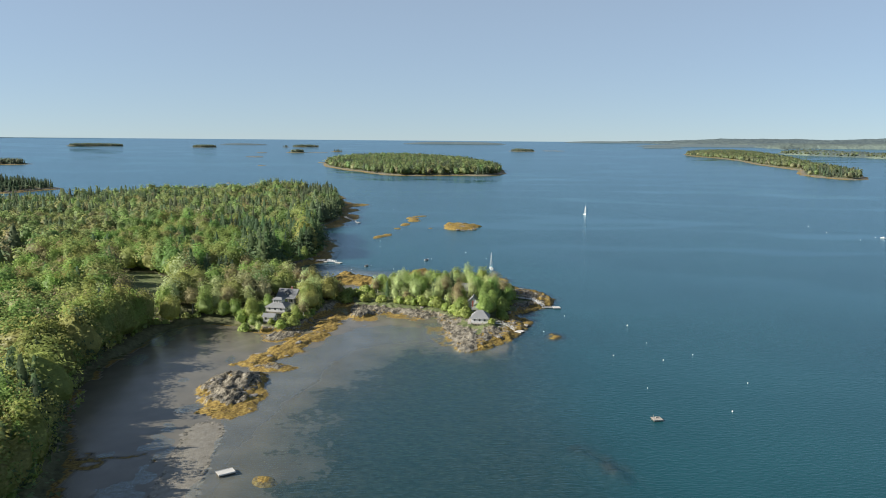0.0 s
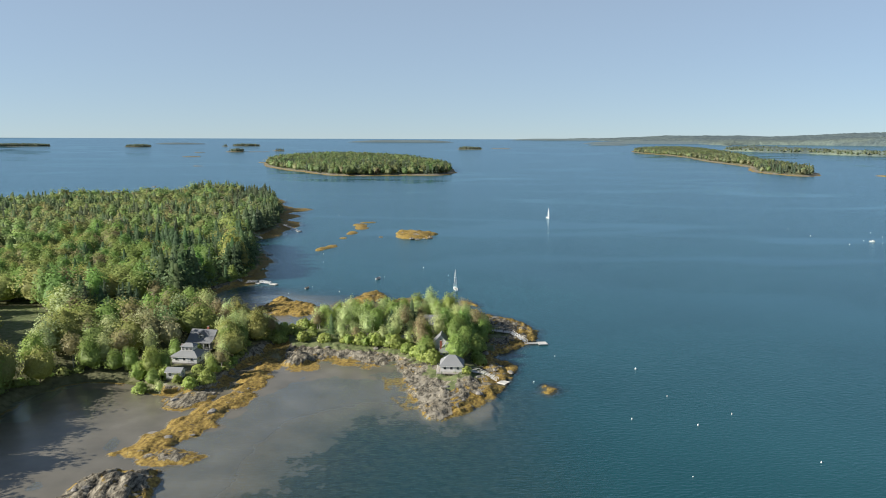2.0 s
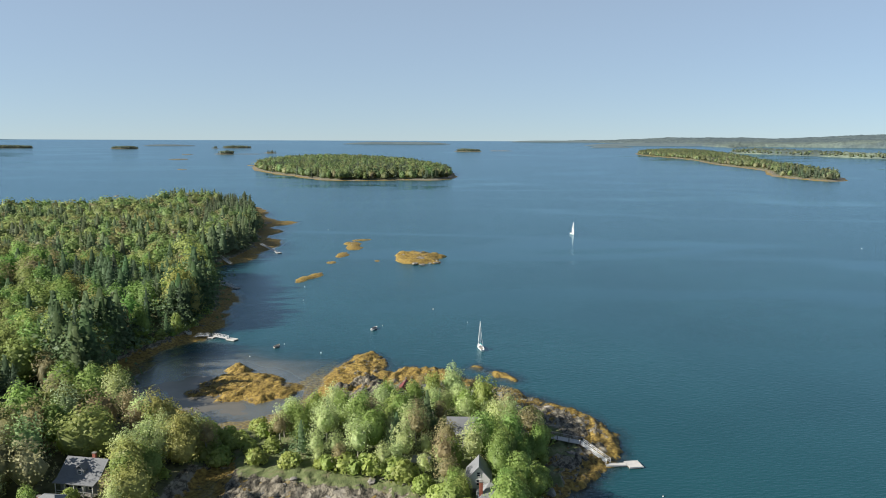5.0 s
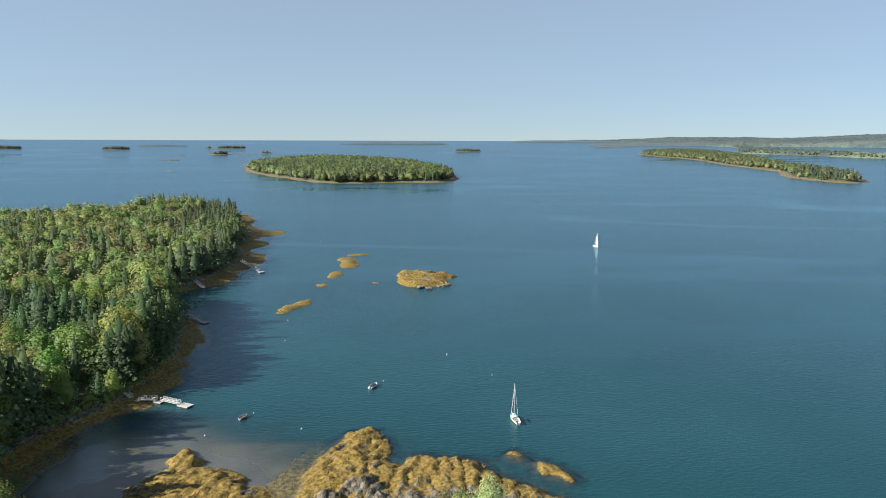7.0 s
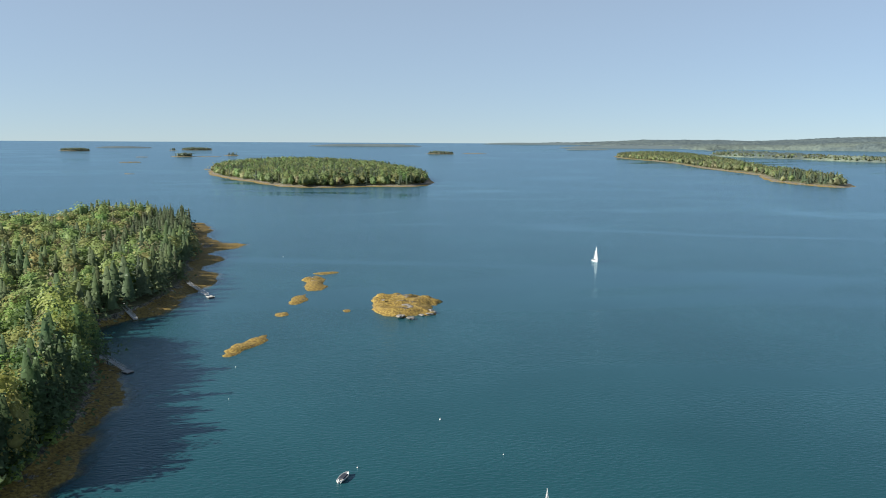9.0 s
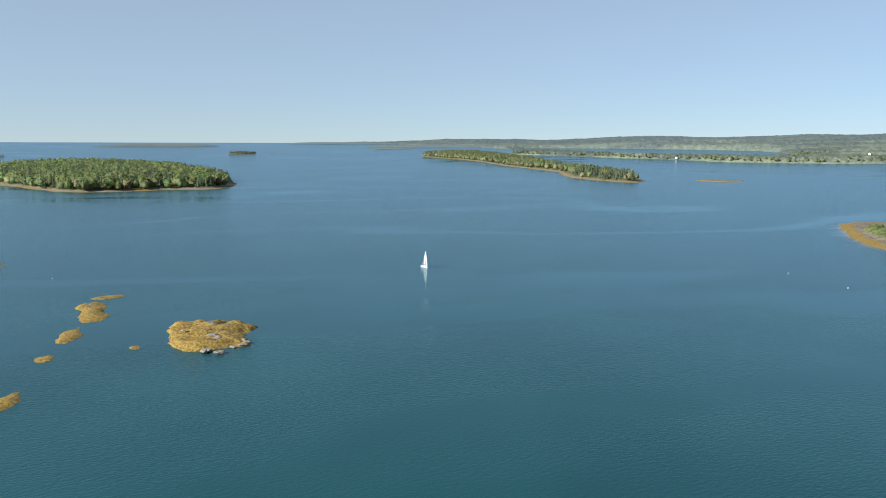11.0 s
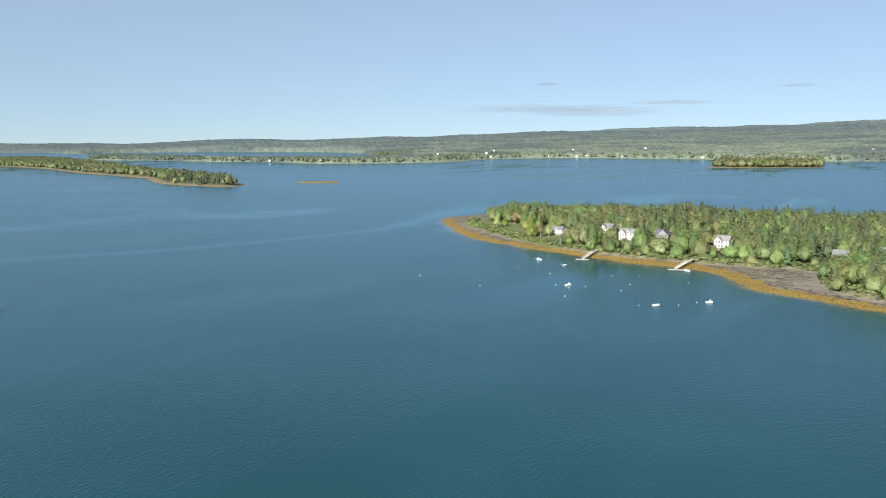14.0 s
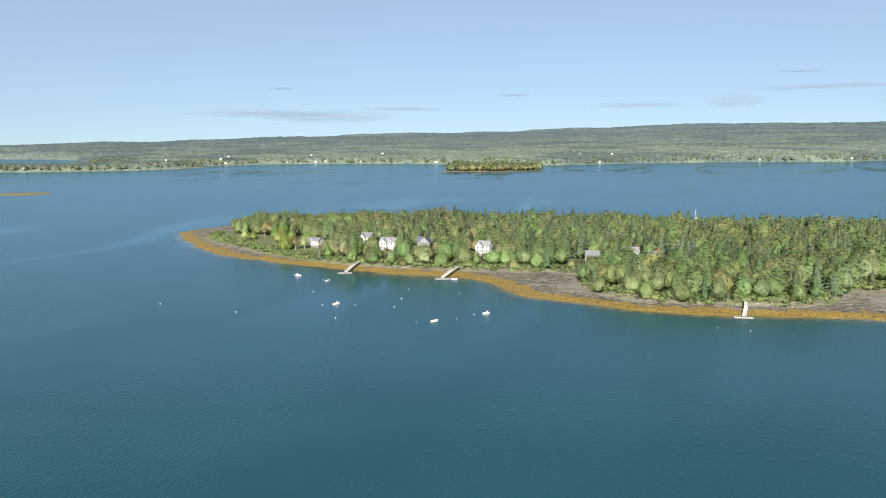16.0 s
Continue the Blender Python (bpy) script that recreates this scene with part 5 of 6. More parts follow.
# shrubs along the bank
x, y, s = scatter(POINT_WOOD, 3.4, rng, lambda x, y: (inside(x, y, POINT_WOOD) < 7) & (x < 620) & (y > 380))
wood("bank_shrubs", "low green shrubs along the bank", np.full(len(x), "bush"), x, y, point_ground(x, y)[0] - 0.3, 0.7 + 0.5 * rng.random(len(x)), 0.2, rng, 0.12, 0.5)
x, y, s = scatter(HEADLAND, 3.4, rng, lambda x, y: (inside(x, y, HEADLAND) < 5) & (y > 150) & (y < 560))
wood("bank_shrubs", "low green shrubs along the bank", np.full(len(x), "bush"), x, y, near_ground(x, y)[0] - 0.3, 0.5 + 0.5 * rng.random(len(x)), 0.35, rng)

x, y, s = scatter(FIELD, 4.6, rng, lambda x, y: (fbm(x, y, 22, 3, 4.0) > -0.35) & (y < 545))
wood("scrub", "grey-green scrub and bushes over an old field", choose(rng, len(x), {"bush": 0.96, "pine": 0.02, "budding": 0.02}), x, y, near_ground(x, y)[0] - 0.3, 0.7 + 0.8 * rng.random(len(x)), 0.09, rng, 0.15, 0.3)

# islands
def isle_wood(outline, spacing, top, bank, detail, seed, label, shares, size=0.9, bare=0.0):
    rng = np.random.default_rng(seed)
    x, y, s = scatter(outline, spacing, rng)
    ok = s > bank
    x, y, s = x[ok], y[ok], s[ok]
    if not len(x):
        return
    rough_z = 1.8 + top * (1 - np.exp(-np.maximum(s - bank, 0) / (top * 6)))
    patch = fbm(x, y, 90, 3, seed)
    kinds = np.where(patch > 0.5, "spruce", choose(rng, len(x), shares))
    wood("woodland", label, kinds, x, y, rough_z - 1.0, size * (0.85 + 0.3 * rng.random(len(x))), detail, rng, 0.16, bare)


MIX = {"maple": 0.26, "oak": 0.12, "ash": 0.3, "spruce": 0.28, "budding": 0.04}
isle_wood(ISLE, 11.0, 9, 13, 0.03, 31, "dense green woods covering the island", MIX, 1.22, 0.5)
isle_wood(LONG_ISLE, 15.5, 7, 13, 0.016, 32, "green woods along the island", {"maple": 0.2, "oak": 0.45, "budding": 0.2, "spruce": 0.1}, 1.2, 0.6)
isle_wood(SPIT, 12.0, 6, 14, 0.02, 33, "woods on the spit", {"oak": 0.45, "maple": 0.4, "spruce": 0.15}, 1.7, 0.55)
for k, (x, y, rx, ry, top) in enumerate(FAR_ISLES):
    if top > 3 and y <= 5600:
        isle_wood(round_outline(x, y, rx, ry, 0, k), max(9.0, rx * ry / 2600.0), top, 12, 0.015, 50 + k, "dark woods on the far island", {"oak": 0.5, "spruce": 0.5} if y > 1500 else {"spruce": 1.0}, 0.9 if y < 6000 else 1.3, 0.0 if y < 1500 else 1.0)
# woods along the mainland shore
rng = np.random.default_rng(77)
band = np.column_stack([rng.uniform(8, 108, 60000), rng.uniform(2000, 5200, 60000)])
x, y = HUB[0] + band[:, 1] * np.sin(np.radians(band[:, 0])), HUB[1] + band[:, 1] * np.cos(np.radians(band[:, 0]))
s, h = main_height(x, y)
ok = (s > 14) & (s < 190)
x, y, h = x[ok][:2400], y[ok][:2400], h[ok][:2400]
wood("woodland", "broken woods along the mainland shore", choose(rng, len(x), {"oak": 0.4, "maple": 0.3, "spruce": 0.2, "budding": 0.1}), x, y, h + 1, 0.85 + 0.5 * rng.random(len(x)), 0.012, rng, 0.15, 0.85)

# ---------------------------------------------------------------- houses
def pz(x, y):
    return float(point_ground(np.array([float(x)]), np.array([float(y)]))[0][0])


def window(parent, x, y, z, w, h, turn, frame_mat):
    """A window let into a wall: frame, bars and pane."""
    m = Matrix.Translation((x, y, z)) @ Matrix.Rotation(radians(turn), 4, "Z")
    bm = bmesh.new()
    for x0, x1, z0, z1 in ((-w / 2 - 0.1, -w / 2, -h / 2, h / 2), (w / 2, w / 2 + 0.1, -h / 2, h / 2), (-w / 2 - 0.1, w / 2 + 0.1, h / 2, h / 2 + 0.12),
                           (-w / 2 - 0.14, w / 2 + 0.14, -h / 2 - 0.12, -h / 2), (-w / 2, w / 2, -0.03, 0.03)):
        box(bm, x0, x1, -0.09, 0.03, z0, z1, m)
    f = part("window", bm, frame_mat, parent)
    part("pane", box(bmesh.new(), -w / 2, w / 2, -0.035, 0.02, -h / 2, h / 2, m), GLASS, f, "dark window glass")
    return f


def roof_slab(bm, pts, thick=0.18):
    """A roof plane of some thickness over three or four corners."""
    lo = [Vector(p) - Vector((0, 0, thick)) for p in pts]
    n = len(pts)
    return solid(bm, list(pts) + lo, [tuple(range(n)), tuple(range(2 * n - 1, n - 1, -1))] + [(i, (i + 1) % n, n + (i + 1) % n, n + i) for i in range(n)])


def house(label, m, w, d, h, rise, walls, roof, hip=0.0, base=1.5, over=0.45, trim=WHITE, chimney=None, porch=None, windows=2, storeys=1, dormer=False, wing=0.0, name="house"):
    """A house with its ridge along x and its front towards -y. hip: how far the ridge stops short of each end."""
    ob = thing(name, label, "house", at=m)
    bm = bmesh.new()
    box(bm, -w / 2, w / 2, -d / 2, d / 2, 0, h)
    if hip == 0:
        for sx in (-1, 1):
            solid(bm, [(sx * w / 2, -d / 2, h), (sx * w / 2, d / 2, h), (sx * w / 2, 0, h + rise), (sx * (w / 2 - 0.2), -d / 2, h), (sx * (w / 2 - 0.2), d / 2, h), (sx * (w / 2 - 0.2), 0, h + rise)],
                  [(0, 1, 2), (5, 4, 3), (0, 3, 4, 1), (1, 4, 5, 2), (2, 5, 3, 0)])
    part("wall", bm, walls, ob)
    part("foundation", box(bmesh.new(), -w / 2 + 0.1, w / 2 - 0.1, -d / 2 + 0.1, d / 2 - 0.1, -base, 0.0), STONE, ob, "grey stone foundation")
    ex, ey, top, eave = w / 2 + over, d / 2 + over, h + rise + 0.2, h + 0.2 - over * rise / (d / 2)
    rx = w / 2 + over - (hip + over if hip else 0)
    bm = bmesh.new()
    roof_slab(bm, [(-ex, -ey, eave), (ex, -ey, eave), (rx, 0, top), (-rx, 0, top)] if rx > 0.05 else [(-ex, -ey, eave), (ex, -ey, eave), (0, 0, top)])
    roof_slab(bm, [(ex, ey, eave), (-ex, ey, eave), (-rx, 0, top), (rx, 0, top)] if rx > 0.05 else [(ex, ey, eave), (-ex, ey, eave), (0, 0, top)])
    if hip:
        roof_slab(bm, [(ex, -ey, eave), (ex, ey, eave), (rx, 0, top)])
        roof_slab(bm, [(-ex, ey, eave), (-ex, -ey, eave), (-rx, 0, top)])
    part("roof", bm, roof, ob)
    for sy in (-1, 1):
        part("fascia", box(bmesh.new(), -ex, ex, sy * ey - 0.05, sy * ey + 0.05, eave - 0.32, eave - 0.16), trim, ob, "white painted fascia board")
    for sx in (-1, 1):
        if hip:
            part("fascia", box(bmesh.new(), sx * ex - 0.05, sx * ex + 0.05, -ey + 0.06, ey - 0.06, eave - 0.32, eave - 0.16), trim, ob, "white painted fascia board")
    for s in range(storeys):
        z = 1.5 + s * 2.6
        for k in range(windows):
            u = (k + 0.5) / windows
            for sy, turn in ((-1, 0), (1, 180)):
                window(ob, (u - 0.5) * w * 0.9, sy * d / 2, z, 0.9, 1.25, turn, trim)
        for k in range(max(1, windows - 1)):
            u = (k + 0.5) / max(1, windows - 1)
            for sx, turn in ((-1, -90), (1, 90)):
                window(ob, sx * w / 2, (u - 0.5) * d * 0.8, z, 0.9, 1.25, turn, trim)
    if hip == 0 and rise > 2:
        for sx, turn in ((-1, -90), (1, 90)):
            window(ob, sx * w / 2, 0, h + rise * 0.35, 0.8, 1.0, turn, trim)
    door = part("door", box(bmesh.new(), 0.06 * w, 0.06 * w + 0.95, -d / 2 - 0.06, -d / 2 + 0.05, 0.05, 2.1), trim, ob, "white panelled door")
    part("door_knob", box(bmesh.new(), 0.06 * w + 0.8, 0.06 * w + 0.86, -d / 2 - 0.12, -d / 2 - 0.05, 1.0, 1.06), ALU, door)
    if chimney:
        cx, cy = chimney
        c = part("chimney", box(bmesh.new(), cx - 0.4, cx + 0.4, cy - 0.3, cy + 0.3, h * 0.8, h + rise + 1.1, bevel=0.03), BRICK, ob, "red brick chimney")
        part("chimney_cap", box(bmesh.new(), cx - 0.48, cx + 0.48, cy - 0.38, cy + 0.38, h + rise + 1.1, h + rise + 1.25), STONE, c)
    if porch:
        depth, side = porch
        y0, y1 = -d / 2 - depth, -d / 2
        part("porch_deck", box(bmesh.new(), -w / 2, w / 2, y0, y1, -0.15, 0.02), WOOD, ob, "grey plank porch deck")
        part("porch_roof", roof_slab(bmesh.new(), [(-w / 2 - 0.3, y0 - 0.3, h - 0.55), (w / 2 + 0.3, y0 - 0.3, h - 0.55), (w / 2 + 0.3, y1 + 0.05, h + 0.05), (-w / 2 - 0.3, y1 + 0.05, h + 0.05)], 0.12), roof, ob)
        for k in range(5):
            px = -w / 2 + 0.15 + k * (w - 0.3) / 4
            part("porch_post", box(bmesh.new(), px - 0.08, px + 0.08, y0 + 0.02, y0 + 0.18, -1.2, h - 0.6), trim, ob)
        bm = bmesh.new()
        for z in (0.35, 0.9):
            box(bm, -w / 2, w / 2, y0 + 0.06, y0 + 0.12, z, z + 0.07)
        part("porch_rail", bm, trim, ob, "white porch railing")
    if wing:
        # a gabled wing across the front
        x0, y0, y1, wh = wing - 2.3, -d / 2 - 2.2, 0.0, rise * 0.8
        bm = box(bmesh.new(), x0, x0 + 4.6, y0, -d / 2, 0.02, h)
        solid(bm, [(x0, y0, h), (x0 + 4.6, y0, h), (x0 + 2.3, y0, h + wh), (x0, y0 + 0.2, h), (x0 + 4.6, y0 + 0.2, h), (x0 + 2.3, y0 + 0.2, h + wh)],
              [(0, 1, 2), (5, 4, 3), (0, 3, 4, 1), (1, 4, 5, 2), (2, 5, 3, 0)])
        wg = part("wing", bm, walls, ob)
        part("wing_foundation", box(bmesh.new(), x0 + 0.1, x0 + 4.5, y0 + 0.1, -d / 2, -base, 0.0), STONE, wg)
        bm = roof_slab(bmesh.new(), [(x0 - 0.4, y0 - 0.4, h - 0.1), (x0 + 2.3, y0 - 0.4, h + wh + 0.2), (x0 + 2.3, y1, h + wh + 0.2), (x0 - 0.4, y1, h - 0.1)])
        part("wing_roof", roof_slab(bm, [(x0 + 2.3, y0 - 0.4, h + wh + 0.2), (x0 + 5.0, y0 - 0.4, h - 0.1), (x0 + 5.0, y1, h - 0.1), (x0 + 2.3, y1, h + wh + 0.2)]), roof, wg)
        for s in range(storeys):
            for u in (-1.0, 1.0):
                window(wg, wing + u, y0, 1.5 + s * 2.6, 0.9, 1.3, 0, trim)
    if dormer:
        bm = bmesh.new()
        box(bm, -1.0, 1.0, -d / 2 + 0.5, -0.3, h + 0.2, h + rise * 0.62)
        dm = part("dormer", bm, walls, ob)
        window(dm, 0, -d / 2 + 0.5, h + rise * 0.36, 0.8, 0.8, 0, trim)
        part("dormer_roof", roof_slab(roof_slab(bmesh.new(), [(-1.25, -d / 2 + 0.2, h + rise * 0.55), (0, -d / 2 + 0.2, h + rise * 0.92), (0, 0, h + rise * 0.92), (-1.25, 0, h + rise * 0.55)], 0.1),
                              [(0, -d / 2 + 0.2, h + rise * 0.92), (1.25, -d / 2 + 0.2, h + rise * 0.55), (1.25, 0, h + rise * 0.55), (0, 0, h + rise * 0.92)], 0.1), roof, dm)
    return ob


# on the neck of land
hz = gz(16, 331) + 0.5
cottage = house("small white cottage with a grey hipped roof", pose(17.2, 331, hz - 0.3, 0, 0, -8), 7.6, 7.2, 2.4, 2.6, WHITE, ROOF_PALE, hip=2.6, base=3.5, windows=3, dormer=False)
bm = bmesh.new()
for k in range(15):
    box(bm, -5.2, 3.8, -3.6 - 0.15 * (k + 1) + 0.01, -3.6 - 0.15 * k, -0.14, -0.06)
deck = part("deck", bm, WOOD, cottage, "weathered grey plank deck")
for k in range(7):
    part("deck_post", box(bmesh.new(), -5.1 + k * 1.45, -4.98 + k * 1.45, -5.85, -5.73, -3.2, 0.9), WOOD, deck)
bm = bmesh.new()
for z in (0.4, 0.85):
    box(bm, -5.2, 3.8, -5.83, -5.75, z, z + 0.07)
    box(bm, -5.2, -5.12, -5.85, 3.0, z, z + 0.07)
part("deck_rail", bm, WOOD_PALE, deck, "pale wooden deck railing")
bm = bmesh.new()
box(bm, -5.2, -3.8, -3.6, 3.2, -0.14, -0.06)
part("side_deck", bm, WOOD, cottage, "weathered grey side deck")
part("dormer", solid(bmesh.new(), [(-2.7, -1.1, 3.0), (-2.7, 1.1, 3.0), (-2.7, 0, 4.2), (-0.5, 0, 4.2), (-1.2, -1.1, 3.7), (-1.2, 1.1, 3.7)], [(0, 1, 2), (0, 2, 3, 4), (1, 5, 3, 2), (0, 4, 5, 1), (4, 3, 5)]), WHITE, cottage, "white gabled dormer")
house("small white cottage with a pale pointed roof", pose(16.5, 345, gz(16, 345) + 0.4, 0, 0, -5), 5.2, 5.2, 2.3, 2.6, WHITE, ROOF_PALE, hip=2.3, base=3.0, windows=2, chimney=(-2.2, -1.6))
house("white cottage with a steep dark grey gable roof", pose(15, 354, gz(15, 354) + 0.4, 0, 0, 82), 6.0, 5.2, 2.5, 2.8, WHITE, ROOF, base=3.0, windows=2)
house("tall white house with a deep red gable roof", pose(-1, 410, gz(-1, 410) + 0.3, 0, 0, 78), 6.5, 5.6, 3.9, 2.7, WHITE, ROOF_RED, base=3.0, windows=2, storeys=1, dormer=True)
house("small grey-blue shingled house beside the red-roofed one", pose(8, 413, gz(8, 413) + 0.3, 0, 0, 10), 6.0, 5.0, 2.6, 2.2, GREY, ROOF, base=3.0, windows=2)
house("wide low house with a pale grey roof and railed porch", pose(24, 406, gz(24, 406) + 0.3, 0, 0, 160), 9.0, 7.0, 2.6, 2.4, WHITE, ROOF_PALE, base=3.0, windows=3, porch=(2.2, 0))
house("large shingled house with a grey roof among trees", pose(14, 380, gz(14, 380) + 0.3, 0, 0, -6), 8, 6, 3.8, 2.2, GREY, ROOF, base=3.0, windows=3, storeys=1, porch=(2.0, 0))
house("small white boathouse above the rocks", pose(31.5, 401, gz(31.5, 401) + 0.3, 0, 0, -35), 4.2, 3.4, 2.3, 1.0, WHITE, ROOF_PALE, base=2.5, windows=1, name="shed")
shelter = thing("open_shelter", "open shelter with a pale flat roof on posts", "shelter", at=pose(2, 366, gz(2, 366) - 0.2, 0, 0, -12))
part("roof", roof_slab(bmesh.new(), [(-2.3, -1.6, 2.1), (2.3, -1.6, 2.1), (2.3, 1.6, 2.5), (-2.3, 1.6, 2.5)], 0.14), ROOF_PALE, shelter)
for sx, sy in ((-2, -1.4), (2, -1.4), (-2, 1.4), (2, 1.4)):
    part("post", box(bmesh.new(), sx - 0.07, sx + 0.07, sy - 0.07, sy + 0.07, -0.3, 2.1 + 0.14 * (sy > 0) * 2), WOOD, shelter)
# beside the cove
house("grey-roofed house with white trim and a brick chimney", pose(-75, 358, gz(-75, 358) + 0.3, 0, 0, -14), 9.5, 7.5, 3.4, 3.0, GREY, ROOF, base=2.5, windows=3, chimney=(1.2, 0.6), porch=(2.0, 0), dormer=True)
ob = house("white house with a pale hipped roof and raised upper floor", pose(-76.5, 341, gz(-76, 341) + 0.3, 0, 0, -12), 9.5, 8.5, 2.3, 2.0, WHITE, ROOF_PALE, hip=3.6, base=3.0, windows=3, chimney=(-2.6, 0.4))
part("upper_floor", box(bmesh.new(), -2.2, 2.2, -1.7, 1.7, 3.2, 5.2), WHITE, ob, "white upper floor with a band of windows")
part("upper_roof", solid(bmesh.new(), [(-2.7, -2.2, 5.2), (2.7, -2.2, 5.2), (2.7, 2.2, 5.2), (-2.7, 2.2, 5.2), (-1.2, 0, 6.2), (1.2, 0, 6.2)], [(0, 1, 5, 4), (1, 2, 5), (2, 3, 4, 5), (3, 0, 4), (3, 2, 1, 0)]), ROOF_PALE, ob)
for k in range(3):
    window(ob, -1.4 + 1.4 * k, -1.7, 4.4, 0.9, 0.8, 0, WHITE)
ob = house("small white shed with wide doors by the cove", pose(-77, 324.5, gz(-77, 324.5) + 0.3, 0, 0, -10), 5.0, 3.6, 2.4, 0.9, CREAM, ROOF_PALE, base=2.0, windows=2, name="shed")
house("dark-roofed house deep among the trees", pose(-131, 545, gz(-131, 545) + 0.2, 0, 0, 60), 10, 8, 4.0, 3.0, GREY, ROOF_DARK, base=2.0, windows=3, porch=(2.0, 0))
house("brown house at the edge of the lawn", pose(-190, 436, gz(-190, 436) + 0.2, 0, 0, 20), 12, 8, 3.4, 2.6, GREY, ROOF_DARK, base=2.0, windows=3)
# on the wooded point, fronts towards the water
POINT_STYLES = [
    (546, 748, "low white house with a grey roof by the green", 13, 8, 3.0, 2.4, CREAM, ROOF, 1, 100),
    (535, 683, "large white two-storey house with a grey roof", 17, 9, 5.4, 3.0, WHITE, ROOF_PALE, 2, 86),
    (541, 660, "grey shingled house with a white-trimmed front gable", 13, 9, 4.6, 4.2, GREY, ROOF_DARK, 2, 170),
    (536, 616, "white two-storey house with a pale grey roof", 10, 8, 5.0, 3.2, WHITE, ROOF_PALE, 2, 92),
    (525, 543, "small white house with a wide front porch", 10, 7, 3.4, 3.0, WHITE, ROOF, 1, 88),
    (533, 520, "white gabled house half hidden by trees", 10, 8, 4.6, 3.0, WHITE, ROOF_PALE, 2, 95),
    (519, 506, "blue-grey house with a pale pyramid roof", 8, 8, 5.0, 3.4, GREY, ROOF_PALE, 2, 80),
    (555, 490, "grey house with a steep roof among trees", 8, 7, 5.0, 3.6, GREY, ROOF, 2, 60),
    (560, 712, "brown-grey house behind budding trees", 10, 7, 4.6, 3.0, CREAM, ROOF, 2, 90)]
for x, y, label, w, d, h, rise, wm, rm, st, turn in POINT_STYLES:
    house(label, pose(x, y, pz(x, y) + 1.8, 0, 0, -turn), w * 0.85, d * 0.85, h, rise * 0.9, wm, rm, base=4.5, windows=4 if w > 11 else 3, storeys=st,
          hip=d / 2 - 0.1 if "pyramid" in label else 0.0, porch=(2.4, 0) if "porch" in label else None, chimney=(w * 0.3, 0.5) if st == 2 else None, wing=-w * 0.24 if st == 2 and "pyramid" not in label else 0.0, dormer=w > 12)


# small houses along the mainland and the long island
def far_house(x, y, z, w, turn):
    p, q = drawn_in(np.array([[x, y, z], [x + 1, y, z]]))
    k = float(np.hypot(*(q - p)[:2]))
    k = float(np.linalg.norm(p[:2] - HUB) / np.linalg.norm(np.array([x, y]) - HUB))
    ob = thing("house", "small far white house by the shore", "house", "far houses", Matrix.Translation(p) @ Matrix.Rotation(radians(turn), 4, "Z"))
    part("wall", box(bmesh.new(), -w / 2 * k, w / 2 * k, -4.5 * k, 4.5 * k, -2 * k, 6 * k), WHITE, ob)
    e, t, b = w / 2 * k + 0.4 * k, 9.5 * k, 5.8 * k
    part("roof", solid(bmesh.new(), [(-e, -5 * k, b), (e, -5 * k, b), (e, 5 * k, b), (-e, 5 * k, b), (-e, 0, t), (e, 0, t)], [(0, 1, 5, 4), (2, 3, 4, 5), (0, 4, 3), (1, 2, 5), (0, 3, 2, 1)]), ROOF_PALE, ob)


rng = np.random.default_rng(5)
made = 0
while made < 26:
    a, r = radians(rng.uniform(28, 100)), rng.uniform(2000, 4900)
    x, y = HUB[0] + r * math.sin(a), HUB[1] + r * math.cos(a)
    s, h = main_height(np.array([x]), np.array([y]))
    if 20 < s[0] < (75 if made < 18 else 900):
        far_house(x, y, float(h[0]) + (3 if s[0] < 90 else 12), rng.uniform(8, 15), rng.uniform(0, 180))
        made += 1

# ---------------------------------------------------------------- docks and floats
def along(a, b):
    """Pose at a, x axis towards b on the level; and the run between them."""
    a, b = Vector(a), Vector(b)
    d = b - a
    return Matrix.Translation(a) @ Matrix.Rotation(math.atan2(d.y, d.x), 4, "Z"), math.hypot(d.x, d.y), d.z


def planks(bm, run, width, z0, z1, m=None, count=None):
    n = count or max(3, int(run / 0.5))
    for k in range(n):
        x0, x1 = run * k / n, run * (k + 0.93) / n
        za, zb = z0 + (z1 - z0) * k / n, z0 + (z1 - z0) * (k + 0.93) / n
        solid(bm, [(x0, -width / 2, za), (x1, -width / 2, zb), (x1, width / 2, zb), (x0, width / 2, za)] + [(x0, -width / 2, za - 0.08), (x1, -width / 2, zb - 0.08), (x1, width / 2, zb - 0.08), (x0, width / 2, za - 0.08)],
              [(0, 1, 2, 3), (7, 6, 5, 4), (0, 4, 5, 1), (1, 5, 6, 2), (2, 6, 7, 3), (3, 7, 4, 0)])
    return bm


def gangway(label, a, b, width=1.3, rails=ALU):
    m, run, rise = along(a, b)
    ob = thing("gangway", label, "gangway", at=m)
    part("deck", planks(bmesh.new(), run, width, 0, rise), WOOD_PALE, ob)
    for sy in (-1, 1):
        bm = bmesh.new()
        n = max(2, int(run / 1.6))
        for k in range(n + 1):
            x = run * k / n
            rod(bm, (x, sy * width / 2, rise * k / n - 0.2), (x, sy * width / 2, rise * k / n + 1.0), 0.045, sides=6)
            if k < n:
                rod(bm, (x, sy * width / 2, rise * k / n), (run * (k + 1) / n, sy * width / 2, rise * (k + 1) / n + 1.0), 0.035, sides=5)
        for up in (0.0, 0.5, 1.0):
            rod(bm, (0, sy * width / 2, up), (run, sy * width / 2, rise + up), 0.05, sides=6)
        part("side_rail", bm, rails, ob, "pale metal truss rail")
    return ob


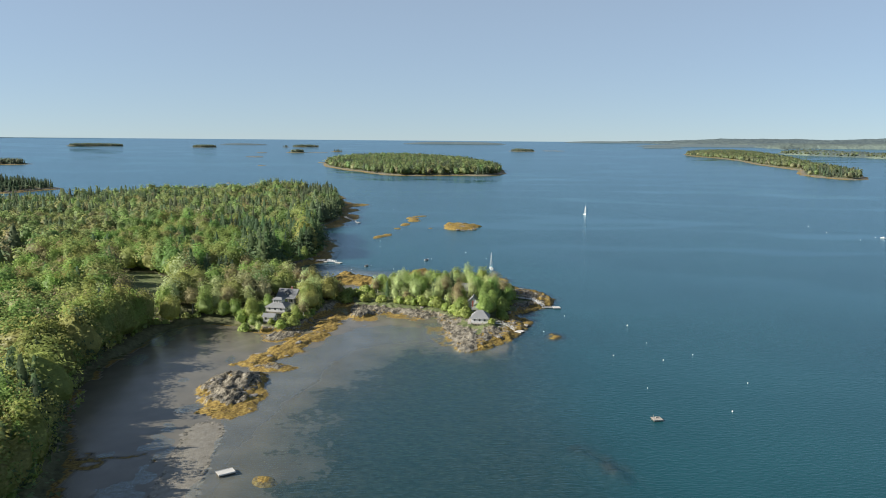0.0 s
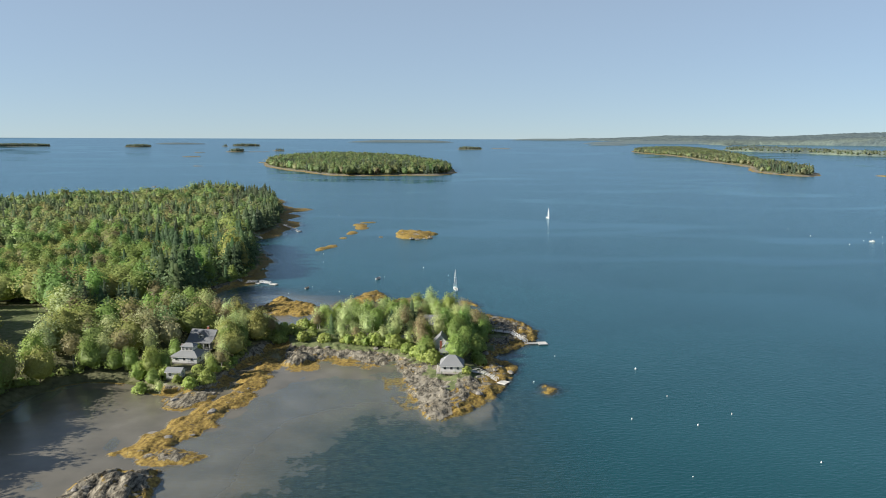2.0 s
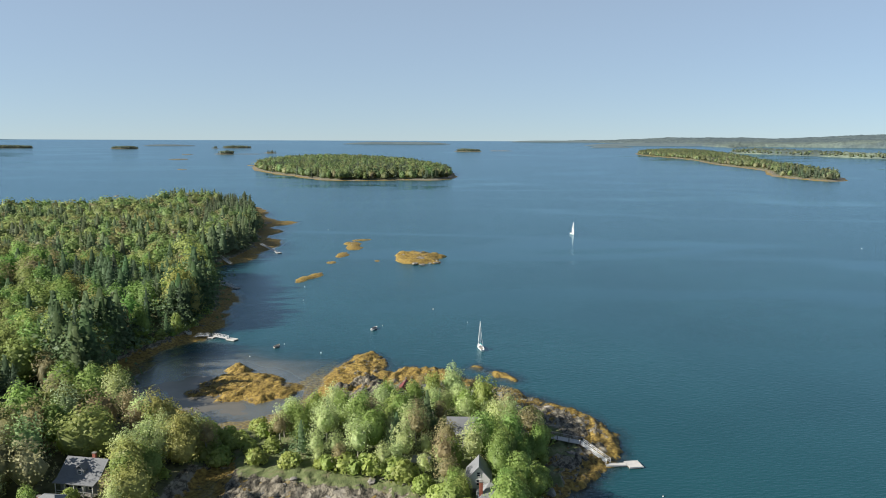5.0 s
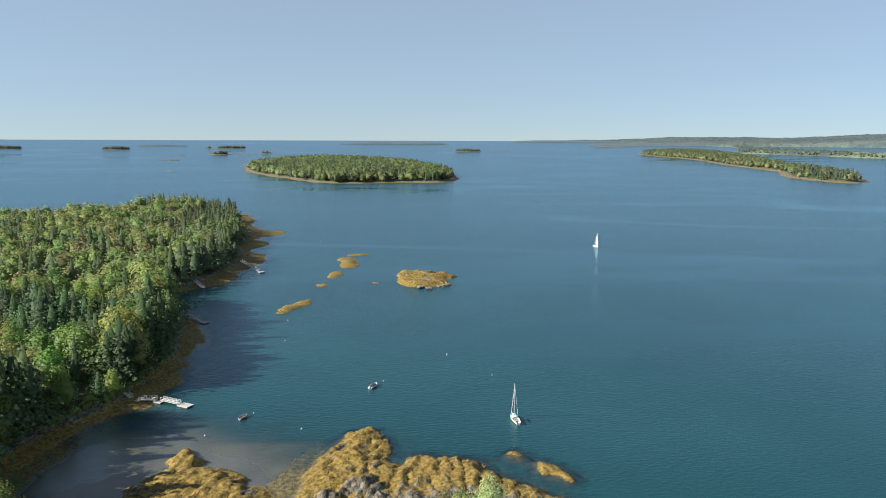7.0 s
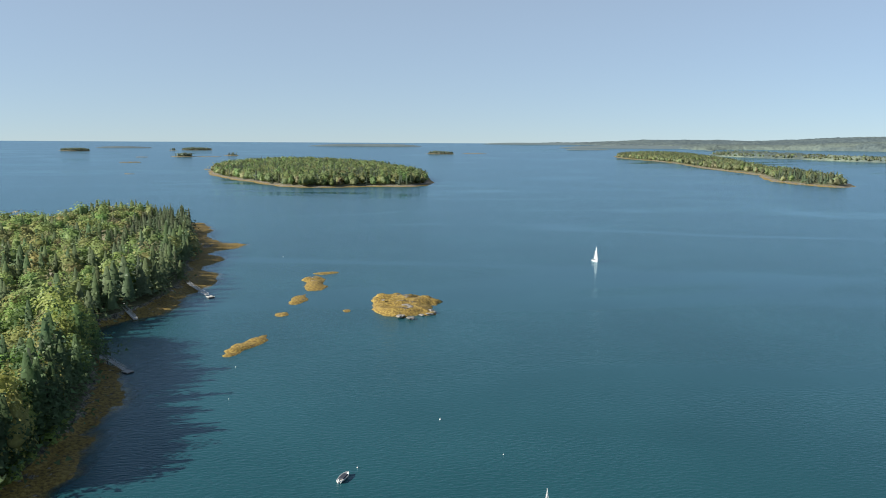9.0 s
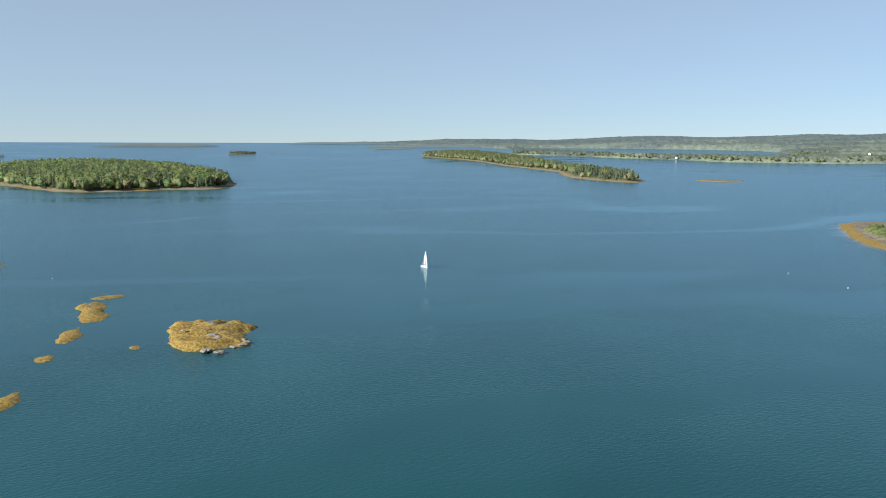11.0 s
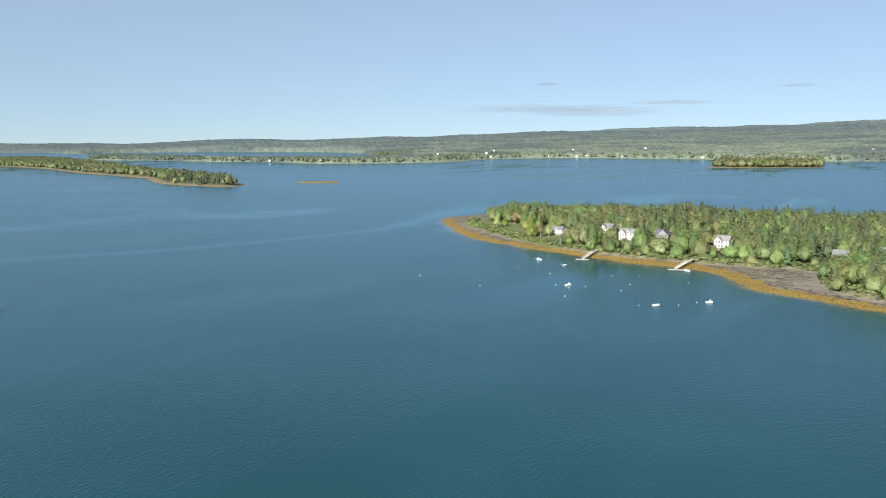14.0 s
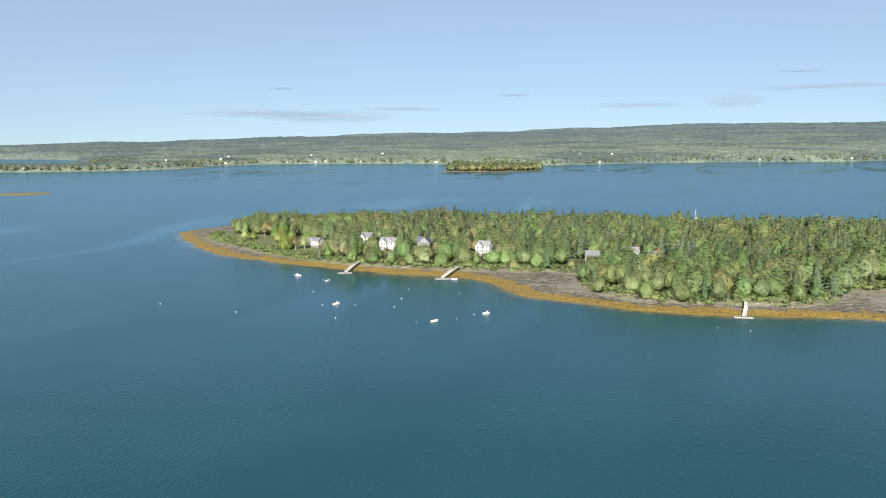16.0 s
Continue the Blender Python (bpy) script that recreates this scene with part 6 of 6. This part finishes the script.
def pier(label, a, b, width=1.8, floor=-1.5, rail=True):
    m, run, rise = along(a, b)
    ob = thing("pier", label, "pier", at=m)
    part("deck", planks(bmesh.new(), run, width, 0, rise), WOOD_PALE, ob)
    n = max(1, int(run / 3.0))
    for k in range(n + 1):
        x, z = min(run * k / n + 0.1, run - 0.1), rise * k / n
        for sy in (-1, 1):
            part("piling", rod(bmesh.new(), (x, sy * (width / 2 - 0.1), floor - a[2]), (x, sy * (width / 2 - 0.1), z + (1.0 if rail else 0.0)), 0.13, 0.11, 8), PILE, ob)
    if rail:
        for sy in (-1, 1):
            part("handrail", rod(bmesh.new(), (0, sy * (width / 2 - 0.1), 0.95), (run, sy * (width / 2 - 0.1), rise + 0.95), 0.05, sides=6), WOOD_PALE, ob)
    return ob


def dock_float(label, x, y, w, d, turn, deck=WOOD_PALE, post=False):
    ob = thing("dock_float", label, "float", at=pose(x, y, 0, 0, 0, turn))
    part("hull", box(bmesh.new(), -w / 2 + 0.05, w / 2 - 0.05, -d / 2 + 0.05, d / 2 - 0.05, -0.25, 0.38, bevel=0.04), PILE, ob, "dark float timbers")
    m = Matrix.Translation((-w / 2, 0, 0))
    bm = planks(bmesh.new(), w, d, 0.47, 0.47)
    bmesh.ops.transform(bm, matrix=m, verts=bm.verts[:])
    part("deck", bm, deck, ob)
    for sy in (-1, 1):
        part("edge_board", box(bmesh.new(), -w / 2 - 0.04, w / 2 + 0.04, sy * d / 2 - 0.05, sy * d / 2 + 0.05, 0.2, 0.55), deck, ob)
    if post:
        part("post", rod(bmesh.new(), (-0.3 * w, 0.3 * d, 0.4), (-0.3 * w, 0.3 * d, 1.4), 0.06, sides=6), WOOD, ob)
        part("crate", box(bmesh.new(), -0.1 * w, 0.1 * w, 0.1 * d, 0.3 * d, 0.47, 0.85, bevel=0.02), WOOD, ob)
    return ob


pier("timber pier on the rocks of the neck", (38, 385, 2.3), (46.5, 379.5, 2.3), 2.6)
tagged(bpy.data.objects["pier"], "weathered timber pier on the rocks")
gangway("white gangway sloping from the pier to a float", (46.3, 379.6, 2.2), (51.2, 370.3, 0.6), 1.4)
dock_float("narrow floating walkway at the gangway foot", 53, 369.4, 5.6, 1.3, 0)
dock_float("square grey plank float off the rocks", 57.6, 369.2, 3.8, 3.8, 5)
pier("low timber landing beside the cottage rocks", (21.5, 329.5, 2.4), (26.8, 327.3, 2.2), 1.8)
gangway("grey gangway sloping from the landing", (26.8, 327.2, 2.1), (32.4, 322.6, 0.6), 1.2, WOOD_PALE)
dock_float("small grey plank float below the cottage", 34.2, 321.2, 3.2, 3.0, -40)
gangway("pale gangway from the wooded bank", (-96, 513, 2.4), (-89.5, 507, 0.8), 1.3)
dock_float("small float between two gangways", -87.5, 505.2, 3.4, 1.5, -35)
gangway("pale gangway resting between two floats", (-86.3, 505.4, 0.6), (-80.8, 504, 0.9), 1.4)
dock_float("low float between two gangways", -80, 503.4, 3.0, 1.5, -30)
gangway("pale gangway leading to the outer float", (-78.9, 503.8, 0.9), (-72.6, 500.6, 0.6), 1.4)
dock_float("outer plank float off the weedy shore", -70.6, 499.6, 4.2, 2.8, -30)
gangway("long pale gangway from the spruce shore", (-120, 708, 3.0), (-108.5, 689, 0.5), 1.8)
gangway("long gangway over the outer ledges", (-101, 766, 2.6), (-86, 741, 0.6), 1.5)
dock_float("grey float at the outer ledges", -84, 738, 4, 3, -50)
pier("grey timber pier from the spruce shore", (-108, 626, 2.4), (-98, 617, 2.2), 1.8)
gangway("gangway from the spruce shore pier", (-98, 617, 2.1), (-91, 610, 0.6), 1.3)
dock_float("grey float beside the weedy bar", -89.5, 608.5, 3.6, 2.6, -40)
gangway("pale gangway below the far trees", (-153, 1012, 3.0), (-143, 985, 0.6), 1.8)
pier("white-railed pier from the bank of the point", (514, 691.3, 4.4), (491.5, 690.8, 3.2), 1.8)
gangway("white gangway down to the float", (491.5, 690.8, 3.1), (475, 689.4, 0.6), 1.6)
dock_float("long pale float off the point", 472.5, 688.6, 3.0, 8.5, 20)
pier("white-railed pier above the rockweed", (506, 621.6, 4.4), (486, 623, 3.2), 1.8)
gangway("white gangway down over the rockweed", (486, 623, 3.1), (472, 624.6, 0.6), 1.6)
dock_float("long pale float below the gangway", 469.5, 623.6, 3.0, 8.5, 20)
pier("grey pier with a framed head on the bank", (437, 459, 3.2), (427, 459.5, 2.6), 2.0)
gangway("grey gangway down to a small float", (427, 459.5, 2.5), (415, 461, 0.6), 1.5)
dock_float("small white float below the pier", 412.5, 461.5, 3, 8, 8)
dock_float("white moored raft aground at the edge of the mudflat", -55, 178.5, 4.4, 2.6, 35, WOOD_PALE)
dock_float("small grey work raft with a post and crate", 66, 217.5, 3.0, 2.6, 8, WOOD, True)

# ---------------------------------------------------------------- boats and buoys
def hull_mesh(length, beam, depth, stern=0.75, sheer=0.25):
    """A hull shell with an open top and a little thickness, bow towards +x."""
    bm = bmesh.new()
    rings = []
    for k in range(11):
        u = k / 10
        x = (u - 0.5) * length
        half = beam / 2 * (stern + (1 - stern) * min(1, u * 2.5)) * (1 - max(0, (u - 0.55) / 0.45) ** 2.2)
        z = depth * (1 + sheer * max(0, u - 0.4) ** 2 * 3)
        half = max(half, 0.02)
        rings.append([(x, -half, z), (x, -half * 0.85, z * 0.35), (x, -half * 0.3, -0.25 * (1 - u * u * 0.6)), (x, half * 0.3, -0.25 * (1 - u * u * 0.6)), (x, half * 0.85, z * 0.35), (x, half, z),
                      (x, half * 0.86, z - 0.02), (x, 0.0, z * 0.45), (x, -half * 0.86, z - 0.02)])
    vs = [[bm.verts.new(p) for p in r] for r in rings]
    for a, b in zip(vs, vs[1:]):
        for j in range(9):
            bm.faces.new((a[j], a[(j + 1) % 9], b[(j + 1) % 9], b[j]))
    bm.faces.new(vs[0][::-1])
    bm.faces.new(vs[-1])
    bmesh.ops.recalc_face_normals(bm, faces=bm.faces[:])
    return bm


def small_boat(label, x, y, turn, length=5.0, cover=None, cabin=False, motor=True, hull=HULL, name="motorboat"):
    ob = thing(name, label, "boat", at=pose(x, y, 0, 0, 0, turn))
    b = length * 0.38
    part("hull", hull_mesh(length, b, 0.75), hull, ob, smooth=False)
    for k in range(2):
        part("seat", box(bmesh.new(), -0.22 * length + k * 0.28 * length, -0.14 * length + k * 0.28 * length, -b * 0.4, b * 0.4, 0.42, 0.5), hull if cover is None else cover, ob)
    if cover is not None:
        part("cover", box(bmesh.new(), -0.32 * length, 0.24 * length, -b * 0.4, b * 0.4, 0.6, 0.95, bevel=0.15), cover, ob, "dark boat cover")
    if cabin:
        c = part("cabin", box(bmesh.new(), -0.02 * length, 0.26 * length, -b * 0.32, b * 0.32, 0.6, 1.55, bevel=0.12), hull, ob)
        part("windscreen", box(bmesh.new(), -0.03 * length, -0.005 * length, -b * 0.28, b * 0.28, 1.1, 1.75), GLASS, c)
    if motor:
        mo = part("outboard_motor", box(bmesh.new(), -0.56 * length, -0.49 * length, -0.18, 0.18, 0.55, 1.15, bevel=0.06), DARKBOAT if cover is None else HULL, ob)
        part("shaft", box(bmesh.new(), -0.54 * length, -0.51 * length, -0.06, 0.06, -0.3, 0.55), DARKBOAT, mo)
    return ob


def sloop(label, x, y, turn, length, mast, sails, heel=0.0):
    ob = thing("sailboat", label, "sailboat", at=pose(x, y, 0, heel, 0, turn))
    part("hull", hull_mesh(length, length * 0.31, 0.95, 0.6, 0.3), HULL, ob)
    part("cabin", box(bmesh.new(), -0.02 * length, 0.24 * length, -0.09 * length, 0.09 * length, 0.75, 1.35, bevel=0.12), HULL, ob)
    part("cockpit", box(bmesh.new(), -0.36 * length, -0.08 * length, -0.08 * length, 0.08 * length, 0.8, 0.9), WOOD, ob, "wooden cockpit sole")
    mx_ = 0.1 * length
    ms_ = part("mast", rod(bmesh.new(), (mx_, 0, 0.5), (mx_, 0, mast), 0.11, 0.07, 8), ALU, ob, "pale metal mast")
    part("spreader", rod(bmesh.new(), (mx_, -0.9, mast * 0.6), (mx_, 0.9, mast * 0.6), 0.04, sides=6), ALU, ms_)
    part("boom", rod(bmesh.new(), (mx_, 0, 2.0), (mx_ - 0.42 * length, 0, 2.0), 0.07, sides=6), ALU, ob)
    for end in ((0.49 * length, 0, 1.1), (-0.48 * length, 0, 1.0), (mx_ - 0.1, 0.14 * length, 0.95), (mx_ - 0.1, -0.14 * length, 0.95)):
        part("stay", rod(bmesh.new(), end, (mx_, 0, mast * 0.98), 0.025, sides=5), ALU, ob)
    if sails:
        for nm, a, b, c in (("mainsail", (mx_ - 0.12, 0, 2.1), (mx_ - 0.44 * length, 0.9, 2.1), (mx_ - 0.15, 0.1, mast * 0.98)), ("jib", (0.48 * length, 0, 1.2), (mx_ - 0.06 * length, 0.8, 1.5), (mx_ + 0.2, 0.1, mast * 0.88))):
            bm = bmesh.new()
            a, b, c = Vector(a), Vector(b), Vector(c)
            grid = []
            for i in range(9):
                v = i / 8
                row = []
                for j in range(6):
                    u = j / 5
                    p = a.lerp(b, u) * (1 - v) + c * v
                    roach = 0.35 * math.sin(math.pi * v) * u * (1 if nm == "mainsail" else -0.3)
                    p = p + Vector((-roach, 0.55 * math.sin(math.pi * u) * (1 - v), 0))
                    row.append(p)
                grid.append(row)
            for side in (0.0, 0.02):
                vv = [[bm.verts.new(p + Vector((0, side, 0))) for p in row] for row in grid]
                for i in range(8):
                    for j in range(5):
                        bm.faces.new((vv[i][j], vv[i][j + 1], vv[i + 1][j + 1], vv[i + 1][j]))
            part(nm, bm, SAIL, ob, "full white sail", smooth=True)
    else:
        part("sail_cover", box(bmesh.new(), mx_ - 0.4 * length, mx_ - 0.05, -0.16, 0.16, 2.02, 2.4, bevel=0.1), TEAL, ob, "teal cover over the furled sail")
        part("furled_jib", rod(bmesh.new(), (0.48 * length, 0, 1.3), (mx_ + 0.15, 0, mast * 0.9), 0.08, sides=6), SAIL, ob)
    return ob


sloop("white moored sloop with bare mast and furled sails", 31.5, 480, 97, 7.5, 11.4, False)
sloop("white sloop under full sail on the open bay", 158, 835, -80, 7.4, 10.8, True, -4)
sloop("white sailboat with bare mast beyond the point", 905, 480, 60, 7.5, 10.0, False, -3)
small_boat("white runabout with a dark cover on its mooring", -11.5, 514, 65, 5.2, DARKBOAT)
small_boat("small weathered wooden rowing boat on its mooring", -50.5, 488, 60, 3.6, None, False, False, WOOD, "rowing_boat")
small_boat("white cabin boat moored off the point", 456, 712, 100, 3.8, None, True)
small_boat("low white skiff moored off the point", 444.5, 686.5, -20, 3.4)
small_boat("white centre-console boat on its mooring", 386, 652, -40, 4.0, None, True)
small_boat("white open boat riding on its mooring", 365, 593, -40, 3.9)
small_boat("small white outboard boat on its mooring", 387, 575, -60, 3.4, None, True)
small_boat("white skiff tied beside the float", 471, 617, 80, 4.4)
small_boat("white dinghy pulled up beside the landing", 25, 330.5, -18, 3.6, None, False, False, HULL, "dinghy")

bm = bmesh.new()
bmesh.ops.create_uvsphere(bm, u_segments=10, v_segments=7, radius=0.33)
bmesh.ops.scale(bm, vec=(1, 1, 0.85), verts=bm.verts[:])
bmesh.ops.translate(bm, vec=(0, 0, 0.18), verts=bm.verts[:])
first_buoy = thing("mooring_buoy", "white round mooring buoy floating on the water", "buoy", "mooring buoys")
part("ball", bm, BUOY, first_buoy, smooth=True)
part("shackle", rod(bmesh.new(), (0, 0, 0.5), (0, 0, 0.72), 0.07, sides=6), ALU, first_buoy)
BUOYS = [(85, 334), (86, 305), (68, 286), (86, 280), (71, 247), (100, 288), (108, 253), (92, 225), (59, 352), (-48, 492), (-59, 475), (-32, 478), (-49, 576), (-52, 611), (-58, 874),
         (17, 551), (31, 524), (-8, 520), (362, 738), (356, 690), (421, 707), (459, 717), (413, 679), (383, 658), (440, 675), (389, 643), (448, 691), (359, 639), (429, 646), (435, 632), (389, 622),
         (409, 626), (361, 600), (373, 585), (432, 602), (384, 580), (390, 473), (388, 460), (45, 322)]
for k, (x, y) in enumerate(BUOYS):
    if k == 0:
        first_buoy.matrix_basis = pose(x, y, 0)
    else:
        copy_thing(first_buoy, pose(x, y, 0, 0, 0, 40 * k) @ Matrix.Scale(0.48 + 0.09 * (k % 4), 4))

# ---------------------------------------------------------------- boulders on the shore
def boulder_mesh(seed):
    bm = bmesh.new()
    bmesh.ops.create_icosphere(bm, subdivisions=2, radius=1.0)
    for v in bm.verts:
        n = noise.noise(v.co * 1.3 + Vector((seed * 7.1, 0, 0))) + 0.5 * noise.noise(v.co * 3.1 + Vector((0, seed * 3.3, 0)))
        v.co = v.co * (1 + 0.45 * n)
        v.co.z = max(v.co.z * 0.6, -0.4)
    me = bpy.data.meshes.new("boulder")
    bm.to_mesh(me)
    bm.free()
    me.materials.append(STONE)
    return me


BOULDERS = [boulder_mesh(k) for k in range(5)]
rng = np.random.default_rng(9)
made = 0
while made < 46:
    x, y = (rng.uniform(-50, 45), rng.uniform(300, 410)) if made < 28 else (rng.uniform(-92, -52), rng.uniform(225, 330))
    p, q = np.array([x]), np.array([y])
    h = float(near_ground(p, q)[0][0])
    if 0.15 < h < 2.6 and (inside(p, q, NECK)[0] > -2 or made >= 28) and inside(p, q, NECK_WOOD)[0] < -1 and (x - 16) ** 2 + (y - 331) ** 2 > 64:
        s = 0.4 + 1.0 * rng.random() ** 2
        ob = tagged(new("boulder", BOULDERS[made % 5]), "grey weathered boulder lying on the shore ledge", "boulder", "shore boulders")
        ob.matrix_basis = pose(x, y, h - 0.05 * s, 0, 0, rng.uniform(0, 360)) @ Matrix.Diagonal((s * 1.4, s, s * 0.8, 1))
        made += 1

# bare rocks showing through the weed of the round ledge in the bay
for k, (x, y, z, s) in enumerate([(17.8, 700.3, 1.15, 1.8), (19.2, 696.0, 1.26, 1.5), (13.0, 682.6, 0.56, 1.5), (14.0, 683.0, 0.67, 1.2), (18.0, 678.6, 0.53, 1.3), (26.4, 694.2, 0.6, 1.4), (28.6, 692.5, 0.52, 1.6), (29.7, 690.1, 0.47, 1.2), (27.8, 687.1, 0.27, 1.2), (25.1, 696.2, 0.88, 0.9), (6.6, 712.3, 1.55, 0.7), (23.7, 685.9, 0.14, 1.0)]):
    ob = tagged(new("boulder", BOULDERS[k % 5]), "pale grey rock bedded in a weed-covered ledge", "boulder", "ledge rocks")
    ob.matrix_basis = pose(x, y, z + (0.7 if z > 1 else 0.25), 0, 0, 47 * k) @ Matrix.Diagonal((s * 1.5, s * 1.2, s * 0.8, 1))


# ---------------------------------------------------------------- thin clouds low over the hills
def make_cloud():
    m, n, l, b = material("thin_cloud")
    n.remove(b)
    co = n.new("ShaderNodeTexCoord").outputs["Generated"]
    t = noise_of(n, l, co, 5.0, 6, (1.0, 1.0, 1.6))
    mp = n.new("ShaderNodeMapping")
    mp.inputs["Location"].default_value, mp.inputs["Scale"].default_value = (-1, 0, -1), (2, 0, 2)
    l.new(co, mp.inputs["Vector"])
    ln = n.new("ShaderNodeTexGradient")
    ln.gradient_type = "SPHERICAL"
    l.new(mp.outputs[0], ln.inputs["Vector"])
    mul = n.new("ShaderNodeMath")
    mul.operation = "MULTIPLY"
    l.new(t.outputs["Fac"], mul.inputs[0])
    l.new(ln.outputs["Fac"], mul.inputs[1])
    mr = n.new("ShaderNodeMapRange")
    mr.inputs["From Min"].default_value, mr.inputs["From Max"].default_value = 0.12, 0.5
    mr.inputs["To Max"].default_value = 0.42
    l.new(mul.outputs[0], mr.inputs["Value"])
    tr, df, mxs = n.new("ShaderNodeBsdfTransparent"), n.new("ShaderNodeBsdfDiffuse"), n.new("ShaderNodeMixShader")
    df.inputs["Color"].default_value = (0.17, 0.205, 0.26, 1)
    l.new(mr.outputs[0], mxs.inputs[0])
    l.new(tr.outputs[0], mxs.inputs[1])
    l.new(df.outputs[0], mxs.inputs[2])
    l.new(mxs.outputs[0], n["Material Output"].inputs[0])
    return m


CLOUD = make_cloud()
for az_, el, wide, tall in ((56.9, 2.4, 15, 0.9), (58.4, 4.15, 2.8, 0.4), (61.8, 2.2, 14, 1.3), (67, 2.75, 9, 0.5), (75.2, 3.7, 4, 0.4), (90.6, 3.1, 6, 1.5), (96.2, 3.85, 17, 0.55), (94.6, 4.9, 5, 0.35), (104, 3.0, 14, 1.4), (84, 2.9, 10, 0.6)):
    r = 4580.0
    c = Vector((HUB[0] + r * math.sin(radians(az_)), HUB[1] + r * math.cos(radians(az_)), EYE_LEVEL + r * math.tan(radians(el))))
    w, h = r * radians(wide) / 2, r * radians(tall) / 2
    bm = bmesh.new()
    bmesh.ops.create_uvsphere(bm, u_segments=24, v_segments=12, radius=1.0)
    bmesh.ops.scale(bm, vec=(w, 40, h), verts=bm.verts[:])
    me = bpy.data.meshes.new("cloud")
    bm.to_mesh(me)
    bm.free()
    me.materials.append(CLOUD)
    me.polygons.foreach_set("use_smooth", np.ones(len(me.polygons), bool))
    ob = tagged(new("cloud", me), "thin grey-white cloud streak low over the hills", "cloud", "low clouds", "structure")
    ob.matrix_basis = Matrix.Translation(c) @ Matrix.Rotation(-radians(az_), 4, "Z")
